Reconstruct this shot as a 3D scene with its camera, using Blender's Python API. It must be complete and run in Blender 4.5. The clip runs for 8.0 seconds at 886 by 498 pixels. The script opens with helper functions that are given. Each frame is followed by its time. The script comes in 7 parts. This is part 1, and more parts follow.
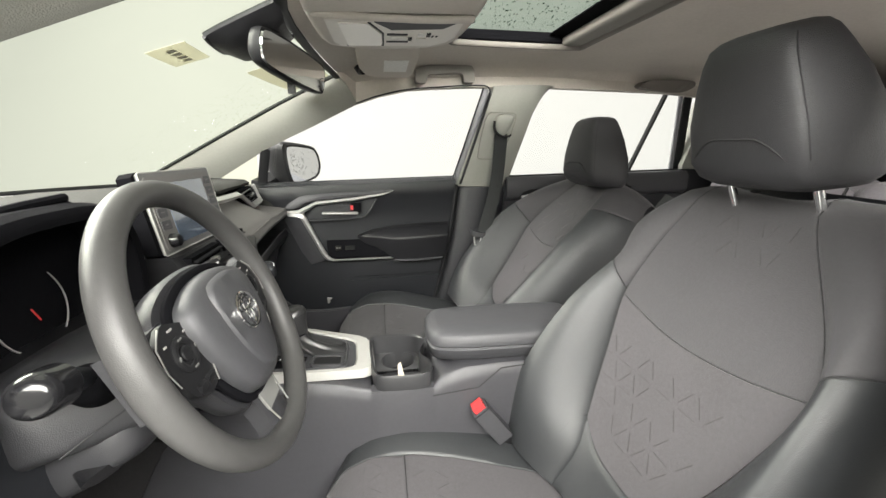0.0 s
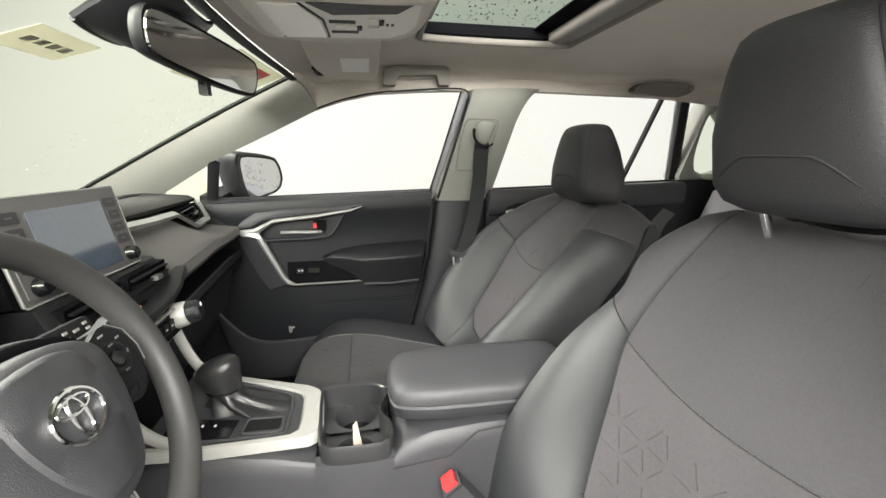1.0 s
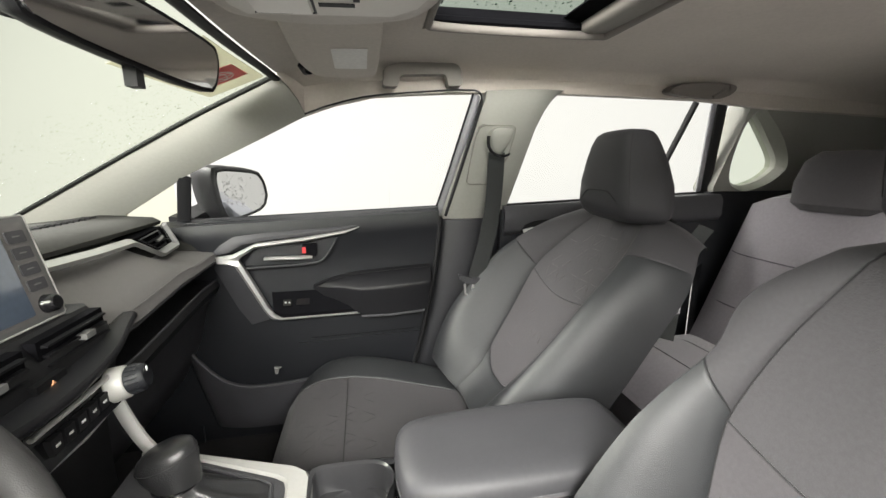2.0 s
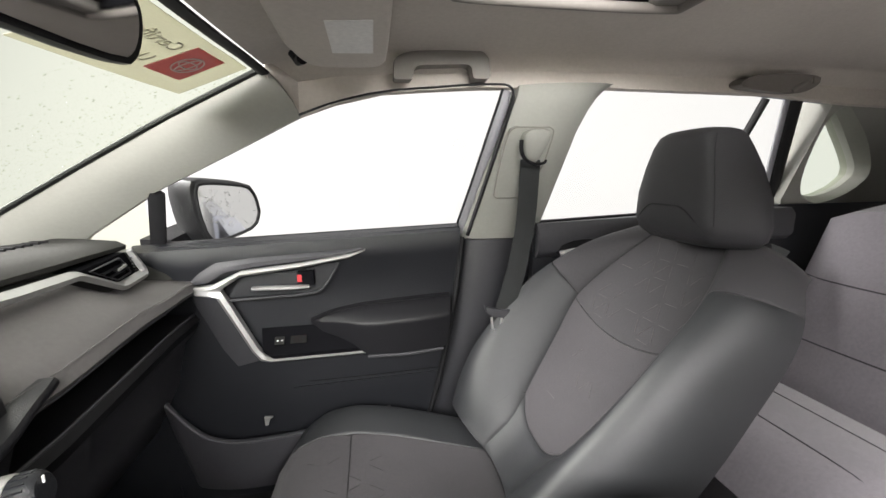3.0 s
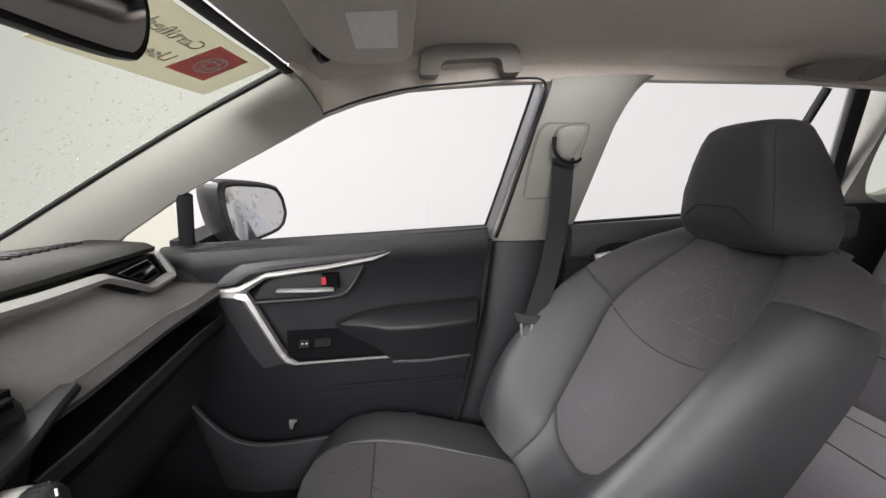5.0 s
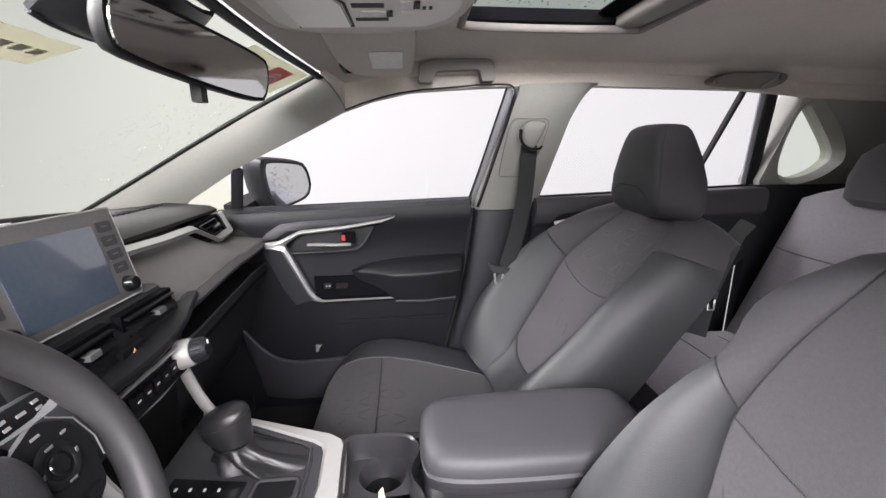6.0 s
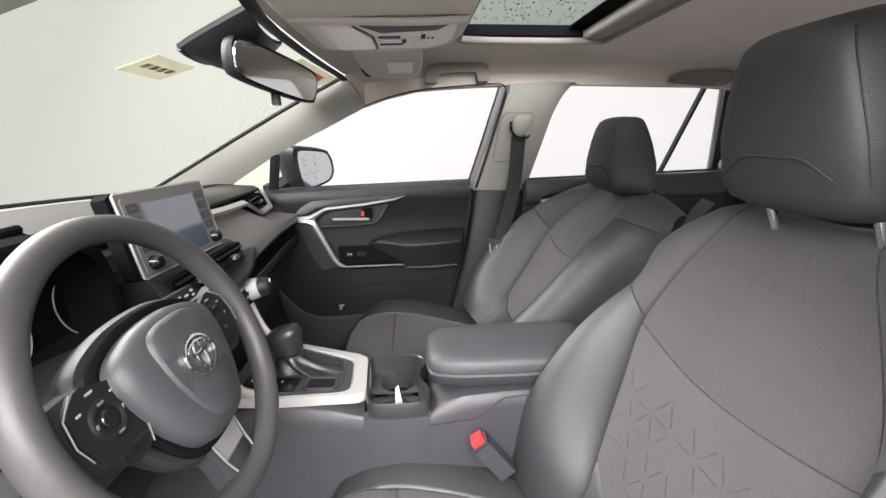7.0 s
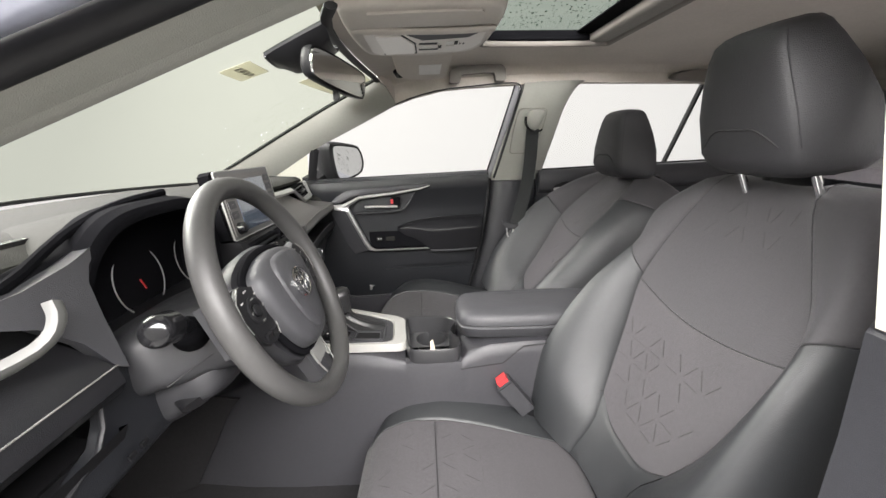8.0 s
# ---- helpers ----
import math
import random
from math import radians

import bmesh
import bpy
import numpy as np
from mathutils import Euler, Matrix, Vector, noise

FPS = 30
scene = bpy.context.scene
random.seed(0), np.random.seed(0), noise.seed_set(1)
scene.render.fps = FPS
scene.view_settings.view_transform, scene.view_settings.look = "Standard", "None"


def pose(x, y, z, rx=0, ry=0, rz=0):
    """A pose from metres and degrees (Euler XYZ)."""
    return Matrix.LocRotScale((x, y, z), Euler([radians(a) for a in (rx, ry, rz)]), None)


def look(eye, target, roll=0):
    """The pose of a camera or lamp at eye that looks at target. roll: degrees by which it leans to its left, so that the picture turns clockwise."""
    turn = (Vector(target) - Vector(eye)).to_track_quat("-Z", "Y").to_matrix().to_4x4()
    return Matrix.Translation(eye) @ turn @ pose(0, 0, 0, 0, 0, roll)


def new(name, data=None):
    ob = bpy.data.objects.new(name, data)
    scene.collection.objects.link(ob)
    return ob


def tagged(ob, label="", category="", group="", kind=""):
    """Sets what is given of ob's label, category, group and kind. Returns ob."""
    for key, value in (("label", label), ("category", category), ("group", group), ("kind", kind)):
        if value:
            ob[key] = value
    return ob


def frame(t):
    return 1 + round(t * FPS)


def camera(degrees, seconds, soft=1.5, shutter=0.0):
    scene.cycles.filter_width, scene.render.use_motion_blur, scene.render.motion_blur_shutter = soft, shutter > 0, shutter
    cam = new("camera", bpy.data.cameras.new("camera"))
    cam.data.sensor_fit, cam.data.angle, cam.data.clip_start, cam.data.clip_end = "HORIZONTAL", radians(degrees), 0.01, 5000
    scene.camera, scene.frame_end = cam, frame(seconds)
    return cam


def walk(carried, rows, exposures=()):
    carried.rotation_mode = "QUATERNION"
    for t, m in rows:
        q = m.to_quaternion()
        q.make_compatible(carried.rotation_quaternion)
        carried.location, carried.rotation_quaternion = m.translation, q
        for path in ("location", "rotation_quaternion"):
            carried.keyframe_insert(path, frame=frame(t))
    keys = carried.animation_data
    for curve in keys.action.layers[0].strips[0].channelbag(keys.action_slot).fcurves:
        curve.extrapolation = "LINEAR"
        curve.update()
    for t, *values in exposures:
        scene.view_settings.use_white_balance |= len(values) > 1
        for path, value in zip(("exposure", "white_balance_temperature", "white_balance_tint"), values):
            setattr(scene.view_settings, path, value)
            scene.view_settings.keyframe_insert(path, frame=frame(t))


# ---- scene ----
cam = camera(94.8, 8.0)
PATH = [
    (0, (0.0, -0.887, 1.249), (0.303, 1.03, 0.763), 0.3),
    (0.5, (0.043, -0.805, 1.26), (0.37, 1.11, 0.784), 0.2),
    (1, (0.075, -0.727, 1.263), (0.427, 1.188, 0.804), 0.2),
    (1.5, (0.068, -0.635, 1.267), (0.446, 1.28, 0.829), -0.2),
    (3, (0.078, -0.332, 1.265), (0.407, 1.608, 0.905), -0.8),
    (3.5, (0.085, -0.241, 1.258), (0.363, 1.71, 0.918), -1.1),
    (4, (0.086, -0.179, 1.254), (0.314, 1.78, 0.925), -1.4),
    (4.5, (0.087, -0.179, 1.259), (0.279, 1.781, 0.907), -1.4),
    (4.7, (0.086, -0.213, 1.261), (0.28, 1.746, 0.909), -1.4),
    (6, (0.083, -0.577, 1.291), (0.269, 1.355, 0.808), -0.3),
    (6.5, (0.081, -0.701, 1.293), (0.253, 1.219, 0.761), -0.3),
    (7, (0.079, -0.818, 1.285), (0.222, 1.108, 0.763), -0.5),
    (7.5, (0.048, -0.924, 1.276), (0.171, 1.006, 0.763), -0.7),
    (8, (0.023, -0.982, 1.252), (0.115, 0.951, 0.747), -1.2),
]
EXPOSURES = [(0.0, 0.27, 6530, 7), (1.5, 0.24, 6530, 7), (3.0, 0.34, 6360, 12), (3.6, 0.25, 6340, 11), (4.5, -0.01, 6340, 14), (6.0, 0.11, 6130, 18), (6.8, 0.22, 6260, 17), (8.0, 0.10, 6380, 12)]
walk(cam, [(t, look(eye, target, roll)) for t, eye, target, roll in PATH], EXPOSURES)

# ---- light: a white booth, with unseen soft area lamps added to fill the cabin ----
world = bpy.data.worlds.new("world")
scene.world = world
world.use_nodes = True
world.node_tree.nodes["Background"].inputs[0].default_value = (1.0, 0.98, 0.94, 1)
world.node_tree.nodes["Background"].inputs[1].default_value = 0.05


def area_lamp(name, eye, target, sx, sy, watts, colour=(1, 0.97, 0.92)):
    data = bpy.data.lights.new(name, "AREA")
    data.shape, data.size, data.size_y, data.energy, data.color = "RECTANGLE", sx, sy, watts, colour
    ob = new(name, data)
    ob.matrix_world = look(eye, target)
    return ob


# No such lamps are in view: all three are added to brighten the cabin.
area_lamp("added_fill_front", (-2.9, 0.7, 3.1), (0.1, 0.1, 0.9), 3.0, 1.8, 540)
area_lamp("added_fill_roof", (0.6, 0.2, 3.45), (0.6, 0.2, 0), 2.5, 2.5, 20)
area_lamp("added_fill_side", (-0.15, -1.9, 2.12), (-0.2, -0.4, 0.9), 2.8, 0.8, 285)


# ---- materials ----
def nodes_of(name):
    m = bpy.data.materials.new(name)
    m.use_nodes = True
    return m, m.node_tree.nodes, m.node_tree.links, m.node_tree.nodes["Principled BSDF"]


def mat(name, colour, rough=0.5, metal=0.0, vary=0.12, scale=6.0, bump=0.0, bump_scale=400.0, kind="noise", coat=0.0, spec=0.35, sheen=0.0):
    """A surface with a coarse and a fine variation of its colour and gloss, and a fine relief."""
    m, n, l, b = nodes_of(name)
    tc = n.new("ShaderNodeTexCoord")
    coarse, fine = n.new("ShaderNodeTexNoise"), n.new("ShaderNodeTexNoise")
    coarse.inputs["Scale"].default_value, coarse.inputs["Detail"].default_value = scale, 5
    fine.inputs["Scale"].default_value, fine.inputs["Detail"].default_value = scale * 22, 3
    add = n.new("ShaderNodeMath")
    add.operation = "ADD"
    ramp = n.new("ShaderNodeMapRange")
    ramp.inputs["From Min"].default_value, ramp.inputs["From Max"].default_value = 0.6, 1.4
    mix = n.new("ShaderNodeMix")
    mix.data_type = "RGBA"
    lo = [max(0.0, c * (1 - vary)) for c in colour]
    hi = [min(1.0, c * (1 + vary)) for c in colour]
    mix.inputs["A"].default_value, mix.inputs["B"].default_value = (*lo, 1), (*hi, 1)
    for t in (coarse, fine):
        l.new(tc.outputs["Object"], t.inputs["Vector"])
    l.new(coarse.outputs["Fac"], add.inputs[0])
    l.new(fine.outputs["Fac"], add.inputs[1])
    l.new(add.outputs[0], ramp.inputs["Value"])
    l.new(ramp.outputs[0], mix.inputs["Factor"])
    l.new(mix.outputs["Result"], b.inputs["Base Color"])
    rr = n.new("ShaderNodeMapRange")
    rr.inputs["To Min"].default_value, rr.inputs["To Max"].default_value = max(0.02, rough - 0.07), min(1, rough + 0.07)
    l.new(coarse.outputs["Fac"], rr.inputs["Value"])
    l.new(rr.outputs[0], b.inputs["Roughness"])
    b.inputs["Metallic"].default_value = metal
    b.inputs["Specular IOR Level"].default_value = spec
    b.inputs["Coat Weight"].default_value = coat
    b.inputs["Sheen Weight"].default_value = sheen
    if bump:
        if kind == "voronoi":
            tex = n.new("ShaderNodeTexVoronoi")
            out = "Distance"
        elif kind == "wave":
            tex = n.new("ShaderNodeTexWave")
            out = "Fac"
        else:
            tex = n.new("ShaderNodeTexNoise")
            tex.inputs["Detail"].default_value = 4
            out = "Fac"
        tex.inputs["Scale"].default_value = bump_scale
        l.new(tc.outputs["Object"], tex.inputs["Vector"])
        bn = n.new("ShaderNodeBump")
        bn.inputs["Strength"].default_value, bn.inputs["Distance"].default_value = bump, 0.001
        l.new(tex.outputs[out], bn.inputs["Height"])
        l.new(bn.outputs["Normal"], b.inputs["Normal"])
    return m


def glass(name, tint, gloss=0.03):
    """A thin tinted pane: it lets light straight through and mirrors a little."""
    m, n, l, b = nodes_of(name)
    tr, gl, mix = n.new("ShaderNodeBsdfTransparent"), n.new("ShaderNodeBsdfGlossy"), n.new("ShaderNodeMixShader")
    tr.inputs["Color"].default_value = (*tint, 1)
    gl.inputs["Roughness"].default_value = 0.02
    mix.inputs[0].default_value = gloss
    l.new(tr.outputs[0], mix.inputs[1])
    l.new(gl.outputs[0], mix.inputs[2])
    l.new(mix.outputs[0], n["Material Output"].inputs["Surface"])
    return m


def paper_back(name, colour):
    """Paper that lets some of the light behind it through."""
    m, n, l, b = nodes_of(name)
    tr, mix = n.new("ShaderNodeBsdfTranslucent"), n.new("ShaderNodeMixShader")
    tex, ramp = n.new("ShaderNodeTexNoise"), n.new("ShaderNodeMix")
    ramp.data_type = "RGBA"
    tex.inputs["Scale"].default_value = 40
    ramp.inputs["A"].default_value, ramp.inputs["B"].default_value = (*[0.9 * c for c in colour], 1), (*colour, 1)
    l.new(tex.outputs["Fac"], ramp.inputs["Factor"])
    l.new(ramp.outputs["Result"], b.inputs["Base Color"])
    l.new(ramp.outputs["Result"], tr.inputs["Color"])
    b.inputs["Roughness"].default_value = 0.7
    mix.inputs[0].default_value = 0.6
    l.new(b.outputs[0], mix.inputs[1])
    l.new(tr.outputs[0], mix.inputs[2])
    l.new(mix.outputs[0], n["Material Output"].inputs["Surface"])
    return m


# Gives a surface that is no lamp its own brightness.
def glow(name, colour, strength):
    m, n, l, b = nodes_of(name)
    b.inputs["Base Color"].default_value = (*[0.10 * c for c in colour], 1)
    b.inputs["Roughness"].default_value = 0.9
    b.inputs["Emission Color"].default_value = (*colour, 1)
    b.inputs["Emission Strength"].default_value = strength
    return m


M = dict(
    leather=mat("grey_leatherette", (0.0215, 0.0228, 0.0246), 0.44, spec=0.5, vary=0.10, bump=0.25, bump_scale=900, kind="voronoi"),
    fabric=mat("dark_grey_fabric", (0.052, 0.049, 0.0525), 0.85, vary=0.16, scale=9, bump=0.5, bump_scale=1400, sheen=0.10),
    head=mat("headrest_skin", (0.031, 0.0306, 0.033), 0.50, vary=0.12, scale=9, bump=0.45, bump_scale=700, kind="voronoi", spec=0.4),
    shoulder=mat("shoulder_fabric", (0.038, 0.0365, 0.0395), 0.60, vary=0.16, scale=9, bump=0.4, bump_scale=1200, sheen=0.08),
    yoke=mat("dotted_fabric", (0.041, 0.0393, 0.0422), 0.70, vary=0.14, scale=9, bump=0.35, bump_scale=420, kind="voronoi", sheen=0.10),
    rearcloth=mat("lavender_grey_fabric", (0.170, 0.158, 0.173), 0.85, vary=0.14, bump=0.5, bump_scale=1300, sheen=0.2),
    seam=mat("seam_thread", (0.022, 0.022, 0.023), 0.8),
    mark_dark=mat("pressed_line", (0.044, 0.042, 0.043), 0.8),
    mark_light=mat("pale_pressed_line", (0.100, 0.095, 0.094), 0.8),
    mark_faint=mat("faint_pressed_line", (0.050, 0.0485, 0.0495), 0.8),
    stitch=mat("light_stitch", (0.30, 0.29, 0.28), 0.8),
    thread=mat("grey_thread", (0.12, 0.117, 0.112), 0.8),
    soft=mat("soft_black_plastic", (0.0110, 0.0118, 0.0142), 0.34, spec=0.38, bump=0.35, bump_scale=1100, kind="voronoi"),
    dash=mat("dash_pad", (0.043, 0.043, 0.040), 0.85, spec=0.12, bump=0.4, bump_scale=900, kind="voronoi"),
    pad=mat("brown_grey_pad", (0.135, 0.129, 0.126), 0.55, bump=0.35, bump_scale=900, kind="voronoi"),
    black=mat("black_plastic", (0.008, 0.008, 0.009), 0.45, spec=0.25, bump=0.2, bump_scale=900),
    gloss=mat("gloss_black", (0.008, 0.008, 0.009), 0.18, coat=0.3),
    console=mat("console_plastic", (0.038, 0.0376, 0.042), 0.38, spec=0.5, bump=0.3, bump_scale=1000, kind="voronoi"),
    wheel=mat("wheel_urethane", (0.041, 0.0403, 0.040), 0.46, spec=0.42, bump=0.14, bump_scale=900, kind="voronoi"),
    column=mat("column_plastic", (0.021, 0.021, 0.0235), 0.44, spec=0.45, bump=0.25, bump_scale=900, kind="voronoi"),
    hub=mat("hub_plastic", (0.041, 0.041, 0.045), 0.46, spec=0.5, bump=0.3, bump_scale=900, kind="voronoi"),
    silver=mat("satin_silver", (0.54, 0.54, 0.53), 0.46, metal=0.85, vary=0.04),
    spoke=mat("dull_silver", (0.30, 0.30, 0.29), 0.36, metal=0.6, vary=0.05),
    pale=mat("pale_silver_plastic", (0.40, 0.396, 0.375), 0.42, metal=0.15, vary=0.04),
    chrome=mat("chrome", (0.80, 0.80, 0.80), 0.08, metal=1.0, vary=0.03),
    liner=mat("headliner_cloth", (0.53, 0.49, 0.44), 0.95, vary=0.08, bump=0.5, bump_scale=800),
    cream=mat("pillar_plastic", (0.295, 0.295, 0.265), 0.6, vary=0.05, bump=0.3, bump_scale=900, kind="voronoi"),
    overhead=mat("overhead_plastic", (0.52, 0.485, 0.44), 0.6, vary=0.06, bump=0.25, bump_scale=900, kind="voronoi"),
    bay=mat("bay_plastic", (0.030, 0.030, 0.032), 0.30, spec=0.6),
    bezel=mat("bezel_grey", (0.12, 0.12, 0.117), 0.4, vary=0.05),
    satin=mat("satin_grey_plastic", (0.15, 0.15, 0.145), 0.45, vary=0.05),
    boot=mat("boot_leather", (0.020, 0.020, 0.021), 0.30, spec=0.6, bump=0.3, bump_scale=500, kind="voronoi"),
    lamp=mat("lamp_lens", (0.70, 0.67, 0.62), 0.3, vary=0.03),
    joint=mat("joint_grey", (0.55, 0.55, 0.54), 0.9),
    matte=mat("matte_black_plastic", (0.005, 0.005, 0.006), 0.9, spec=0.03, bump=0.3, bump_scale=900, kind="voronoi"),
    handle=mat("handle_plastic", (0.19, 0.178, 0.16), 0.6, vary=0.06, bump=0.25, bump_scale=900, kind="voronoi"),
    pillarlow=mat("charcoal_pillar_plastic", (0.023, 0.0235, 0.027), 0.36, spec=0.6, bump=0.25, bump_scale=1000, kind="voronoi"),
    fold=mat("folded_handle_plastic", (0.17, 0.155, 0.14), 0.6, vary=0.06, bump=0.25, bump_scale=900, kind="voronoi"),
    rearseam=mat("grey_seam_thread", (0.05, 0.047, 0.052), 0.85),
    lens=mat("map_light_lens", (0.62, 0.59, 0.54), 0.4, vary=0.03),
    darklens=mat("dark_window", (0.06, 0.06, 0.065), 0.6, spec=0.2),
    carpet=mat("carpet", (0.012, 0.0115, 0.0125), 0.95, vary=0.3, bump=0.9, bump_scale=300),
    orange=mat("amber_mark", (0.75, 0.35, 0.18), 0.5),
    paper=mat("paper_scrap", (0.48, 0.42, 0.34), 0.8),
    armpad=mat("door_armrest_skin", (0.010, 0.010, 0.0115), 0.38, spec=0.3, bump=0.3, bump_scale=900, kind="voronoi"),
    rubber=mat("seal_rubber", (0.008, 0.008, 0.009), 0.6),
    belt=mat("belt_webbing", (0.028, 0.030, 0.030), 0.75, bump=0.6, bump_scale=300, kind="wave"),
    red=mat("red_plastic", (0.44, 0.035, 0.038), 0.4),
    paint=mat("silver_blue_paint", (0.30, 0.31, 0.37), 0.30, metal=0.25, coat=0.6),
    framegrey=mat("light_frame_paint", (0.36, 0.36, 0.38), 0.35, metal=0.3),
    white=mat("white_print", (0.75, 0.75, 0.73), 0.6),
    label=mat("white_label", (0.72, 0.71, 0.68), 0.7),
    sticker=paper_back("olive_sticker", (0.52, 0.515, 0.43)),
    stickerred=paper_back("red_sticker", (0.80, 0.35, 0.35)),
    print_dark=mat("brown_print", (0.46, 0.44, 0.35), 0.7),
    mirror=mat("mirror_glass", (0.62, 0.62, 0.62), 0.02, metal=1.0, vary=0.01),
    # screen: bluish base colour lifted to imitate what the glass would mirror
    screen=mat("screen_glass_reflection_tint", (0.070, 0.090, 0.122), 0.08, coat=1.0, spec=1.0),
    pane=glass("side_glass", (0.97, 0.985, 0.965)),
    wind=glass("windshield_glass", (0.70, 0.742, 0.655), 0.012),
    roofglass=glass("sunroof_glass", (0.36, 0.42, 0.37), 0.03),
    small=glass("quarter_glass", (0.93, 0.94, 0.80)),
    privacy=glass("rear_glass", (0.80, 0.86, 0.76)),
)
# Emission stands in for lamp light falling on the white walls.
M["wall"] = glow("booth_wall_emissive", (0.95, 0.92, 0.885), 0.72)
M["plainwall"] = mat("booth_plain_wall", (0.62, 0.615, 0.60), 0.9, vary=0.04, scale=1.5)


# ---- mesh helpers ----
def thing(name, label, category, at=(0, 0, 0), group="", kind=""):
    ob = new(name)
    ob.empty_display_size = 0.05
    ob.location = at
    return tagged(ob, label, category, group, kind)


def part(name, bm, material, parent=None, label="", smooth=True):
    """Links a bmesh as one mesh object, given in world places, under its thing or part."""
    me = bpy.data.meshes.new(name)
    bmesh.ops.recalc_face_normals(bm, faces=bm.faces)
    for f in bm.faces:
        f.smooth = smooth and len(f.verts) <= 8
    bm.to_mesh(me)
    bm.free()
    me.materials.append(material)
    ob = new(name, me)
    if smooth:
        me.set_sharp_from_angle(angle=radians(42))
    if parent is not None:
        ob.parent = parent
        bpy.context.view_layer.update()
        ob.matrix_parent_inverse = parent.matrix_world.inverted()
    if label:
        ob["label"] = label
    return ob


def single(name, bm, material, label, category, group="", kind="", smooth=True):
    return tagged(part(name, bm, material, None, "", smooth), label, category, group, kind)


def bm_of(verts, faces):
    bm = bmesh.new()
    vs = [bm.verts.new(v) for v in verts]
    for f in faces:
        if len({*f}) > 2:
            bm.faces.new([vs[i] for i in f])
    return bm


def join(*bms):
    """All the given bmeshes in one."""
    out = bmesh.new()
    for b in bms:
        ids = {v: out.verts.new(v.co) for v in b.verts}
        for f in b.faces:
            out.faces.new([ids[v] for v in f.verts])
        b.free()
    return out


def loft(rings, closed=True, caps=True):
    """A skin over rings of equally many points."""
    k = len(rings[0])
    verts = [p for r in rings for p in r]
    faces = []
    for i in range(len(rings) - 1):
        for j in range(k if closed else k - 1):
            a, b = i * k + j, i * k + (j + 1) % k
            faces.append((a, b, b + k, a + k))
    if caps and closed:
        faces += [tuple(range(k))[::-1], tuple(range((len(rings) - 1) * k, len(rings) * k))]
    return bm_of(verts, faces)


def thick(rows, depth):
    """A solid plate under an open grid of points; depth is a vector or a function of a point."""
    k, n = len(rows[0]), len(rows)
    top = [Vector(p) for r in rows for p in r]
    low = [p + (Vector(depth(p)) if callable(depth) else Vector(depth)) for p in top]
    o = len(top)
    faces = []
    for i in range(n - 1):
        for j in range(k - 1):
            a = i * k + j
            faces += [(a, a + 1, a + k + 1, a + k), (o + a, o + a + k, o + a + k + 1, o + a + 1)]
    edge = [j for j in range(k)] + [i * k + k - 1 for i in range(1, n)] + [(n - 1) * k + j for j in range(k - 2, -1, -1)] + [i * k for i in range(n - 2, 0, -1)]
    for a, b in zip(edge, edge[1:] + edge[:1]):
        faces.append((b, a, o + a, o + b))
    return bm_of(top + low, faces)


def bevelled(bm, width, segments=2, angle=30):
    edges = [e for e in bm.edges if len(e.link_faces) == 2 and e.calc_face_angle(0) > radians(angle)]
    bmesh.ops.bevel(bm, geom=edges, offset=width, segments=segments, affect="EDGES", profile=0.5, clamp_overlap=True)
    return bm


def box(centre, size, r=0.004, seg=2, m=None):
    x, y, z = (s / 2 for s in size)
    verts = [(i * x, j * y, k * z) for i in (-1, 1) for j in (-1, 1) for k in (-1, 1)]
    bm = bm_of(verts, [(0, 1, 3, 2), (4, 6, 7, 5), (0, 4, 5, 1), (2, 3, 7, 6), (0, 2, 6, 4), (1, 5, 7, 3)])
    if r:
        bevelled(bm, min(r, 0.45 * min(size)), seg)
    bmesh.ops.transform(bm, matrix=Matrix.Translation(centre) @ (m if m is not None else Matrix()), verts=bm.verts)
    return bm


def prism(points, depth, r=0.003, seg=2):
    """A plate from an outline of places, pushed along a vector."""
    k = len(points)
    a = [Vector(p) for p in points]
    bm = bm_of(a + [p + Vector(depth) for p in a], [tuple(range(k))] + [tuple(range(2 * k - 1, k - 1, -1))] + [(i, k + i, k + (i + 1) % k, (i + 1) % k) for i in range(k)])
    if r:
        bevelled(bm, r, seg)
    return bm


def smoothed(points, rounds=2, closed=False):
    """Corner cutting: a rounder run through the given places."""
    p = [Vector(q) for q in points]
    for _ in range(rounds):
        out = []
        for i in range(len(p) if closed else len(p) - 1):
            a, b = p[i], p[(i + 1) % len(p)]
            out += [a.lerp(b, 0.25), a.lerp(b, 0.75)]
        p = out if closed else [p[0]] + out + [p[-1]]
    return p


def sweep(path, ra, rb=None, n=12, up=(0, 0, 1), closed=False, taper=None, square=False):
    """A bar along a path: half width ra across, half height rb along up."""
    rb = ra if rb is None else rb
    pts = [Vector(p) for p in path]
    rings = []
    for i, p in enumerate(pts):
        a = pts[i - 1] if i or closed else p
        b = pts[(i + 1) % len(pts)] if i < len(pts) - 1 or closed else p
        t = (b - a).normalized()
        side = t.cross(Vector(up)).normalized()
        top = side.cross(t)
        s = taper(i / (len(pts) - 1)) if taper else 1.0
        ring = []
        for j in range(n):
            w = 2 * math.pi * (j + 0.5) / n
            c, d = math.cos(w), math.sin(w)
            if square:
                q = (abs(c) ** 5 + abs(d) ** 5) ** (-0.2)
                c, d = c * q, d * q
            ring.append(p + side * (ra * s * c) + top * (rb * s * d))
        rings.append(ring)
    if closed:
        rings.append(rings[0])
        return loft(rings, True, False)
    return loft(rings)


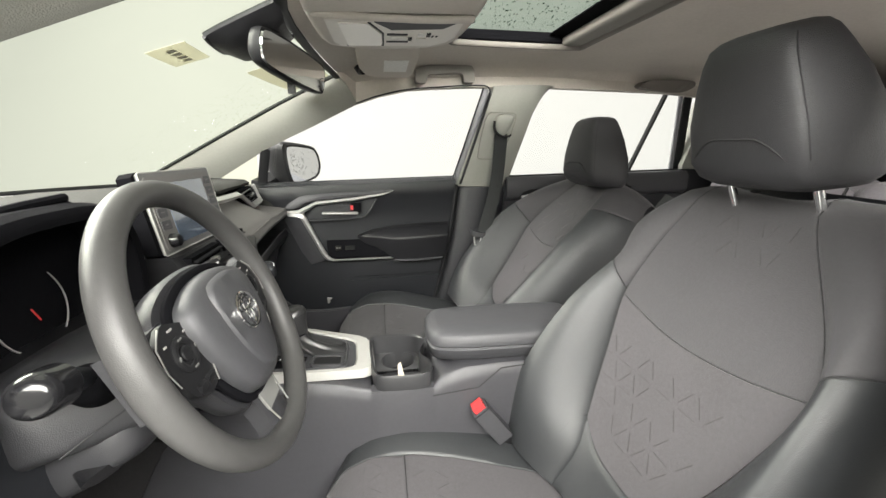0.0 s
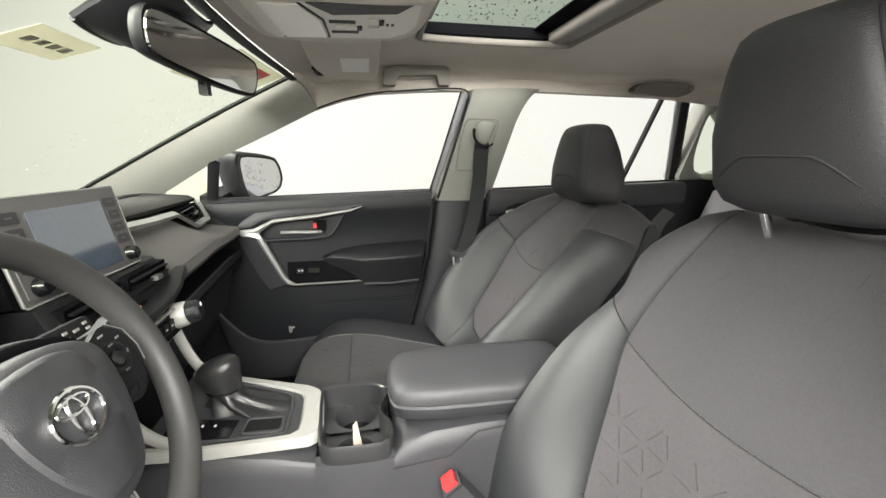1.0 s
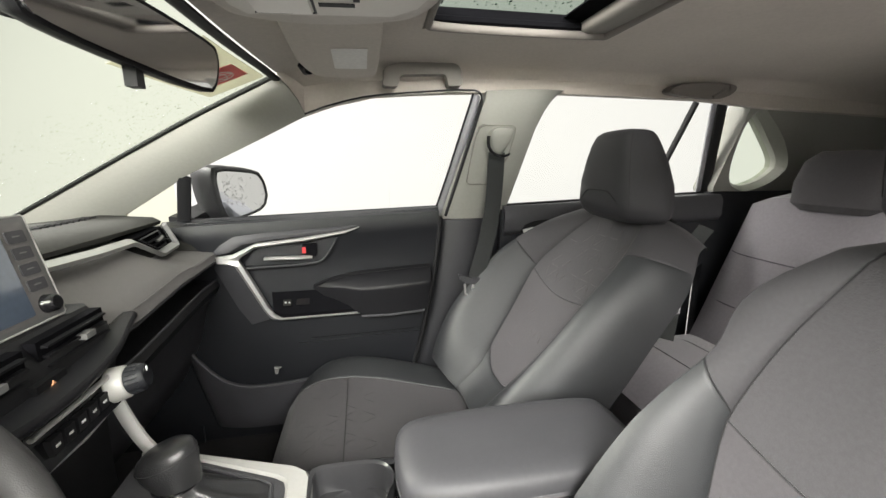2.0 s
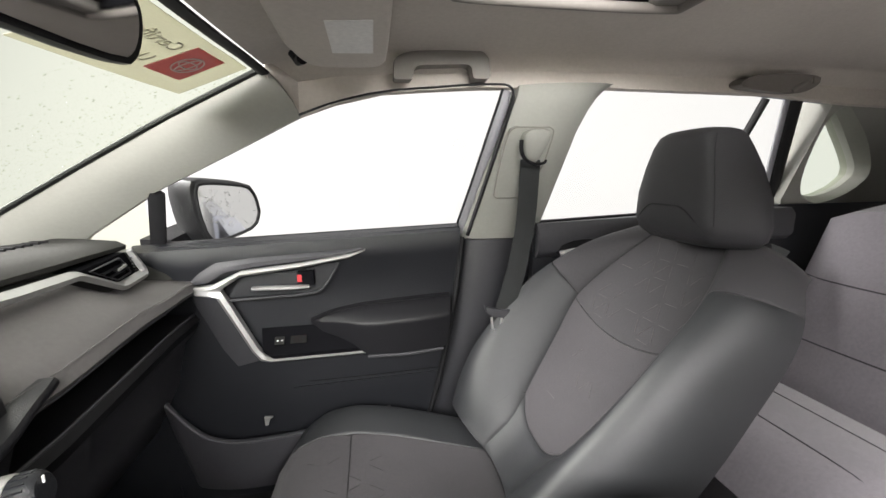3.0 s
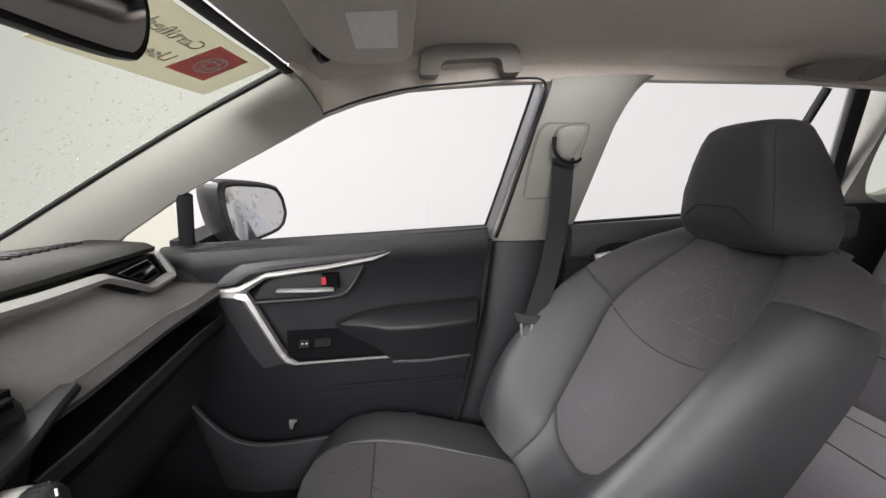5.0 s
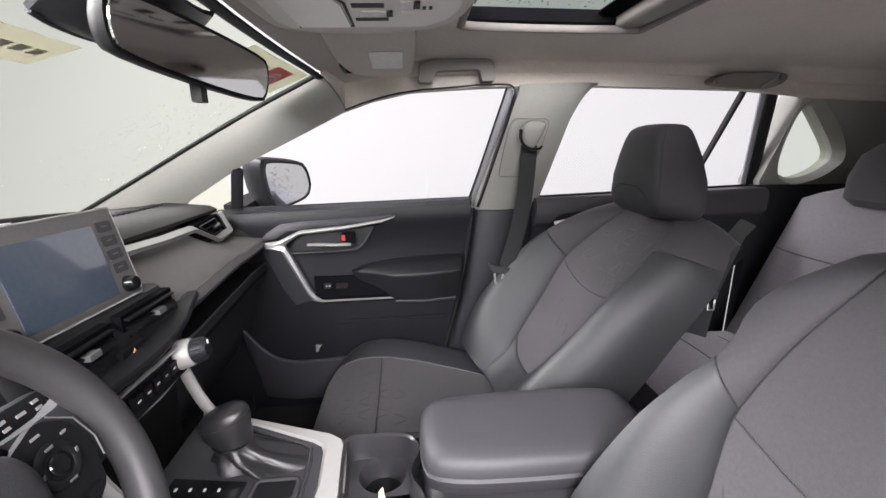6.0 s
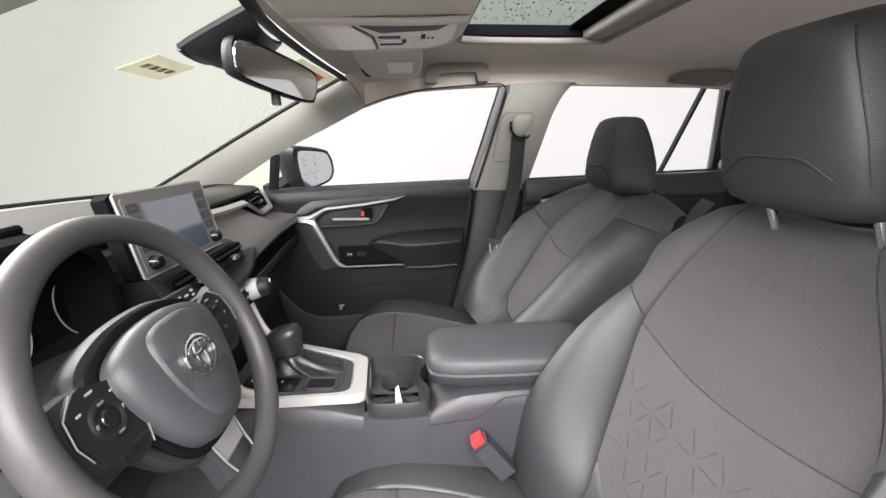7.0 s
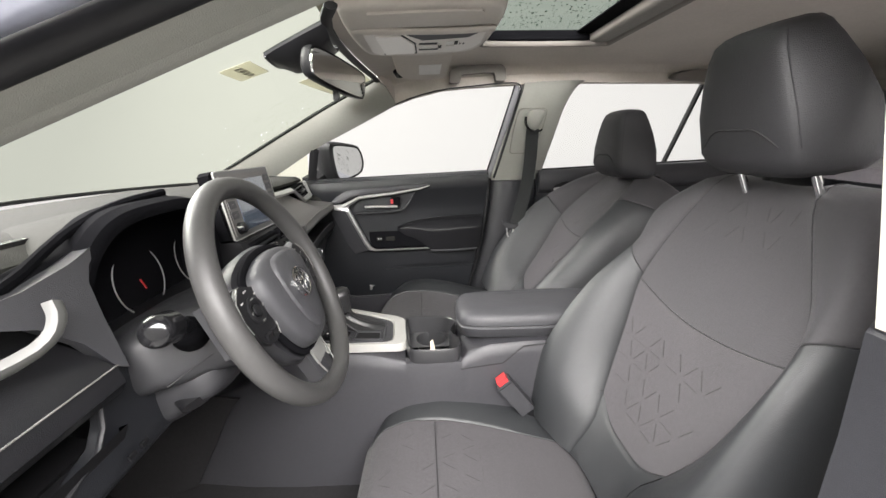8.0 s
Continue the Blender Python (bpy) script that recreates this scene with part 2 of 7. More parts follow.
def crisp(points, r=0.006):
    """A run with its corners cut short, so that they stay crisp."""
    p = [Vector(q) for q in points]
    out = [p[0]]
    for a, b, c in zip(p, p[1:], p[2:]):
        out += [b + (a - b).normalized() * r, b + (c - b).normalized() * r]
    return out + [p[-1]]


def rounded(points, r=0.006):
    """A closed run with every corner cut short."""
    p = [Vector(q) for q in points]
    out = []
    for i, b in enumerate(p):
        a, c = p[i - 1], p[(i + 1) % len(p)]
        out += [b + (a - b).normalized() * min(r, 0.4 * (a - b).length), b + (c - b).normalized() * min(r, 0.4 * (c - b).length)]
    return out


def disc(centre, axis, r, depth, n=32, bev=0.002, r2=None):
    q = Vector(axis).to_track_quat("Z", "Y").to_matrix()
    c = Vector(centre)
    r2 = r if r2 is None else r2
    rings = [[c + q @ Vector((rr * math.cos(2 * math.pi * j / n), rr * math.sin(2 * math.pi * j / n), h)) for j in range(n)]
             for rr, h in ((r - bev, 0), (r, bev), (r2, depth - bev), (r2 - bev, depth))]
    return loft(rings)


def torus(centre, axis, r, ra, rb=None, n=48, k=12):
    q = Vector(axis).to_track_quat("Z", "Y").to_matrix()
    path = [Vector(centre) + q @ Vector((r * math.cos(2 * math.pi * j / n), r * math.sin(2 * math.pi * j / n), 0)) for j in range(n)]
    return sweep(path, ra, rb, k, up=axis, closed=True)


def lerp(table, x):
    """A smooth curve through a table of (x, value)."""
    if x <= table[0][0]:
        return table[0][1]
    n = len(table)
    for i in range(n - 1):
        (a, u), (b, v) = table[i], table[i + 1]
        if x <= b:
            s, h = (x - a) / (b - a), b - a
            k = (v - u) / h
            k0 = k if i == 0 else (k + (u - table[i - 1][1]) / (a - table[i - 1][0])) / 2
            k1 = k if i == n - 2 else (k + (table[i + 2][1] - v) / (table[i + 2][0] - b)) / 2
            return u * (1 + 2 * s) * (1 - s) ** 2 + k0 * h * s * (1 - s) ** 2 + v * s * s * (3 - 2 * s) + k1 * h * s * s * (s - 1)
    return table[-1][1]


def glazing(name, points, material, label, normal, kind="structure", category="window"):
    bm = bm_of([Vector(p) for p in points], [tuple(range(len(points)))])
    ob = single(name, bm, material, label, category, kind=kind, smooth=False)
    ob.visible_shadow = False
    return ob


SLOPE = -0.414


def gy(z, off=0.0):
    """The side glass leans in towards the roof."""
    return 0.710 + SLOPE * (z - 1.10) + off


def side(x, z, off=0.0, s=1):
    return Vector((x, s * gy(z, off), z))


def rear_side(x, z, off=0.0, s=1):
    """The body swells a little towards the rear wheel."""
    f = max(0.0, min(1.0, (x - 0.6) / 0.5))
    return Vector((x, s * (gy(z, off) + 0.06 * f * f * (3 - 2 * f)), z))


# ---- the booth ----
def booth():
    x0, x1, y0, y1, z1 = -5.5, 6.0, -3.4, 3.6, 3.6
    t = 0.1
    for name, c, s in (("wall_north", (x0 - t / 2, 0.1, z1 / 2), (t, y1 - y0, z1)), ("wall_south", (x1 + t / 2, 0.1, z1 / 2), (t, y1 - y0, z1)),
                       ("wall_east", (0.25, y1 + t / 2, z1 / 2), (x1 - x0, t, z1)), ("wall_west", (0.25, y0 - t / 2, z1 / 2), (x1 - x0, t, z1)),
                       ("booth_ceiling", (0.25, 0.1, z1 + t / 2), (x1 - x0, y1 - y0, t))):
        # wall_west is unseen; it gets no emission, to keep contrast in the cabin.
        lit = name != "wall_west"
        single(name, box(c, s, 0), M["wall" if lit else "plainwall"], "plain white booth wall, emission added so it looks lit" if lit else "unseen plain pale grey booth wall, added without emission for contrast", "backdrop", kind="structure", smooth=False)
    single("ground", box((0.25, 0.1, -0.05), (x1 - x0, y1 - y0, 0.1), 0), mat("booth_floor", (0.38, 0.38, 0.37), 0.7), "grey painted booth floor", "floor", kind="structure", smooth=False)


def wall_joint(x):
    single("wall_joint", box((x, 3.597, 0.57), (0.004, 0.006, 1.14), 0.001), M["joint"], "thin grey joint between booth wall panels", "wall joint", kind="structure")


# ---- the cabin's shell ----
WIN_TOP = [(-0.16, 1.470), (-0.12, 1.462), (-0.065, 1.387), (0.006, 1.412), (0.105, 1.434), (0.234, 1.444), (0.35, 1.449), (0.6, 1.453), (1.05, 1.447), (1.3, 1.43), (2.2, 1.40)]


def table(tb, x):
    if x <= tb[0][0]:
        return tb[0][1]
    for (a, u), (b, v) in zip(tb, tb[1:]):
        if x <= b:
            return u + (v - u) * (x - a) / (b - a)
    return tb[-1][1]


def roof_z(x, y):
    """The headliner's height inside its edges."""
    front = 0.055 * max(0.0, min(1.0, (0.14 - x) / 0.28)) ** 1.5
    rear = 0.06 * max(0.0, (x - 1.0) / 1.2) ** 2
    flat = 0.2 + 0.8 * max(0.0, min(1.0, (x + 0.12) / 0.22))
    return 1.535 - 0.024 * flat * (abs(y) / 0.53) ** 4 - front - rear


HOLE = (0.20, 0.60, 0.345)


def headliner():
    xs = sorted({-0.12, -0.065, 0.006, 0.055, 0.105, 0.15, HOLE[0], 0.3, 0.4, 0.5, HOLE[1], 0.7, 0.85, 1.05, 1.3, 1.6, 1.9, 2.2})
    ys = [0, 0.12, 0.24, HOLE[2], 0.40, 0.46, 0.50, 0.535, 0.558]
    cols = [-y for y in ys[:0:-1]] + ys

    def grid(dz, wider, edge_y):
        bm = bmesh.new()
        rows = []
        for x in xs:
            ze = table(WIN_TOP, x)
            row = []
            for y in cols:
                bow = 0.035 * (1 - (y / 0.56) ** 2) if x <= -0.1 else 0
                row.append(bm.verts.new((x - bow, y, roof_z(x, y) + dz)))
            for s in (-1, 1):
                mid = bm.verts.new((x, s * (gy(ze) + 0.012 + edge_y), max(ze + 0.035, roof_z(x, 0.558) - 0.03) + dz))
                low = bm.verts.new((x, s * (gy(ze) + edge_y), ze + dz * 0.3))
                row = [low, mid] + row if s < 0 else row + [mid, low]
            rows.append(row)
        for i in range(len(xs) - 1):
            for j in range(len(rows[0]) - 1):
                c = sum((rows[i][j].co, rows[i + 1][j].co, rows[i][j + 1].co, rows[i + 1][j + 1].co), Vector()) / 4
                if HOLE[0] - wider < c.x < HOLE[1] + wider and abs(c.y) < HOLE[2] + 2.6 * wider:
                    continue
                bm.faces.new((rows[i][j], rows[i][j + 1], rows[i + 1][j + 1], rows[i + 1][j]))
        return bm

    bm = grid(0, 0.0, 0)
    bmesh.ops.recalc_face_normals(bm, faces=bm.faces)
    bmesh.ops.solidify(bm, geom=bm.faces[:], thickness=-0.012)
    single("ceiling", bm, M["liner"], "beige cloth headliner round an open sunroof shade", "ceiling", kind="structure")
    bm = grid(0.034, 0.05, 0.05)
    bmesh.ops.recalc_face_normals(bm, faces=bm.faces)
    bmesh.ops.solidify(bm, geom=bm.faces[:], thickness=-0.012)
    single("car_roof", bm, M["paint"], "silver painted steel car roof", "roof", kind="structure")


def sunroof():
    s = thing("sunroof", "tinted glass sunroof with raindrops in a black frame", "sunroof", (0.4, 0, 1.57))
    x0, x1, y1 = HOLE
    z1 = 1.574

    for nm, a, b in (("side_rail", (x0, -y1), (x1, -y1)), ("side_rail", (x0, y1), (x1, y1)), ("front_rail", (x0, -y1), (x0, y1))):
        path = [(a[0], a[1], 1.548), (b[0], b[1], 1.548)]
        part(nm, sweep(path, 0.016, 0.010, 8, square=True), M["matte"], s)
    pane = part("pane", bm_of([(x0 - 0.07, -y1 - 0.08, z1), (x1 + 0.03, -y1 - 0.08, z1), (x1 + 0.03, y1 + 0.08, z1), (x0 - 0.07, y1 + 0.08, z1)], [(0, 1, 2, 3)]), M["roofglass"], s, "green tinted wet glass pane", smooth=False)
    pane.visible_shadow = False
    for sg in (-1, 1):
        part("glass_border", box(((x0 + x1) / 2, sg * (y1 + 0.085), z1 - 0.004), (x1 - x0 + 0.20, 0.17, 0.003), 0), M["matte"], s, "black printed glass border", smooth=False)
    part("glass_border", box((x0 - 0.05, 0, z1 - 0.008), (0.10, 2 * y1, 0.003), 0), M["matte"], s, "black printed glass border", smooth=False)
    part("glass_border", box((x1 - 0.072, 0, z1 - 0.010), (0.060, 2 * y1 - 0.02, 0.003), 0), M["matte"], s, "black printed glass border", smooth=False)
    for sg in (-1, 1):
        part("recess_wall", box(((x0 + x1) / 2 - 0.03, sg * (y1 - 0.008), 1.556), (x1 - x0 - 0.08, 0.010, 0.026), 0.003), M["matte"], s, "matte black wall of the recess")
    rnd = random.Random(5)
    drops = []
    for _ in range(700):
        x, y, r = rnd.uniform(x0, x1 - 0.05), rnd.uniform(-y1, y1), rnd.uniform(0.0012, 0.0034)
        w = rnd.uniform(0.8, 2.2)
        drops.append(loft([[(x + rr * math.cos(a * 1.0472) * 0.8, y + rr * w * math.sin(a * 1.0472), z1 + 0.003 + h) for a in range(6)] for rr, h in ((r, 0), (r * 0.6, r * 0.5), (r * 0.1, r * 0.6))]))
    dr = part("raindrops", join(*drops), mat("drop_shade", (0.16, 0.20, 0.17), 0.1), s, "dark round raindrops on the glass")
    dr["kind"] = "stuff"
    # the drawn-back shade with its rounded lip
    rows = [[(x, y, 1.538 + h) for y in (-y1 + 0.012, -0.2, 0, 0.2, y1 - 0.012)] for x, h in ((x1 - 0.062, 0.006), (x1 - 0.058, 0.0), (x1 - 0.045, -0.004), (x1 + 0.0, -0.002), (x1 + 0.3, 0.001))]
    part("shade", bevelled(thick(rows, (0, 0, 0.012)), 0.003, 2), M["handle"], s, "beige sliding sunshade pushed back")
    # rounded frame lip round the opening
    lip = [(x0 + 0.004, -y1 + 0.02), (x0 + 0.02, -y1 + 0.003), (x1 - 0.01, -y1 + 0.003), (x1 + 0.004, -y1 + 0.02), (x1 + 0.004, y1 - 0.02), (x1 - 0.01, y1 - 0.003), (x0 + 0.02, y1 - 0.003), (x0 + 0.004, y1 - 0.02)]
    part("opening_lip", sweep([(p.x, p.y, roof_z(p.x, p.y) + 0.003) for p in smoothed([(*q, 0) for q in lip], 2, True)], 0.0085, 0.0095, 10, closed=True), M["fold"], s, "moulded beige lip")
    for k in range(4):
        part("front_rib", box((x0 + 0.016 + 0.006 * k, 0, 1.560 + 0.003 * k), (0.0022, 2 * y1 - 0.06, 0.004), 0.0008), M["black"], s)


def pillars():
    for s in (1, -1):
        top = [(-0.118, 0.564, 1.472), (-0.306, 0.568, 1.378), (-0.482, 0.585, 1.285), (-0.652, 0.608, 1.1945), (-0.797, 0.626, 1.118)]
        low = [(-0.062, gy(1.387), 1.387), (-0.202, gy(1.321), 1.321), (-0.383, gy(1.238), 1.238), (-0.56, gy(1.135), 1.135), (-0.62, 0.715, 1.085)]
        if s < 0:
            way = Vector((0.272, -0.06, 0.127))
            top = [Vector((-0.33, 0.61, 1.256)) + way * k for k in (1.65, 0.9, 0.2, -0.6, -1.3)]
            low = [Vector((-0.275, 0.66, 1.284)) + way * k for k in (1.45, 0.7, 0.0, -0.8, -1.5)]
        rings = []
        for (a, b) in zip(top, low):
            a, b = Vector(a), Vector(b)
            ring = []
            for k in range(9):
                f = k / 8
                p = a.lerp(b, f) + Vector((0.004, -0.010, 0.003)) * math.sin(math.pi * f) * (1 if s > 0 else 0.3)
                ring.append(p)
            back = [b + Vector((0, 0.03, 0.004)), a.lerp(b, 0.5) + Vector((0, 0.05, 0.03)), a + Vector((-0.002, 0.02, -0.003))]
            rings.append([Vector((p.x, s * p.y, p.z)) for p in ring + back])
        single("pillar_trim", loft(rings), M["cream"], "pale grey moulded windshield pillar trim", "pillar trim", kind="structure")
        path = [Vector((p[0] - 0.004, s * p[1], p[2] + 0.004)) for p in top]
        if s > 0:
            single("windshield_seal", sweep(smoothed(path, 1), 0.007, 0.006, 8), M["rubber"], "thin black rubber windshield seal", "seal", kind="structure")
        if s < 0:
            for nm, c0, ra, rb, m, lb in (("door_seal", (-0.262, -0.690, 1.298), 0.014, 0.013, "rubber", "thick black rubber door opening seal"), ("door_opening_frame", (-0.245, -0.732, 1.318), 0.026, 0.018, "paint", "silver painted door opening flange"),
                                          ("door_seal", (-0.238, -0.765, 1.338), 0.014, 0.012, "rubber", "black outer rubber seal"), ("front_pillar", (-0.225, -0.800, 1.362), 0.034, 0.026, "paint", "silver painted outer windshield pillar")):
                run = [Vector(c0) + Vector((0.272, 0.06, 0.127)) * k for k in (-1.6, -1.0, -0.5, 0, 0.5, 1.0, 1.5)]
                single(nm, sweep(run, ra, rb, 12, up=(0.4, -0.6, 0.7)), M[m], lb, "door frame", kind="structure")
        # the middle pillar: pale above, dark below
        f = [(0.30, 1.10), (0.322, 1.18), (0.345, 1.27), (0.378, 1.37), (0.392, 1.405), (0.398, 1.425), (0.40, 1.44), (0.40, 1.452)]
        r = [(0.503, 1.10), (0.518, 1.17), (0.536, 1.26), (0.556, 1.36), (0.572, 1.405), (0.586, 1.430), (0.600, 1.446), (0.618, 1.458)]
        if s < 0:
            f, r = [(x + 0.085, z) for x, z in f], [(x + 0.085, z) for x, z in r]
        rings = []
        for (xa, za), (xb, zb) in zip(f, r):
            ring = []
            for k in range(9):
                u = k / 8
                x, z = xa + (xb - xa) * u, za + (zb - za) * u
                ring.append(side(x, z, -0.012 - 0.022 * math.sin(math.pi * u) ** 0.6, s))
            ring += [side(xb, zb, 0.04, s), side(xa, za, 0.04, s)]
            rings.append(ring)
        single("pillar_trim", loft(rings), M["cream"], "pale grey moulded middle pillar trim", "pillar trim", kind="structure")
        lf = [(0.302, 1.098), (0.29, 1.0), (0.275, 0.87), (0.245, 0.75), (0.215, 0.64), (0.17, 0.50), (0.15, 0.42)]
        lr = [(0.505, 1.098), (0.49, 1.0), (0.475, 0.87), (0.47, 0.75), (0.48, 0.64), (0.50, 0.50), (0.52, 0.42)]
        rings = []
        for (xa, za), (xb, zb) in zip(lf, lr):
            if s < 0:
                xa, xb = 0.375 - 0.25 * max(0.0, 0.9 - za), xb + 0.1
            ring = [Vector((xa + (xb - xa) * k / 8, s * (0.70 - 0.03 * math.sin(math.pi * k / 8) ** 0.5), za)) for k in range(9)]
            ring += [Vector((xb, s * 0.76, zb)), Vector((xa, s * 0.76, za))]
            rings.append(ring)
        single("pillar_trim", loft(rings), M["pillarlow"], "charcoal lower middle pillar trim", "pillar trim", kind="structure")


def quarter_panel(s):
    """The wall behind the rear door, with its three-cornered window."""
    hole = smoothed(rounded([rear_side(*p, 0, s) for p in ((1.303, 1.375), (1.330, 1.424), (1.36, 1.408), (1.535, 1.268), (1.532, 1.222), (1.455, 1.180), (1.382, 1.184), (1.340, 1.222))], 0.022), 2, True)
    c = sum(hole, Vector()) / len(hole)
    outer = []
    for p in hole:
        a = math.atan2(p.z - c.z, p.x - c.x)
        d = Vector((math.cos(a), math.sin(a)))
        k = 1e9
        for lim, comp in ((1.285 - c.x, d.x), (2.2 - c.x, d.x), (1.450 - c.z, d.y), (1.160 - c.z, d.y)):
            if comp * lim > 1e-9:
                k = min(k, lim / comp)
        x, z = c.x + d.x * k, c.z + d.y * k
        outer.append(rear_side(x, z, -0.03, s))
    mid = [p + (p - c).normalized() * 0.02 + Vector((0, -0.03 * s, 0)) for p in hole]
    bm = loft([hole, mid, outer, [p + Vector((0, 0.09 * s, 0)) for p in outer], [p + Vector((0, 0.04 * s, 0)) for p in hole], hole], True, False)
    single("rear_side_panel", bm, M["cream"], "pale rear side panel round a three-cornered window", "panel", kind="structure")
    glazing("window_4", [p + Vector((0, 0.02 * s, 0)) for p in hole], M["privacy"], "three-cornered rear quarter window", (0, s, 0))


def windows():
    s = 1
    front = [(-0.40, 1.09), (-0.355, 1.243), (-0.202, 1.33), (-0.065, 1.395), (0.105, 1.44), (0.35, 1.455), (0.39, 1.43), (0.32, 1.20), (0.29, 1.09)]
    glazing("window_1", [side(x, z, 0.014) for x, z in front], M["pane"], "front door window with clear glass", (0, 1, 0))
    glazing("window_2", [side(x, z, 0.014) for x, z in ((-0.62, 1.08), (-0.57, 1.14), (-0.42, 1.225), (-0.44, 1.08))], M["small"], "small front quarter window", (0, 1, 0))
    glazing("window_3", [rear_side(x, z, 0.014) for x, z in ((0.49, 1.09), (0.60, 1.46), (1.21, 1.45), (1.30, 1.15), (1.29, 1.09))], M["pane"], "rear door window with clear glass", (0, 1, 0))
    # black bar of the quarter window, and bars of the rear door
    for a, b, w in (((-0.428, 1.09), (-0.388, 1.235), 0.016), ((1.108, 1.45), (1.060, 1.14), 0.009), ((1.205, 1.45), (1.300, 1.14), 0.016)):
        fn = side if a[0] < 0 else rear_side
        single("window_bar", sweep([fn(*a, 0.006), fn(*b, 0.006)], 0.010, w, 8, up=(1, 0, 0), square=True), M["rubber"], "black upright window division bar", "window bar", kind="structure")
    single("door_frame", sweep([rear_side(1.176, 1.45, 0.009), rear_side(1.272, 1.14, 0.009)], 0.006, 0.009, 8, up=(1, 0, 0), square=True), M["framegrey"], "grey painted rear window frame edge", "door frame", kind="structure")
    # grey door frame behind the front window, between the glass's edge and a rubber seal with a round upper corner
    glass_edge = [(0.280, 1.11), (0.290, 1.143), (0.316, 1.24), (0.345, 1.357), (0.362, 1.423), (0.367, 1.446)]
    seal_edge = [(0.316, 1.11), (0.324, 1.143), (0.347, 1.24), (0.374, 1.357), (0.386, 1.410), (0.388, 1.440)]
    bands = [[side(xa + (xb - xa) * f, za + (zb - za) * f, 0.002 - 0.008 * math.sin(math.pi * f)) for (xa, za), (xb, zb) in zip(glass_edge, seal_edge)] for f in (0, 0.25, 0.5, 0.75, 1)]
    single("door_frame", thick(bands, (0, 0.012, 0)), M["framegrey"], "grey painted window frame edge", "door frame", kind="structure")
    single("window_seal", sweep([side(x, z, -0.001) for x, z in glass_edge], 0.0028, 0.0028, 8, up=(1, 0, 0.3)), M["rubber"], "thin black seal along the glass", "seal", kind="structure")
    corner = seal_edge[:5] + [(0.389, 1.430), (0.384, 1.444), (0.372, 1.451), (0.352, 1.452), (0.29, 1.450), (0.234, 1.445), (0.105, 1.435), (0.006, 1.413), (-0.063, 1.389)]
    single("door_seal", sweep(smoothed([side(x, z, -0.017) for x, z in corner], 1), 0.0050, 0.0060, 8, up=(0, 1, 0.3), taper=lambda f: 1.0 if f < 0.4 else 0.5), M["rubber"], "black rubber door seal", "seal", kind="structure")
    low = [(0.300, 1.11), (0.285, 0.98), (0.262, 0.85), (0.235, 0.73), (0.205, 0.62), (0.17, 0.52)]
    single("door_seal", sweep(smoothed([(x - 0.006, 0.660, z) for x, z in low], 1), 0.007, 0.009, 8, up=(0, 1, 0)), M["rubber"], "black rubber door seal", "seal", kind="structure")


def windshield():
    n = 12
    rows = []
    for i in range(n + 1):
        f = i / n
        row = []
        for j in range(n + 1):
            u = 2 * j / n - 1
            top = Vector((-0.125 - 0.035 * (1 - u * u), 0.567 * u, 1.474 + 0.002 * (1 - u * u)))
            low = Vector((-0.76 - 0.27 * (1 - abs(u) ** 2.2), 0.67 * u, 1.118 + 0.004 * (1 - u * u)))
            if u < 0:
                top += Vector((0.16, 0.02, -0.05)) * (u * u)
                low += Vector((0.08, 0, -0.01)) * (u * u)
            beyond = Vector((0, 0.02, -0.004)) if j == n else Vector((0.06, -0.05, 0.03)) if j == 0 else Vector()
            row.append(top.lerp(low, f) + beyond + Vector((0, 0, 0.006 * math.sin(math.pi * f) * (1 - u * u))))
        rows.append(row)
    bm = bm_of([p for r in rows for p in r], [(i * (n + 1) + j, i * (n + 1) + j + 1, (i + 1) * (n + 1) + j + 1, (i + 1) * (n + 1) + j) for i in range(n) for j in range(n)])
    ob = single("windshield", bm, M["wind"], "wide raked windshield with raindrops", "windshield", kind="structure")
    ob.visible_shadow = False
    for nm, run in (("windshield_seal", [rows[0][j] + Vector((0.004, 0, -0.004)) for j in range(3, n + 1)]), ("windshield_seal", [rows[n][j] + Vector((0.004, 0, 0.004)) for j in range(n + 1)])):
        single(nm, sweep(run, 0.011 if run[0].z > 1.3 else 0.006, 0.006, 8), M["rubber"], "black edge band of the windshield", "seal", kind="structure")
    return rows


def on_windshield(rows, u, f, lift=0.006):
    """A place just inside the glass: u across (-1 to 1), f down from the header (0 to 1)."""
    n = len(rows) - 1
    i, j = min(n - 1, int(f * n)), min(n - 1, int((u + 1) / 2 * n))
    a, b = f * n - i, (u + 1) / 2 * n - j
    p = rows[i][j].lerp(rows[i][j + 1], b).lerp(rows[i + 1][j].lerp(rows[i + 1][j + 1], b), a)
    return p + Vector((0.35, 0, -0.93)) * lift


booth()
wall_joint(0.33)
headliner()
sunroof()
pillars()
windows()
quarter_panel(1)
quarter_panel(-1)
GLASS = windshield()
single("floor", box((0.55, 0, 0.40), (3.3, 1.42, 0.06), 0.01), M["carpet"], "black carpeted car floor", "floor", kind="structure")
single("firewall", box((-0.98, 0, 0.745), (0.06, 1.42, 0.65), 0.01), M["black"], "dark front bulkhead under the dashboard", "bulkhead", kind="structure")
for sg in (1, -1):
    single("side_sill", box((0.35, sg * 0.745, 0.46), (2.6, 0.09, 0.17), 0.02), M["soft"], "black plastic door sill", "sill", kind="structure")
    single("kick_panel", box((-0.74, sg * 0.715, 0.75), (0.60, 0.05, 0.70), 0.01), M["soft"], "black footwell side panel", "panel", kind="structure")
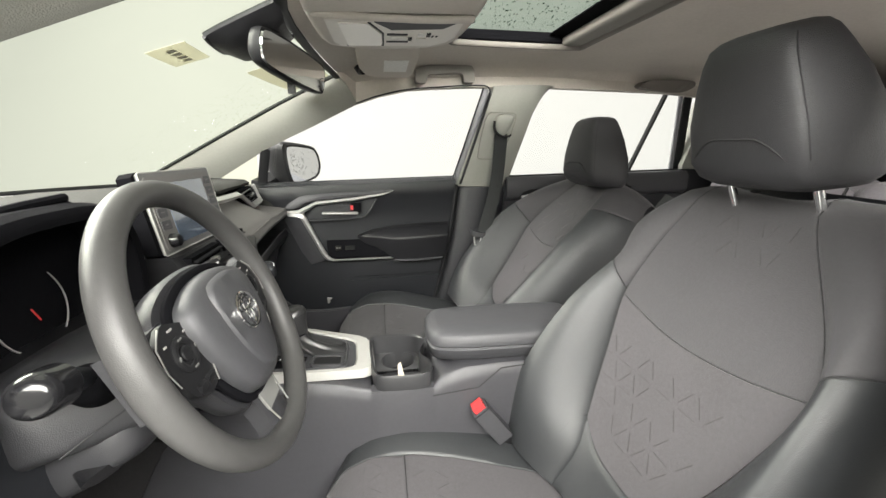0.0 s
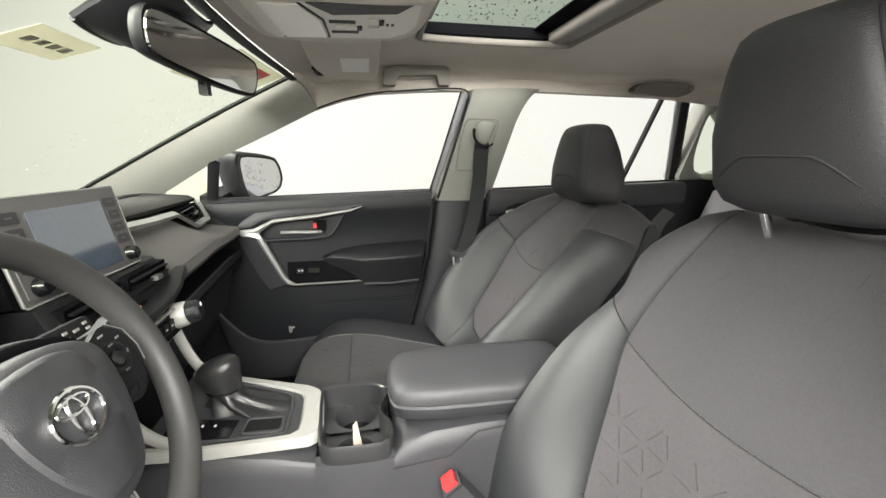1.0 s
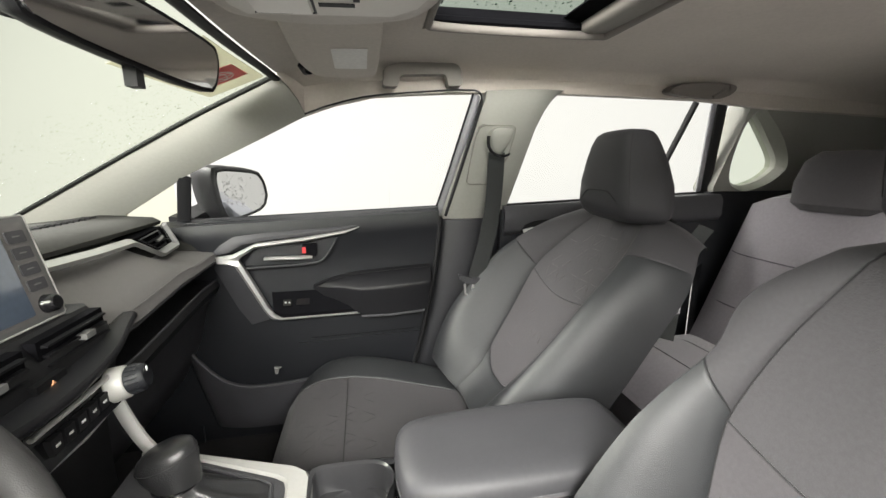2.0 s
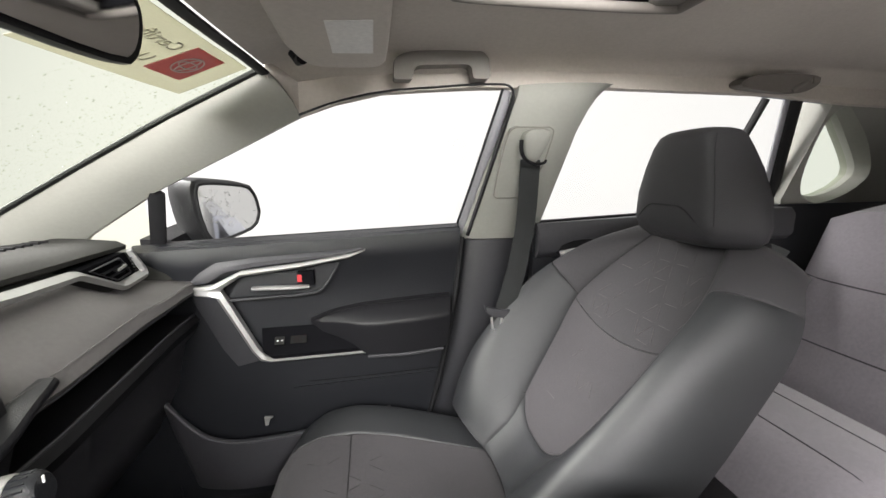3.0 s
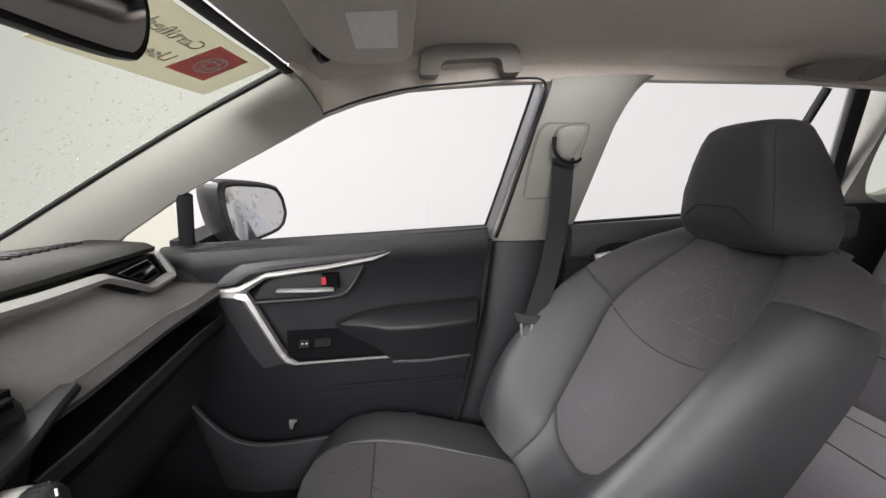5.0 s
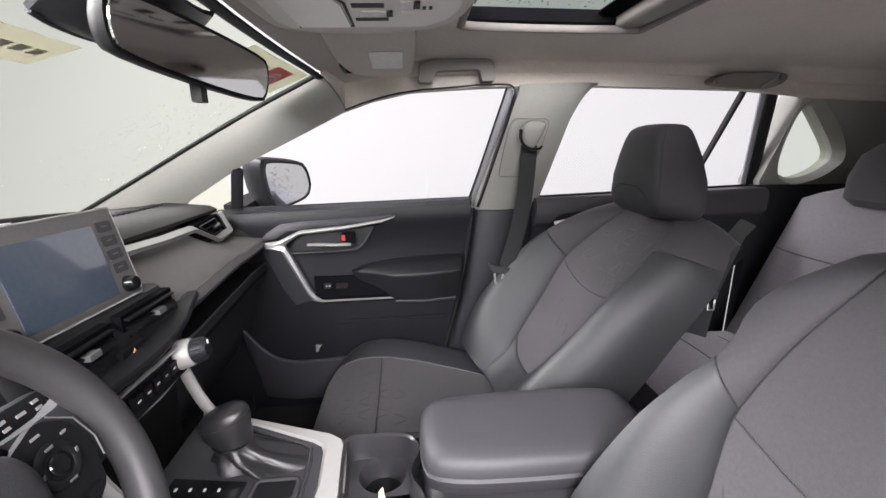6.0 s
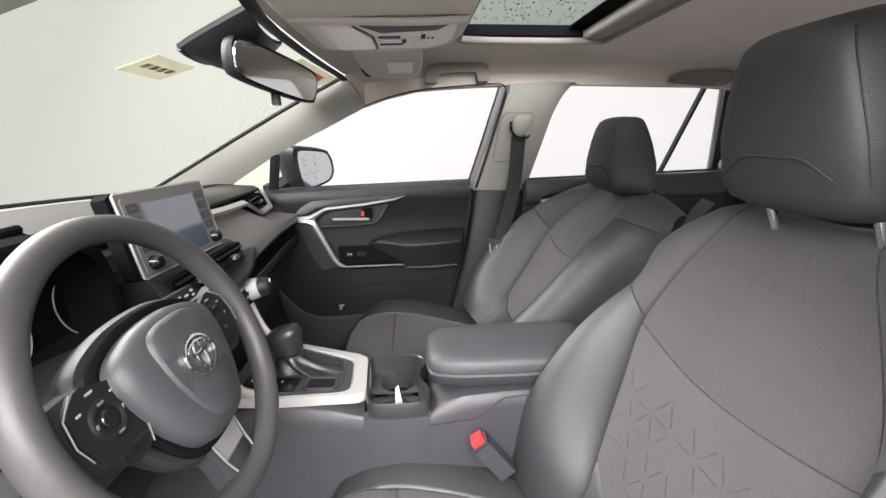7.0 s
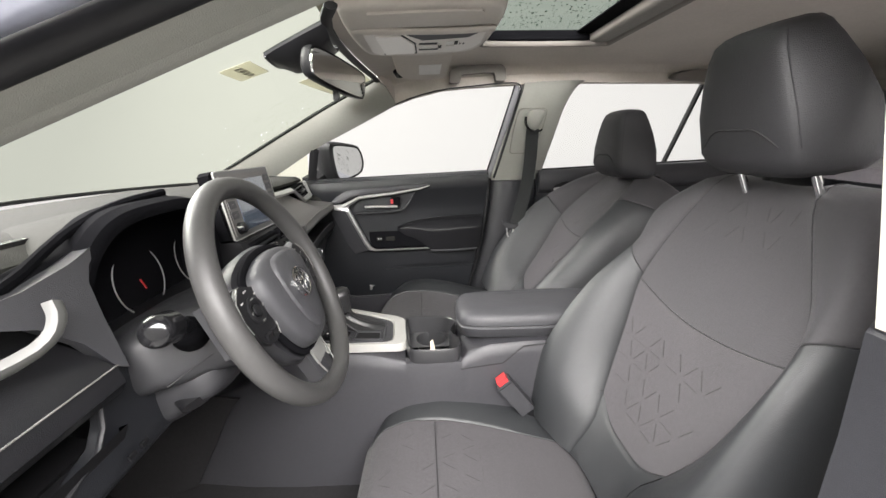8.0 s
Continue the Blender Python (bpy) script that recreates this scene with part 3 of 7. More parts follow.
for sg in (1, -1):
    single("rear_lower_panel", box((1.74, sg * 0.715, 0.80), (0.94, 0.03, 0.726), 0.01), M["soft"], "black lower lining beside the rear bench", "panel", kind="structure")
single("rear_lower_panel", box((1.115, 0.745, 0.72), (0.30, 0.03, 0.66), 0.006), M["soft"], "black lining over the rear wheel arch", "panel", kind="structure")
single("tailgate", box((2.23, 0, 0.95), (0.06, 1.3, 1.05), 0.01), M["soft"], "dark tailgate lining", "tailgate", kind="structure")


# ---- seats ----
def seat(name, x, y, z, recline, label, lift=0.0, flip=1, marks=0):
    """A front seat; (x, y, z) is the joint of cushion and back. flip mirrors it."""
    s = thing(name, label, "car seat", (x, y, z), "front seats")
    c, n_ = math.cos(radians(recline)), math.sin(radians(recline))
    up, out = Vector((n_, 0, c)), Vector((-c, 0, n_))
    o = Vector((x, y, z))

    def back(a, v, d):
        """a: along the back from the joint, v: sideways, d: forward of the back plane."""
        return o + up * a + Vector((0, v * flip, 0)) + out * d

    L = 0.672
    half = [(0, 0.235), (0.107, 0.25), (0.269, 0.258), (0.43, 0.255), (0.537, 0.235), (0.602, 0.20), (0.645, 0.165), (L, 0.125)]
    seam = [(0, 0.085), (0.10, 0.090), (0.14, 0.108), (0.21, 0.134), (0.305, 0.156), (0.40, 0.173), (0.43, 0.172), (0.52, 0.160), (0.617, 0.134), (L, 0.118)]
    bol = [(0, 0.07), (0.065, 0.105), (0.161, 0.132), (0.322, 0.120), (0.451, 0.086), (0.559, 0.05), (0.645, 0.012), (L, 0.0)]
    inner = [(0, 0.05), (0.161, 0.074), (0.322, 0.066), (0.451, 0.048), (0.559, 0.034), (0.645, 0.012), (L, 0.0)]
    skew, rise = 0.004, 0.045
    half_door, seam_door, bulge = [(p, q + 0.020) for p, q in half], [(0, 0.085), (0.10, 0.092), (0.14, 0.115), (0.21, 0.148), (0.305, 0.180), (0.40, 0.205), (0.43, 0.200), (0.48, 0.176), (0.52, 0.150), (0.617, 0.086), (L, 0.066)], 0.045
    half_mid = [(0, 0.230), (0.107, 0.244), (0.269, 0.246), (0.40, 0.238), (0.48, 0.226), (0.537, 0.228), (0.602, 0.20), (0.645, 0.165), (L, 0.125)]
    if not marks:
        bol = [(0, 0.07), (0.065, 0.100), (0.161, 0.124), (0.322, 0.098), (0.41, 0.062), (0.47, 0.042), (0.559, 0.040), (0.645, 0.012), (L, 0.0)]
    else:
        # the passenger's back is a little narrower
        skew, rise = 0.036, 0.026
        inner = [(0, 0.05), (0.161, 0.070), (0.322, 0.060), (0.451, 0.044), (0.559, 0.032), (0.645, 0.012), (L, 0.0)]
        half = [(p, q - 0.010) for p, q in half]
        half_mid, half_door, bulge = half, half, 0.065
        seam = [(p, q - 0.006 - (0.030 if p > 0.45 else 0.0) * min(1.0, (p - 0.45) / 0.15)) for p, q in seam]
        seam_door = seam
    mid = [(0, 0.012), (0.1, -0.002), (0.2, -0.006), (0.3, 0.0), (0.4, 0.010), (0.5, 0.008), (L, -0.004)]

    def surf(a, w):
        """w: 0 at the middle, 1 at the seam, 2 at the bolster's crest, 3 at the side, signed."""
        q, sg = abs(w), (1 if w >= 0 else -1)
        h, sm, b, m, rr = lerp(half_mid, a), lerp(seam, a), lerp(bol, a), lerp(mid, a), 0.02
        if sg < 0:
            h, sm, b, rr = lerp(half_door, a), lerp(seam_door, a), lerp(inner, a), bulge
        if q <= 1:
            v, d = sm * q, m + 0.016 * q ** 3
        elif q <= 2:
            f = q - 1
            v = sm + (h - rr - sm) * f
            d = m + 0.016 + (b - 0.016 + 0.004) * math.sin(f * math.pi / 2) ** 0.85
        else:
            f = q - 2
            v = h - rr + rr * math.sin(f * math.pi / 2)
            d = m + b + 0.004 - (b + 0.07) * (1 - math.cos(f * math.pi / 2)) ** 0.9
        roll = L - 0.05
        if a > roll:
            e = (a - roll) / 0.05
            d -= 0.065 * (1 - math.cos(e * math.pi / 2))
            a = roll + 0.05 * math.sin(e * math.pi / 2)
        return back(a, sg * v + skew, d)

    def smile(w):
        """The curved seam across the back."""
        return 0.402 - 0.030 * (1 - min(1, abs(w)) ** 2)

    dip = 0.004
    ws_in = [-1, -0.985, -0.94, -0.8, -0.6, -0.4, -0.2, 0, 0.2, 0.4, 0.6, 0.8, 0.94, 0.985, 1]

    def sheet(alo, ahi, ws, nrow, sink=True):
        rows = []
        for i in range(nrow + 1):
            f = i / nrow
            f = 0.5 - 0.5 * math.cos(math.pi * f) if nrow > 4 else f
            row = []
            for w in ws:
                a0, a1 = alo(w), ahi(w)
                a = a0 + (a1 - a0) * f
                p = surf(a, w)
                if sink and (i in (0, nrow) or w in (ws[0], ws[-1])):
                    p = p - out * dip
                row.append(p)
            rows.append(row)
        return thick(rows, -out * 0.02)

    def foot(w):
        """The lower end of the insert."""
        return 0.108 + 0.045 * abs(w) ** 4

    part("lumbar_panel", sheet(lambda w: 0.0, foot, ws_in, 8), M["leather"], s, "smooth grey panel under the insert")
    part("lower_insert", sheet(foot, smile, ws_in, 22), M["fabric"], s, "dark fabric insert with pressed triangle pattern")
    part("upper_insert", sheet(smile, lambda w: L, ws_in, 18), M["yoke"], s, "dotted dark fabric upper insert")
    def edge_top(w):
        up_ = (0.11 if marks else 0.030) if w < 0 else rise
        return 0.412 + up_ * min(1.0, abs(w) - 1) ** 0.8 + 0.05 * max(0.0, abs(w) - 2)

    wb = [1, 1.03, 1.1, 1.25, 1.4, 1.55, 1.7, 1.85, 2, 2.15, 2.35, 2.55, 2.75, 3]
    for sg in (1, -1):
        ws = [sg * w for w in wb]
        part("bolster", sheet(lambda w: 0.0, edge_top, ws, 24), M["leather"], s, "smooth grey side bolster")
        part("shoulder", sheet(edge_top, lambda w: L, ws, 14), M["shoulder"], s, "dark fabric shoulder panel")
    # dark stitched seams between the panels
    seams = [[surf(smile(w), w) for w in [-1 + k / 16 for k in range(33)]]]
    seams.append([surf(foot(w), w) for w in [-1 + k / 16 for k in range(33)]])
    for sg in (1, -1):
        seams.append([surf(foot(1) + (L - foot(1)) * k / 40, sg * 1.0) for k in range(40)])
        seams.append([surf(edge_top(sg * w), sg * w) for w in [1 + 1.3 * k / 24 for k in range(25)]])
        seams.append([surf(foot(1) - 0.115 * k / 16 - 0.01 * (k / 16) ** 2, sg * (1 + 0.30 * (k / 16) ** 0.6)) for k in range(17)])
    for run in seams:
        part("seam_line", sweep([p - out * 0.0024 for p in run], 0.0014, 0.0010, 6, up=out), M["seam"], s, "dark stitched seam")
    # the back of the backrest
    rings = []
    for a in [0, 0.05, 0.15, 0.25, 0.35, 0.45, 0.54, 0.60, 0.64, L]:
        h = lerp(half, a) - 0.006
        ring = []
        for k in range(17):
            t = k / 16
            v = -h + 2 * h * t
            dd = -0.055 - 0.055 * math.sin(math.pi * t) ** 0.5 * (1 - 0.6 * max(0, (a - 0.54) / 0.132))
            ring.append(back(min(a, L - 0.012), v + skew, dd + 0.015 * max(0.0, (a - 0.6) / 0.07)))
        ring += [back(a, h - 0.004 + skew, -0.03), back(a, skew, -0.02), back(a, -h + 0.004 + skew, -0.03)]
        rings.append(ring)
    part("back_shell", loft(rings), M["soft"], s, "black rear shell of the backrest")
    # headrest on two posts
    lean = radians(recline - 36)
    hu, ho = Vector((math.sin(lean), 0, math.cos(lean))), Vector((-math.cos(lean), 0, math.sin(lean)))
    base = back(0.600 + lift, 0, 0.088)
    # height, half width in front, half width behind, front, depth
    foot_h = 0.016 if not marks else 0.004
    prof = [(-0.006 - foot_h, 0.062, 0.085, -0.044, 0.055), (-0.001 - foot_h, 0.082, 0.106, -0.026, 0.088), (0.012 - foot_h, 0.095, 0.120, -0.010, 0.112), (0.035 - foot_h, 0.100, 0.125, 0.0, 0.124), (0.08, 0.096, 0.119, 0.003, 0.122), (0.13, 0.084, 0.102, 0.001, 0.108), (0.165, 0.074, 0.086, -0.003, 0.092), (0.186, 0.067, 0.075, -0.010, 0.076), (0.195, 0.060, 0.066, -0.022, 0.056), (0.199, 0.046, 0.052, -0.034, 0.036)]
    rings = []
    for h, fw, bw, d0, dep in prof:
        pts = [(-fw * 0.94, d0), (-fw * 0.5, d0 + 0.006), (fw * 0.5, d0 + 0.006), (fw * 0.94, d0), (fw + (bw - fw) * 0.2, d0 - 0.016), (bw, d0 - dep * 0.7), (bw * 0.9, d0 - dep), (-bw * 0.9, d0 - dep), (-bw, d0 - dep * 0.7), (-fw - (bw - fw) * 0.2, d0 - 0.016)]
        rings.append([base + hu * h + Vector((0, p.x, 0)) + ho * p.y for p in smoothed([(a, b, 0) for a, b in pts], 2, True)])
    head = part("headrest", loft(rings), M["head"], s, "padded dark headrest with fine grain")
    lip = []
    for k in range(25):
        t = -1 + k / 12
        v = 0.086 * t
        q = max(0.0, (abs(t) - 0.35) / 0.65)
        h = 0.060 - 0.036 * q * q * (1.6 - 0.6 * q)
        lip.append(base + hu * h + Vector((0, v, 0)) + ho * (table([(q[0], q[3]) for q in prof], h) + 0.0062 - 0.008 * t ** 4))
    part("seam_line", sweep(lip, 0.0018, 0.0015, 6, up=ho), M["seam"], head, "curved stitched seam")
    for sg in (1, -1):
        edge = []
        for k in range(13):
            h = 0.03 + 0.155 * k / 12
            fw = table([(q[0], q[1]) for q in prof], h)
            edge.append(base + hu * h + Vector((0, sg * (fw + 0.001), 0)) + ho * (table([(q[0], q[3]) for q in prof], h) - 0.0095))
        part("seam_line", sweep(edge, 0.0009, 0.0009, 6, up=ho), M["seam"], head, "stitched side seam")
    for sg in (1, -1):
        part("post", sweep([back(L - 0.06, sg * 0.072, -0.022), base + hu * 0.03 + Vector((0, sg * 0.072, 0)) - ho * 0.045], 0.0065, None, 12, up=out), M["chrome"], s, "chrome headrest post")
        part("post_collar", sweep([back(L - 0.03, sg * 0.072, -0.036), back(L - 0.006, sg * 0.072, -0.030)], 0.015, 0.010, 12, up=out), M["black"], s)
    # cushion
    length = 0.49
    prof_c = [(0.0, 0.0), (0.05, 0.012), (0.12, 0.025), (0.22, 0.045), (0.30, 0.055), (0.38, 0.052), (0.44, 0.03), (0.475, -0.015), (0.485, -0.06), (0.475, -0.11)]

    def cush(f, w, h0=0.0):
        """f along from the joint to the front lip (0..1), w as for the back."""
        q, sg = abs(w), (1 if w >= 0 else -1)
        k = f * (len(prof_c) - 1)
        i = min(len(prof_c) - 2, int(k))
        a = prof_c[i][0] + (prof_c[i + 1][0] - prof_c[i][0]) * (k - i)
        hz = prof_c[i][1] + (prof_c[i + 1][1] - prof_c[i][1]) * (k - i)
        hw = lerp([(0, 0.235), (0.2, 0.255), (0.38, 0.262), (0.47, 0.245), (0.5, 0.235)], a)
        sm = lerp([(0, 0.12), (0.2, 0.155), (0.4, 0.170), (0.5, 0.155)], a)
        b = lerp([(0, 0.01), (0.1, 0.02), (0.3, 0.024), (0.42, 0.012), (0.48, 0.0)], a)
        if q <= 1:
            v, d = sm * q, -0.012 + 0.012 * q ** 2
        elif q <= 2:
            u = q - 1
            v, d = sm + (hw - 0.02 - sm) * u, b * math.sin(u * math.pi / 2)
        else:
            u = q - 2
            v, d = hw - 0.02 + 0.02 * math.sin(u * math.pi / 2), b - 0.13 * (1 - math.cos(u * math.pi / 2))
        front = 0.03 * (min(1, q / 2)) ** 2 * max(0, (a - 0.3) / 0.19)
        return o + Vector((-a + front, sg * v * flip, hz + d))

    def csheet(f0, f1, ws, nrow):
        rows = []
        for i in range(nrow + 1):
            f = f0 + (f1 - f0) * i / nrow
            row = []
            for w in ws:
                p = cush(f, w)
                if i in (0, nrow) or w in (ws[0], ws[-1]):
                    p = p - Vector((0, 0, dip))
                row.append(p)
            rows.append(row)
        return thick(rows, (0, 0, -0.02))

    part("cushion_insert", csheet(0.0, 0.46, ws_in, 14), M["fabric"], s, "dark fabric cushion insert")
    part("cushion_insert", csheet(0.46, 0.84, ws_in, 12), M["fabric"], s, "dark fabric thigh insert")
    part("cushion_front", csheet(0.84, 1.0, ws_in, 6), M["fabric"], s)
    for sg in (1, -1):
        part("cushion_bolster", csheet(0.0, 1.0, [sg * w for w in wb], 28), M["leather"], s, "smooth grey cushion bolster")
    for run in [[cush(0.46, -1 + k / 12) for k in range(25)], [cush(0.84, -1 + k / 12) for k in range(25)]] + [[cush(k / 30, sg * 1.0) for k in range(31)] for sg in (1, -1)]:
        part("seam_line", sweep([p - Vector((0, 0, 0.0022)) for p in run], 0.0011, 0.0009, 6, up=(0, 0, 1)), M["seam"], s, "dark stitched seam")
    part("seat_base", box((x - 0.22, y, z - 0.12), (0.40, 0.40, 0.10), 0.02), M["soft"], s, "dark seat base")
    for sg in (1, -1):
        part("seat_rail", box((x - 0.22, y + sg * 0.19, z - 0.15 - (z - 0.30 - 0.43) / 2 + 0.0), (0.46, 0.035, max(0.04, z - 0.17 - 0.43)), 0.006), M["black"], s)
    # pressed triangle pattern of short raised marks
    rnd = random.Random(11 + marks)
    bits = []
    step = 0.050

    def dash(fn, a, v, ang, ln):
        pts = [fn(a + t * ln * math.sin(ang), v + t * ln * math.cos(ang)) for t in (-0.5, 0, 0.5)]
        return pts

    def on_back(a, v):
        sm = lerp(seam, a)
        return surf(a, max(-0.97, min(0.97, v * flip / sm)) * 1.0) + out * 0.0006

    zones = [(0.15, 0.31), (0.395, 0.60)] if marks else [(0.155, 0.318)]
    for a0, a1 in zones:
        i = 0
        a = a0
        while a < a1:
            for k in range(-5, 6):
                v = (k + 0.5 * (i % 2)) * step
                if abs(v) > lerp(seam, a) - 0.025 or (not marks and v < -0.095 + 0.06 * (a - 0.2)):
                    continue
                for ang in (0, math.pi / 3, 2 * math.pi / 3):
                    if rnd.random() < ((0.85 if a0 < 0.3 else 0.38) if marks else 0.25):
                        continue
                    da = 0.5 * step * math.sin(ang)
                    dv = 0.5 * step * math.cos(ang)
                    if a + da < a0 or a + da > a1:
                        continue
                    pts = dash(on_back, a + da, v + dv, ang, step * 0.62)
                    bits.append(sweep(pts, 0.0007 if marks else 0.0010, 0.0006, 4, up=out))
            a += step * 0.866
            i += 1
    def on_cushion(a, v):
        """a: along the cushion from the joint, v: sideways."""
        k = next((i for i in range(len(prof_c) - 2) if prof_c[i + 1][0] >= a), 5)
        f = (k + (a - prof_c[k][0]) / (prof_c[k + 1][0] - prof_c[k][0])) / (len(prof_c) - 1)
        return cush(f, max(-0.95, min(0.95, v * flip / 0.155))) + Vector((0, 0, 0.0006))

    faint = []
    for fn, a0, a1, wide, skip in ((on_cushion, 0.235, 0.42, 0.12, 0.45),) if marks else ((on_cushion, 0.22, 0.42, 0.125, 0.3), (on_back, 0.53, 0.60, 0.11, 0.35)):
        for i in range(int((a1 - a0) / (step * 0.866)) + 1):
            for k in range(-3, 4):
                v, a = (k + 0.5 * (i % 2)) * step, a0 + i * step * 0.866
                for ang in (0, math.pi / 3, 2 * math.pi / 3):
                    if abs(v) > wide or rnd.random() < skip or a + 0.5 * step * math.sin(ang) > a1:
                        continue
                    faint.append(sweep(dash(fn, a + 0.5 * step * math.sin(ang), v + 0.5 * step * math.cos(ang), ang, step * 0.6), 0.0007, 0.0005, 4, up=(0, 0, 1) if fn is on_cushion else out))
    fp = part("pressed_pattern", join(*faint), M["mark_faint"], s, "faint pressed lines in a triangle pattern")
    fp["kind"] = "stuff"
    pat = part("pressed_pattern", join(*bits), M["mark_light" if marks else "mark_dark"], s, "short pressed lines in a triangle pattern")
    pat["kind"] = "stuff"
    return s


seat("driver_seat", 0.345, -0.345, 0.585, 24.5, "grey leatherette and dark fabric driver seat, headrest raised", lift=0.04)
seat("passenger_seat", 0.318, 0.352, 0.640, 39.5, "grey leatherette and dark fabric passenger seat, leaned back", lift=-0.02, marks=1)


# ---- dashboard ----
def dash_section(y):
    """Outline (x, z) of the dashboard's skin from the glass down to the footwell."""
    k = (abs(y) - 0.24) / 0.31
    low = -0.022 * (1 - max(0, min(1, k)))
    wide = max(0.0, (abs(y) - 0.3) / 0.38)
    g = table([(0.425, 0.0), (0.532, 1.0), (0.618, 0.9)], y)
    e = 2.0 * max(0.0, y - 0.618)
    skin = [(-1.0 + 0.22 * wide, 1.115), (-0.80 + 0.06 * wide, 1.140), (-0.62, 1.150), (-0.50, 1.152), (-0.455, 1.144), (-0.438, 1.128), (-0.440, 1.120), (-0.462, 1.112), (-0.462, 1.102), (-0.440, 1.096),
            (-0.405, 1.080 + low * 0.3), (-0.355, 1.056 + low * 0.7), (-0.332, 1.040 + low), (-0.326, 1.022 + low), (-0.336, 1.008 + low), (-0.395, 0.992 + low), (-0.425, 0.975 + low), (-0.43, 0.955 + low),
            (-0.385, 0.948 + low), (-0.345, 0.950 + low), (-0.336, 0.936 + low), (-0.345, 0.915 + low), (-0.375, 0.88), (-0.40, 0.78), (-0.46, 0.66), (-0.62, 0.56)]
    for i, dz in ((9, 0.050), (10, 0.040), (11, 0.022), (12, 0.012), (13, 0.008), (14, 0.006)):
        skin[i] = (skin[i][0], skin[i][1] - dz * g)
    drop = 0.013 * max(0.0, min(1.0, (y - 0.2) / 0.25))
    for i in (0, 1, 2, 3, 4):
        skin[i] = (skin[i][0], skin[i][1] - drop * (1.0, 1.0, 1.0, 0.9, 0.5)[i])
    q = max(0.0, min(1.0, (y - 0.612) / 0.06)) ** 1.5
    for i in (9, 10, 11):
        skin[i] = (skin[i][0] + (skin[12][0] - skin[i][0]) * q * (1 - 0.1 * (11 - i)), skin[i][1] + (skin[12][1] - skin[i][1]) * q)
    for i in (3, 4, 5, 6, 7):
        skin[i] = (skin[i][0] - e, skin[i][1])
    if y < -0.5:
        for i in range(10, 20):
            skin[i] = (skin[i][0], skin[i][1] - 0.030)
    return skin


def run_sections(y0, y1, i0, i1, n=10, end_round=0.0):
    rings = []
    for k in range(n + 1):
        y = y0 + (y1 - y0) * k / n
        e = 0.0
        if end_round:
            e = max(0.0, (abs(y) - (max(abs(y0), abs(y1)) - 0.03)) / 0.03) ** 2 * end_round
        rings.append([(x - e, y, z) for x, z in dash_section(y)[i0:i1]])
    return rings


def dashboard():
    d = thing("dashboard", "black and grey padded dashboard with silver trim strip", "dashboard", (-0.5, 0, 0.9))
    ends = {1: (0.150, 0.672), -1: (-0.72, -0.545)}
    for sg, (y0, y1) in ends.items():
        for nm, i0, i1, m, lb in (("lower_pad", 9, 16, "pad", "stitched brown-grey knee pad"), ("shelf", 15, 22, "black", "open dark shelf"), ("glove_box", 21, 26, "console", "black lower panel")):
            part(nm, thick(run_sections(y0, y1, i0, i1, 24, 0.008 if nm == "lower_pad" else 0.0), (-0.03, 0, -0.012)), M["armpad" if sg < 0 and nm == "lower_pad" else m], d, lb)
        st = [(x, y, z) for k in range(61) for y in [y0 + (y1 - y0) * k / 60] for x, z in [(dash_section(y)[12][0] + 0.001, dash_section(y)[12][1] + 0.004)]]
        runs = [sweep([Vector(st[k]).lerp(Vector(st[k + 1]), f) for f in (0.1, 0.8)], 0.0011, None, 5) for k in range(len(st) - 1)]
        part("stitching", join(*runs), M["thread"], d, "row of thread stitches")
    for i, r in ((19, 0.003), (14, 0.002)):
        lip = [(dash_section(y)[i][0] + 0.001, y, dash_section(y)[i][1] + 0.002) for y in [0.16 + 0.50 * k / 24 for k in range(25)]]
        part("shelf_lip", sweep(lip, r, None, 8), M["hub"], d, "rounded shelf lip")
    # the top pad from side to side
    part("top_pad", thick(run_sections(-0.70, 0.672, 0, 10, 24), (0.0, 0, -0.03)), M["dash"], d, "dark grained top pad")
    # slot of the defroster vent
    for k in range(14):
        part("defroster_slat", box((-0.60, 0.36 + 0.02 * k, 1.1395), (0.03, 0.007, 0.006), 0.001), M["black"], d)
    # silver strip with its kink round the passenger's vent
    sx = -0.416
    strip = [(sx - 0.012, 0.150, 1.112), (sx, 0.30, 1.108), (sx, 0.425, 1.107), (sx + 0.004, 0.532, 1.058), (sx + 0.010, 0.609, 1.069), (sx - 0.004, 0.588, 1.122)]
    part("trim_strip", bevelled(sweep(crisp(strip, 0.007), 0.010, 0.0056, 4, up=(0.5, 0, 1), square=True), 0.002, 2, 50), M["silver"], d, "satin silver trim strip")
    vent = part("air_vent", prism([(sx - 0.006, 0.44, 1.110), (sx - 0.004, 0.535, 1.066), (sx, 0.600, 1.074), (sx - 0.01, 0.580, 1.118)], (-0.04, 0, 0), 0.003), M["matte"], d, "slatted air vent")
    frame_run = [(sx - 0.002, 0.462, 1.105), (sx, 0.532, 1.072), (sx + 0.002, 0.572, 1.078), (sx - 0.004, 0.553, 1.112)]
    part("vent_frame", sweep(crisp(frame_run + frame_run[:1], 0.003)[:-1], 0.003, 0.0014, 6, closed=True), M["hub"], vent, "thin grey vent frame")
    for k in range(2):
        f = 0.36 + 0.30 * k
        a, b = Vector(frame_run[0]).lerp(Vector(frame_run[1]), f), Vector(frame_run[3]).lerp(Vector(frame_run[2]), f)
        part("slat", sweep([a, b], 0.007, 0.0012, 6), M["black"], vent)
    part("vent_tab", sweep([(sx + 0.002, 0.528, 1.091), (sx + 0.004, 0.550, 1.097)], 0.006, 0.0035, 8), M["spoke"], vent, "shiny vent tab")
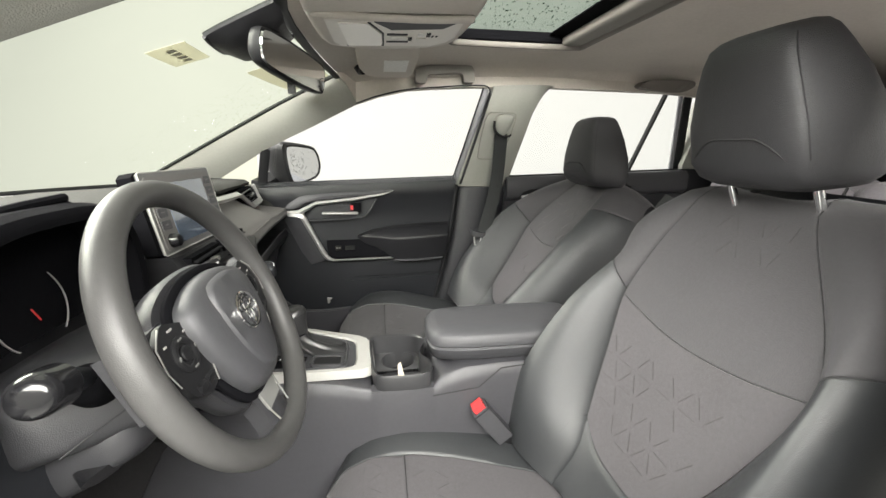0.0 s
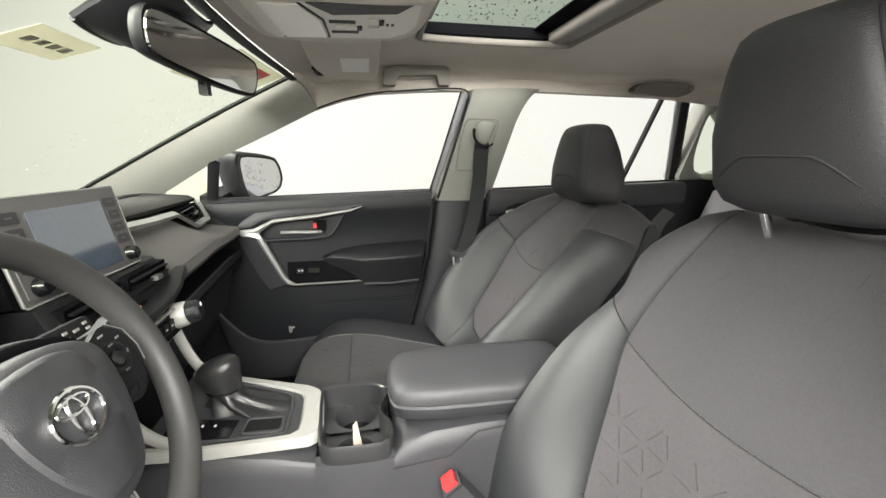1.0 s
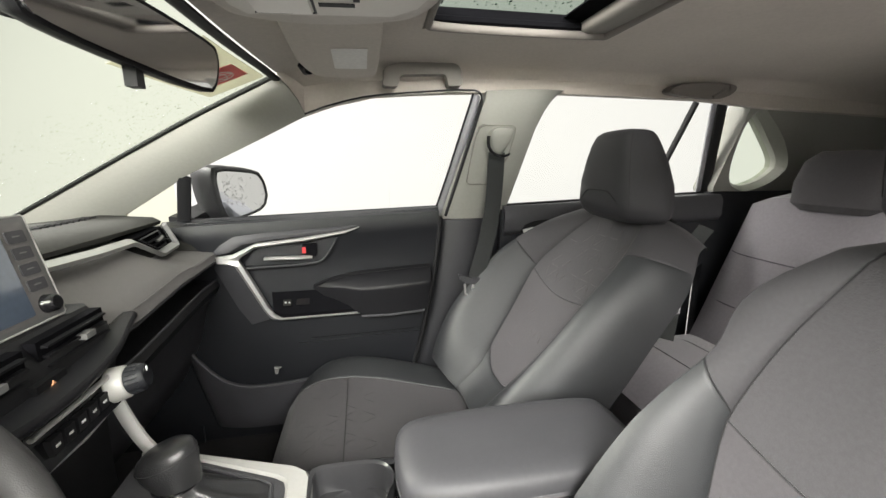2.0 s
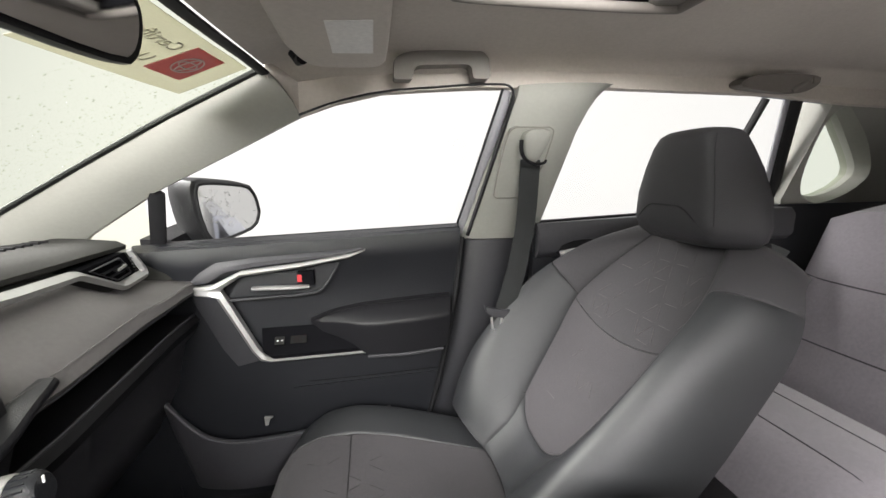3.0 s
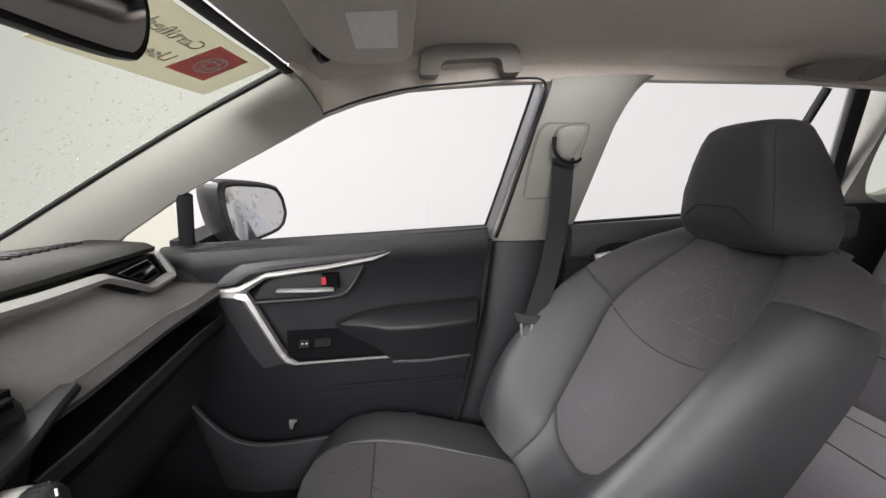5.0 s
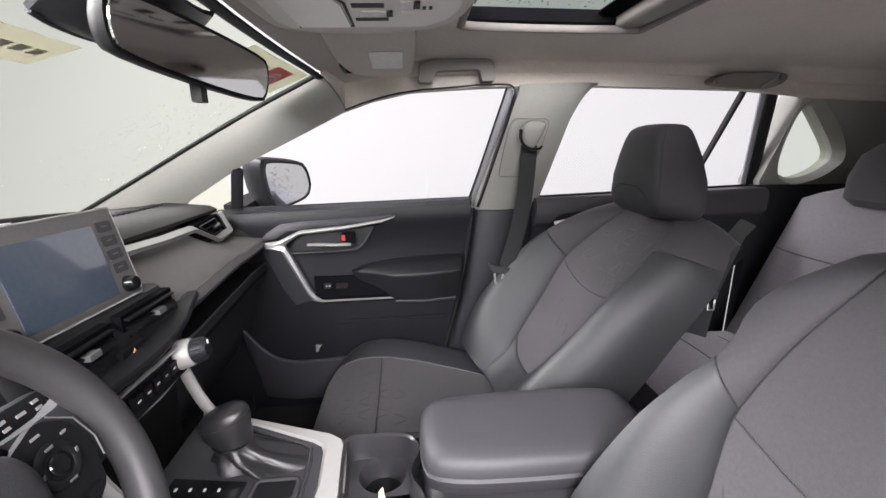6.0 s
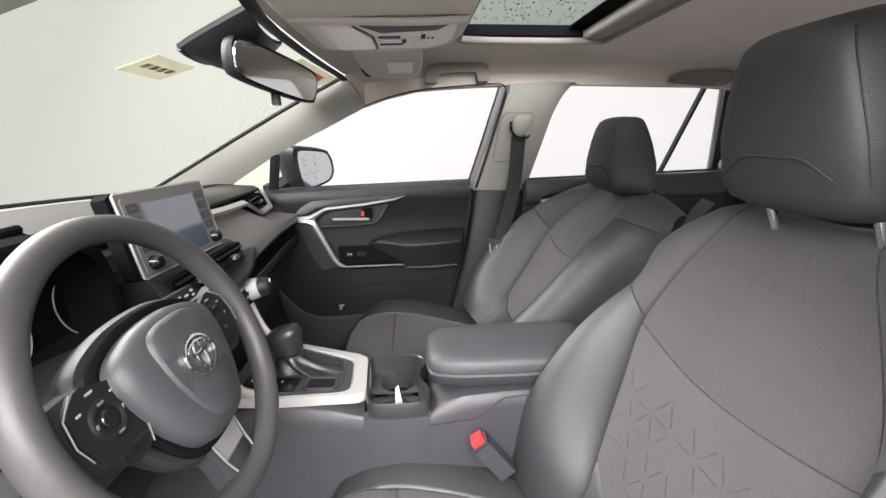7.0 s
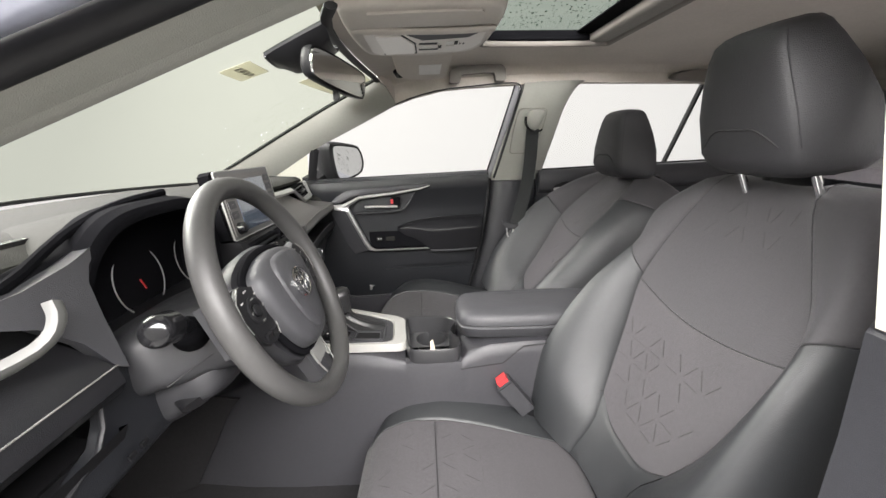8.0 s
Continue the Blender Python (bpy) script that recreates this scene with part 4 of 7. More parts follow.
    for k in range(5):
        part("rib", box((sx + 0.000, 0.582 + 0.0025 * k, 1.106 - 0.007 * k), (0.004, 0.004, 0.002), 0.0005), M["hub"], vent)
    # driver's outer vent
    dv = [(-0.395, -0.72, 1.046), (-0.372, -0.66, 1.058), (-0.350, -0.618, 1.066), (-0.340, -0.601, 1.078), (-0.338, -0.592, 1.094), (-0.344, -0.588, 1.108)]
    part("trim_strip", sweep(smoothed(dv, 1), 0.0115, 0.006, 14, up=(-0.75, 0, 0.65), square=True), M["satin"], d, "satin silver vent surround")
    side_panel = [(-0.440, 1.164), (-0.470, 1.154), (-0.494, 1.140), (-0.512, 1.124), (-0.521, 1.106), (-0.523, 1.065), (-0.522, 0.998), (-0.536, 1.008), (-0.557, 1.047), (-0.590, 1.080), (-0.63, 1.098), (-0.71, 1.106), (-0.71, 1.112), (-0.587, 1.119), (-0.533, 1.131), (-0.47, 1.152), (-0.445, 1.166)]
    part("dial_side_panel", bevelled(prism([(-0.350 - 0.22 * (z - 1.06) + 0.12 * (y + 0.52), y, z) for y, z in side_panel], (-0.016, 0.0, 0.0), 0), 0.0035, 3), M["hub"], d, "smooth grey panel beside the dials")
    part("air_vent", prism([(-0.415, -0.69, 1.055), (-0.385, -0.62, 1.075), (-0.375, -0.605, 1.098), (-0.39, -0.62, 1.115), (-0.41, -0.69, 1.12)], (-0.03, 0, 0), 0.003), M["gloss"], d, "round-cornered air vent")
    # driver's binnacle: a hood over the dials
    rings = []
    lining = []
    for x, gz, gw, b in ((-0.60, 1.142, 0.105, 1.05), (-0.54, 1.153, 0.124, 1.04), (-0.47, 1.168, 0.142, 1.02), (-0.415, 1.178, 0.156, 1.0), (-0.378, 1.180, 0.170, 0.99), (-0.364, 1.176, 0.170, 0.985), (-0.360, 1.168, 0.166, 0.985)):
        ring = []
        inner = []
        for k in range(41):
            t = math.pi * k / 40
            e = 0.6
            v = -math.copysign(abs(math.cos(t)) ** e, math.cos(t)) * gw
            ring.append((x - 0.012 * (1 - math.sin(t)) ** 1.5, -0.365 + v, b + (gz - b) * math.sin(t) ** e))
            inner.append((min(x, -0.366) - 0.012 * (1 - math.sin(t)) ** 1.5, -0.365 + v * 0.935, b + (gz - 0.011 - b) * math.sin(t) ** e))
        rings.append(ring)
        lining.append(inner)
    inward = lambda p: Vector((-0.002, (-0.365 - p.y) * 0.06, -0.009))
    part("binnacle_hood", thick(rings[:4], inward), M["dash"], d, "grained hood over the dials")
    part("hood_edge", thick(rings[3:5], inward), M["matte"], d, "matte black front edge of the hood")
    part("hood_side", thick([r[:12] for r in rings[4:]], inward), M["matte"], d, "matte black side of the dial opening")
    part("hood_brow", thick([r[11:] for r in rings[4:]], inward), M["matte"], d, "matte black brow over the dials")
    part("hood_lining", thick(lining[1:6], lambda p: Vector((-0.001, (p.y + 0.365) * 0.008, 0.0008))), M["matte"], d, "matte black hood lining")
    upper = [(-0.30, 1.186), (-0.345, 1.185), (-0.41, 1.169), (-0.46, 1.155), (-0.507, 1.143), (-0.575, 1.131), (-0.64, 1.122), (-0.72, 1.114)]
    lower = [(-0.30, 1.172), (-0.36, 1.168), (-0.42, 1.156), (-0.465, 1.145), (-0.510, 1.134), (-0.575, 1.118), (-0.64, 1.108), (-0.72, 1.100)]
    band_rows = [[(-0.404 + 0.028 * f, yu + (yl - yu) * f, zu + (zl - zu) * f) for (yu, zu), (yl, zl) in zip(upper, lower)] for f in (0, 0.5, 1)]
    part("hood_band", thick(band_rows, (-0.010, 0, -0.004)), M["matte"], d, "matte black band under the dash top")
    gap = [(-0.380, -0.66, 1.116), (-0.388, -0.58, 1.124), (-0.396, -0.53, 1.143), (-0.398, -0.48, 1.163), (-0.398, -0.40, 1.180), (-0.396, -0.30, 1.184)]
    part("hood_gap", sweep(smoothed(gap, 2), 0.006, 0.006, 8), M["matte"], d, "dark joint of the hood")
    part("binnacle_floor", box((-0.455, -0.365, 1.002), (0.15, 0.30, 0.02), 0.006), M["black"], d)
    def knee(y):
        """Profile of the driver's knee panel; past the pocket's round end it begins at the pocket's lip."""
        zt = table([(-0.72, 0.900), (-0.63, 0.912), (-0.580, 0.926), (-0.563, 0.945), (-0.556, 0.990), (-0.54, 1.004), (-0.1, 1.004)], y)
        zs = [zt + (0.882 - zt) * k / 6 for k in range(7)]
        return [(-0.352 + 0.16 * max(0.0, 0.95 - z), y, z) for z in zs] + [(-0.346, y, 0.872), (-0.358, y, 0.864), (-0.40, y, 0.858), (-0.60, y, 0.850)]

    ys = [-0.72, -0.68, -0.63, -0.60, -0.58, -0.57, -0.563, -0.559, -0.556, -0.552, -0.54, -0.52, -0.50, -0.46, -0.40, -0.30, -0.14]
    part("knee_panel", thick([knee(y) for y in ys], (-0.012, 0, 0.004)), M["soft"], d, "dark panel by the driver's knees")
    part("pocket_lip", sweep([Vector(knee(y)[0]) + Vector((0.001, 0, 0)) for y in ys[:9]], 0.0035, 0.003, 8), M["column"], d, "rounded lip of the open pocket")
    for k in range(2):
        part("panel_slot", box((-0.338, -0.548 + 0.022 * k, 0.893), (0.003, 0.012, 0.006), 0.001), M["black"], d, "small switch blank")
    lever = [(-0.300, -0.500, 0.922), (-0.296, -0.470, 0.918), (-0.288, -0.446, 0.912), (-0.290, -0.448, 0.902), (-0.300, -0.476, 0.902), (-0.306, -0.498, 0.912)]
    part("release_lever", bevelled(prism(smoothed(lever, 2, True), (-0.03, 0.030, -0.004), 0), 0.003, 2), M["gloss"], d, "black tilt release lever")
    arch = [(-0.432, -0.365 - math.copysign(abs(math.cos(t)) ** 0.6, math.cos(t)) * 0.150, 1.0 + 0.155 * math.sin(t) ** 0.6) for t in [math.pi * k / 24 for k in range(25)]]
    part("dial_surround", prism(arch, (-0.004, 0, 0), 0.001), M["matte"], d, "matte black surround of the dials")
    face = part("dial_panel", box((-0.462, -0.365, 1.075), (0.012, 0.29, 0.15), 0.004), M["gloss"], d, "black glossy dial panel")
    for y in (-0.345, -0.190):
        part("dial_ring", torus((-0.4275, y, 1.052), (1, 0, 0.15), 0.055, 0.0011, None, 40, 6), M["silver"], face, "thin silver dial ring")
        part("needle", sweep([(-0.428, y, 1.052), (-0.428, y + 0.010, 1.034)], 0.0012, 0.001, 6), M["red"], face, "red dial needle")
    return d


def screen_unit():
    s = thing("display_screen", "grey-framed touch screen with side buttons standing on the dashboard", "screen", (-0.40, -0.018, 1.06))
    tl, tr, bl, br = Vector((-0.392, -0.150, 1.206)), Vector((-0.380, 0.104, 1.204)), Vector((-0.366, -0.150, 1.062)), Vector((-0.354, 0.108, 1.062))

    def at(u, v, d=0.0):
        p = tl.lerp(tr, u).lerp(bl.lerp(br, u), v)
        return p + Vector((0.985, 0, 0.17)) * d

    def plate(us, r, d0, d1, bev):
        u0, v0, u1, v1 = us
        pts = [at(u0 + r, v0, d0), at(u1 - r, v0, d0), at(u1, v0 + r, d0), at(u1, v1 - r, d0), at(u1 - r, v1, d0), at(u0 + r, v1, d0), at(u0, v1 - r, d0), at(u0, v0 + r, d0)]
        return prism(pts, Vector((0.985, 0, 0.17)) * (d1 - d0), bev)

    part("housing", plate((-0.028, 0.0, 1.0, 1), 0.05, -0.024, -0.0015, 0.009), M["matte"], s, "black rear housing")
    part("bezel", plate((0.005, 0.01, 0.995, 0.99), 0.02, 0.0, 0.004, 0.002), M["bezel"], s, "grey edge frame")
    rim = [at(u, v, 0.0035) for u, v in ((0.02, 0.012), (0.98, 0.012), (0.993, 0.03), (0.993, 0.97), (0.98, 0.988), (0.02, 0.988), (0.007, 0.97), (0.007, 0.03))]
    part("bezel_edge", sweep(rim, 0.0016, 0.0014, 6, up=(1, 0, 0.17), closed=True), M["pale"], s, "slim pale edge line")
    part("face", plate((0.04, 0.07, 0.96, 0.94), 0.02, 0.004, 0.006, 0.001), M["pad"], s, "grey button face")
    # The blue of this pane is a reflection set as base colour.
    part("glass", plate((0.22, 0.16, 0.80, 0.90), 0.01, 0.006, 0.0075, 0.0005), M["screen"], s, "dark switched-off glass, blue reflection put into its colour")
    for u in (0.115, 0.885):
        for k in range(4):
            b = part("button", plate((u - 0.055, 0.14 + 0.15 * k, u + 0.055, 0.25 + 0.15 * k), 0.01, 0.006, 0.0075, 0.001), M["hub"], s)
            part("mark", plate((u - 0.022, 0.185 + 0.15 * k, u + 0.022, 0.197 + 0.15 * k), 0.004, 0.0075, 0.0079, 0), M["satin"], b, "small grey mark", smooth=False)
        part("knob", disc(at(u, 0.84, 0.005), (0.985, 0, 0.17), 0.013, 0.016, 24, 0.002, 0.011), M["gloss"], s, "small black turning knob")
    part("foot", box((-0.40, 0.0, 1.04), (0.05, 0.18, 0.06), 0.01), M["black"], s)
    return s


def centre_stack():
    s = thing("centre_stack", "black centre stack with vents, silver knobs and buttons", "control panel", (-0.36, 0, 0.95))
    part("body", loft([[(x - 0.14, -w, z), (x - 0.01, -w, z), (x, -w + 0.012, z), (x, w - 0.012, z), (x - 0.01, w, z), (x - 0.14, w, z)]
                       for x, z, w in ((-0.345, 1.062, 0.150), (-0.326, 1.03, 0.158), (-0.312, 0.995, 0.150), (-0.315, 0.96, 0.135), (-0.33, 0.91, 0.125), (-0.33, 0.82, 0.12), (-0.33, 0.76, 0.12))]), M["black"], s, "black moulded stack body")
    for y in (-0.075, 0.075):
        v = part("air_vent", box((-0.352, y, 1.036), (0.05, 0.13, 0.042), 0.004), M["matte"], s, "wide centre air vent")
        for k in range(3):
            part("slat", box((-0.325, y, 1.023 + 0.013 * k), (0.012, 0.118, 0.003), 0.001), M["black"], v)
        part("vent_tab", box((-0.318, y + 0.01, 1.036), (0.012, 0.020, 0.008), 0.002), M["spoke"], v)
    hz = part("hazard_button", box((-0.316, 0.0, 1.008), (0.012, 0.05, 0.016), 0.004), M["black"], s, "grey hazard button")
    part("warning_mark", prism([(-0.3098, -0.006, 1.004), (-0.3098, 0.006, 1.004), (-0.3098, 0, 1.012)], (0.001, 0, 0), 0), M["orange"], hz, smooth=False)
    part("brow", sweep(smoothed([(-0.326, -0.155, 1.004), (-0.306, -0.10, 0.999), (-0.302, 0, 0.998), (-0.310, 0.09, 1.004), (-0.330, 0.155, 1.012), (-0.345, 0.21, 1.016)], 2), 0.026, 0.008, 12, square=True), M["armpad"], s, "padded brow over the controls")
    panel = part("climate_panel", box((-0.305, 0.0, 0.955), (0.03, 0.15, 0.05), 0.006, m=Euler((0, radians(-12), 0)).to_matrix().to_4x4()), M["gloss"], s, "glossy black climate panel")
    part("panel_edge", sweep([(-0.287, -0.078, 0.982), (-0.284, 0.0, 0.983), (-0.287, 0.06, 0.982)], 0.004, 0.003, 8), M["silver"], panel, "silver upper edge")
    part("panel_edge", sweep([(-0.294, -0.078, 0.930), (-0.29, 0.0, 0.929), (-0.294, 0.06, 0.930)], 0.004, 0.003, 8), M["silver"], panel, "silver lower edge")
    for k in range(5):
        b = part("button", box((-0.287, -0.05 + 0.022 * k, 0.957), (0.008, 0.017, 0.02), 0.002), M["black"], panel)
        part("mark", box((-0.2826, -0.05 + 0.022 * k, 0.957), (0.0006, 0.007, 0.003), 0), M["white"], b, "small white mark", smooth=False)
    c = Vector((-0.292, 0.070, 0.962))
    ax = Vector((0.95, 0.10, 0.20))
    part("knob_ring", disc(c, ax, 0.025, 0.024, 32, 0.003, 0.023), M["pale"], s, "silver knob collar")
    kn = part("knob", disc(c + ax * 0.022, ax, 0.0205, 0.026, 32, 0.004, 0.0185), M["soft"], s, "ribbed black knob")
    for k in range(18):
        t = 2 * math.pi * k / 18
        q = ax.to_track_quat("Z", "Y").to_matrix()
        part("rib", sweep([c + ax * (0.027 + 0.015 * e) + q @ Vector((0.0204 * math.cos(t) * (1 - 0.06 * e), 0.0204 * math.sin(t) * (1 - 0.06 * e), 0)) for e in (0, 1)], 0.0012, None, 5), M["soft"], kn)
    part("mark", sweep([c + ax * 0.0482 + Vector((0, 0, 0.007)), c + ax * 0.0482 + Vector((0, 0, 0.014))], 0.0012, None, 6, up=(0, 1, 0)), M["white"], kn, "white pointer mark")
    for sg in (-1, 1):
        part("strip", sweep(smoothed([(-0.318, sg * 0.115, 0.925), (-0.30, sg * 0.112, 0.87), (-0.272, sg * 0.104, 0.825), (-0.235, sg * 0.098, 0.802)], 2), 0.006, 0.010, 8, up=(0.8, 0, 0.6), square=True), M["pale"], s, "pale silver side strip")
    return s


def console():
    c = thing("centre_console", "dark grey centre console with pale trim and leather armrest", "console", (0.1, 0, 0.45))
    sec = [(-0.80, 0.60, 0.098), (-0.55, 0.64, 0.102), (-0.42, 0.70, 0.122), (-0.30, 0.775, 0.130), (-0.20, 0.780, 0.126), (-0.10, 0.768, 0.118), (-0.030, 0.755, 0.118), (-0.029, 0.690, 0.118), (0.103, 0.690, 0.120), (0.104, 0.755, 0.120), (0.12, 0.772, 0.118), (0.17, 0.787, 0.116), (0.25, 0.790, 0.112), (0.47, 0.790, 0.105), (0.50, 0.76, 0.102)]
    rings = []
    for x, z, w in sec:
        cy = -0.008 + 0.024 * max(0.0, min(1.0, (-0.05 - x) / 0.2))
        zs, iw = (0.757, 0.012) if -0.0295 < x < 0.1035 else (z, 0.0)
        rings.append([(x, cy - w - 0.018, 0.43), (x, cy - w - 0.012, zs - 0.12), (x, cy - w, zs - 0.03), (x, cy - w + 0.006, zs - 0.006), (x, cy - w + 0.012 + iw, zs), (x, cy - w + 0.020 + iw, z),
                      (x, cy + w - 0.020 - iw, z), (x, cy + w - 0.012 - iw, zs), (x, cy + w - 0.006, zs - 0.006), (x, cy + w, zs - 0.03), (x, cy + w + 0.012, zs - 0.12), (x, cy + w + 0.018, 0.43)])
    part("body", loft(rings), M["console"], c, "grained dark grey console body")
    part("tunnel_carpet", prism(smoothed([(-0.405, -0.139, 0.70), (-0.44, -0.139, 0.66), (-0.50, -0.139, 0.54), (-0.56, -0.139, 0.43), (-0.80, -0.139, 0.43), (-0.80, -0.139, 0.72)], 1, True), (0, 0.008, 0), 0.002), M["carpet"], c, "dark carpet on the tunnel side")
    tilt = -0.10

    def top(x, y, h=0.0):
        return (x, y, 0.776 + tilt * (x + 0.04) + h)

    outer = [(-0.30, -0.112), (-0.20, -0.108), (-0.088, -0.091), (-0.044, -0.084), (-0.028, -0.072), (-0.022, -0.04), (-0.029, 0.050), (-0.038, 0.070), (-0.058, 0.083), (-0.216, 0.122), (-0.30, 0.140)]
    inner = [(-0.30, -0.101), (-0.20, -0.098), (-0.100, -0.081), (-0.078, -0.076), (-0.066, -0.064), (-0.063, -0.035), (-0.067, 0.036), (-0.072, 0.050), (-0.088, 0.060), (-0.198, 0.102), (-0.30, 0.124)]
    ro, ri = [Vector(top(x, y)) for x, y in outer], [Vector(top(x, y, 0.003)) for x, y in inner]
    rm = [a.lerp(b, 0.12) + Vector((0, 0, 0.007)) for a, b in zip(ro, ri)]
    part("trim_plate", thick([ro, rm, [a.lerp(b, 0.88) + Vector((0, 0, 0.006)) for a, b in zip(ro, ri)], ri], (0, 0, -0.012)), M["pale"], c, "pale silver shifter surround")
    part("shift_plate", prism([top(x, y, 0.0) for x, y in inner], (0, 0, 0.004), 0.002), M["console"], c, "dark shifter plate")
    # small tray beside the shifter
    quad = [(-0.156, -0.070), (-0.091, -0.063), (-0.092, -0.022), (-0.154, -0.028)]
    part("tray_rim", sweep(rounded([top(x, y, 0.006) for x, y in quad], 0.006), 0.004, 0.0035, 8, closed=True), M["hub"], c, "raised grey tray rim")
    part("tray", prism([top(x, y, 0.0048) for x, y in quad], (0, 0, 0.0012), 0), M["black"], c, "small dark coin tray", smooth=False)
    part("plate_frame", sweep(smoothed([top(x, y, 0.006) for x, y in ((-0.29, -0.092), (-0.20, -0.089), (-0.092, -0.073), (-0.082, -0.064), (-0.085, 0.040), (-0.096, 0.050), (-0.198, 0.090), (-0.29, 0.112))], 1), 0.003, 0.003, 6), M["hub"], c, "raised edge of the shifter plate")
    part("gate_panel", prism([top(-0.275, -0.084, 0.004), top(-0.172, -0.076, 0.004), top(-0.168, -0.030, 0.004), top(-0.275, -0.024, 0.004)], (0, 0, 0.002), 0.001), M["gloss"], c, "glossy gear letter panel")
    for k in range(4):
        part("gear_mark", box(top(-0.262 + 0.02 * k, -0.046, 0.0068), (0.0035, 0.006, 0.0006), 0), M["white"], c, smooth=False)
    # cup bay
    bay = smoothed(rounded([Vector((x, y, 0)) for x, y in ((-0.010, -0.122), (0.088, -0.124), (0.102, -0.104), (0.104, -0.070), (0.083, -0.038), (0.083, -0.008), (0.100, 0.016), (0.096, 0.048), (0.072, 0.070), (-0.026, 0.074), (-0.036, 0.056), (-0.024, -0.100))], 0.010), 1, True)
    rim = [Vector((p.x, p.y, 0.786)) for p in bay]
    cen = sum(rim, Vector()) / len(rim)
    r0 = [p.lerp(cen, -0.02) + Vector((0, 0, -0.034)) for p in rim]
    r1 = [p.lerp(cen, -0.03) + Vector((0, 0, -0.006)) for p in rim]
    r2 = [p.lerp(cen, 0.05) + Vector((0, 0, -0.003)) for p in rim]
    r3 = [p.lerp(cen, 0.10) + Vector((0, 0, -0.03)) for p in rim]
    r4 = [p.lerp(cen, 0.16) + Vector((0, 0, -0.088)) for p in rim]
    part("cup_bay", loft([r0, r1, rim, r2, r3, r4], True, False), M["bay"], c, "black cup holder bay with soft corners")
    part("bay_floor", prism([p + Vector((0, 0, 0.001)) for p in r4], (0, 0, 0.0015), 0), M["black"], c, smooth=False)
    # a deck at half depth with two round wells
    def reach(cx, cy, ang, lo, hi):
        """How far the deck goes from a well's middle before it meets the bay's side."""
        dx, dy, far = math.cos(ang), math.sin(ang), 1.0
        ring = [(p.x * 0.92 + cen.x * 0.08, min(hi, max(lo, p.y * 0.92 + cen.y * 0.08))) for p in rim]
        for (x0, y0), (x1, y1) in zip(ring, ring[1:] + ring[:1]):
            den = dx * (y1 - y0) - dy * (x1 - x0)
            if abs(den) > 1e-9:
                t = ((x0 - cx) * (y1 - y0) - (y0 - cy) * (x1 - x0)) / den
                u = ((x0 - cx) * dy - (y0 - cy) * dx) / den
                if t > 0 and -1e-6 <= u <= 1 + 1e-6:
                    far = min(far, t)
        return far

    for y, r, lo, hi, z in ((-0.068, 0.034, -0.2, -0.026, 0.736), (0.022, 0.041, -0.026, 0.2, 0.742)):
        angs = [2 * math.pi * k / 48 for k in range(48)]
        rings = [[(0.034 + q * math.cos(t), y + q * math.sin(t), zz) for t in angs for q in [max(r + 0.001, reach(0.034, y, t, lo, hi)) if kind_ else rr]] for rr, zz, kind_ in ((0, z, 1), (r, z, 0), (r - 0.002, z - 0.004, 0), (r - 0.006, 0.702, 0))]
        cup = part("cup_holder", loft(rings, True, False), M["bay"], c, "round cup well in a black deck")
        part("cup_floor", disc((0.034, y, 0.7005), (0, 0, 1), r - 0.004, 0.002, 32, 0.0005), M["gloss"], cup)
    # armrest lid
    rings = []
    for z, ex in ((0.788, -0.006), (0.793, 0.0), (0.815, 0.004), (0.819, 0.0), (0.823, 0.004), (0.840, 0.003), (0.850, -0.006), (0.856, -0.022), (0.858, -0.05)):
        ring = smoothed([(0.118 - ex, -0.085 - ex, z), (0.30, -0.092 - ex, z), (0.455 + ex, -0.085 - ex, z), (0.475 + ex, -0.05, z), (0.475 + ex, 0.05, z), (0.455 + ex, 0.082 + ex, z), (0.30, 0.088 + ex, z), (0.135 - ex, 0.082 + ex, z), (0.104 - ex, 0.05, z), (0.100 - ex, -0.04, z)], 2, True)
        rings.append(ring)
    arm = part("armrest", loft(rings), M["hub"], c, "padded charcoal armrest lid")
    part("side_crease", sweep([(0.10, -0.128, 0.735), (0.20, -0.126, 0.745), (0.25, -0.122, 0.785), (0.40, -0.118, 0.795)], 0.0015, 0.0015, 6), M["seam"], c)
    return c


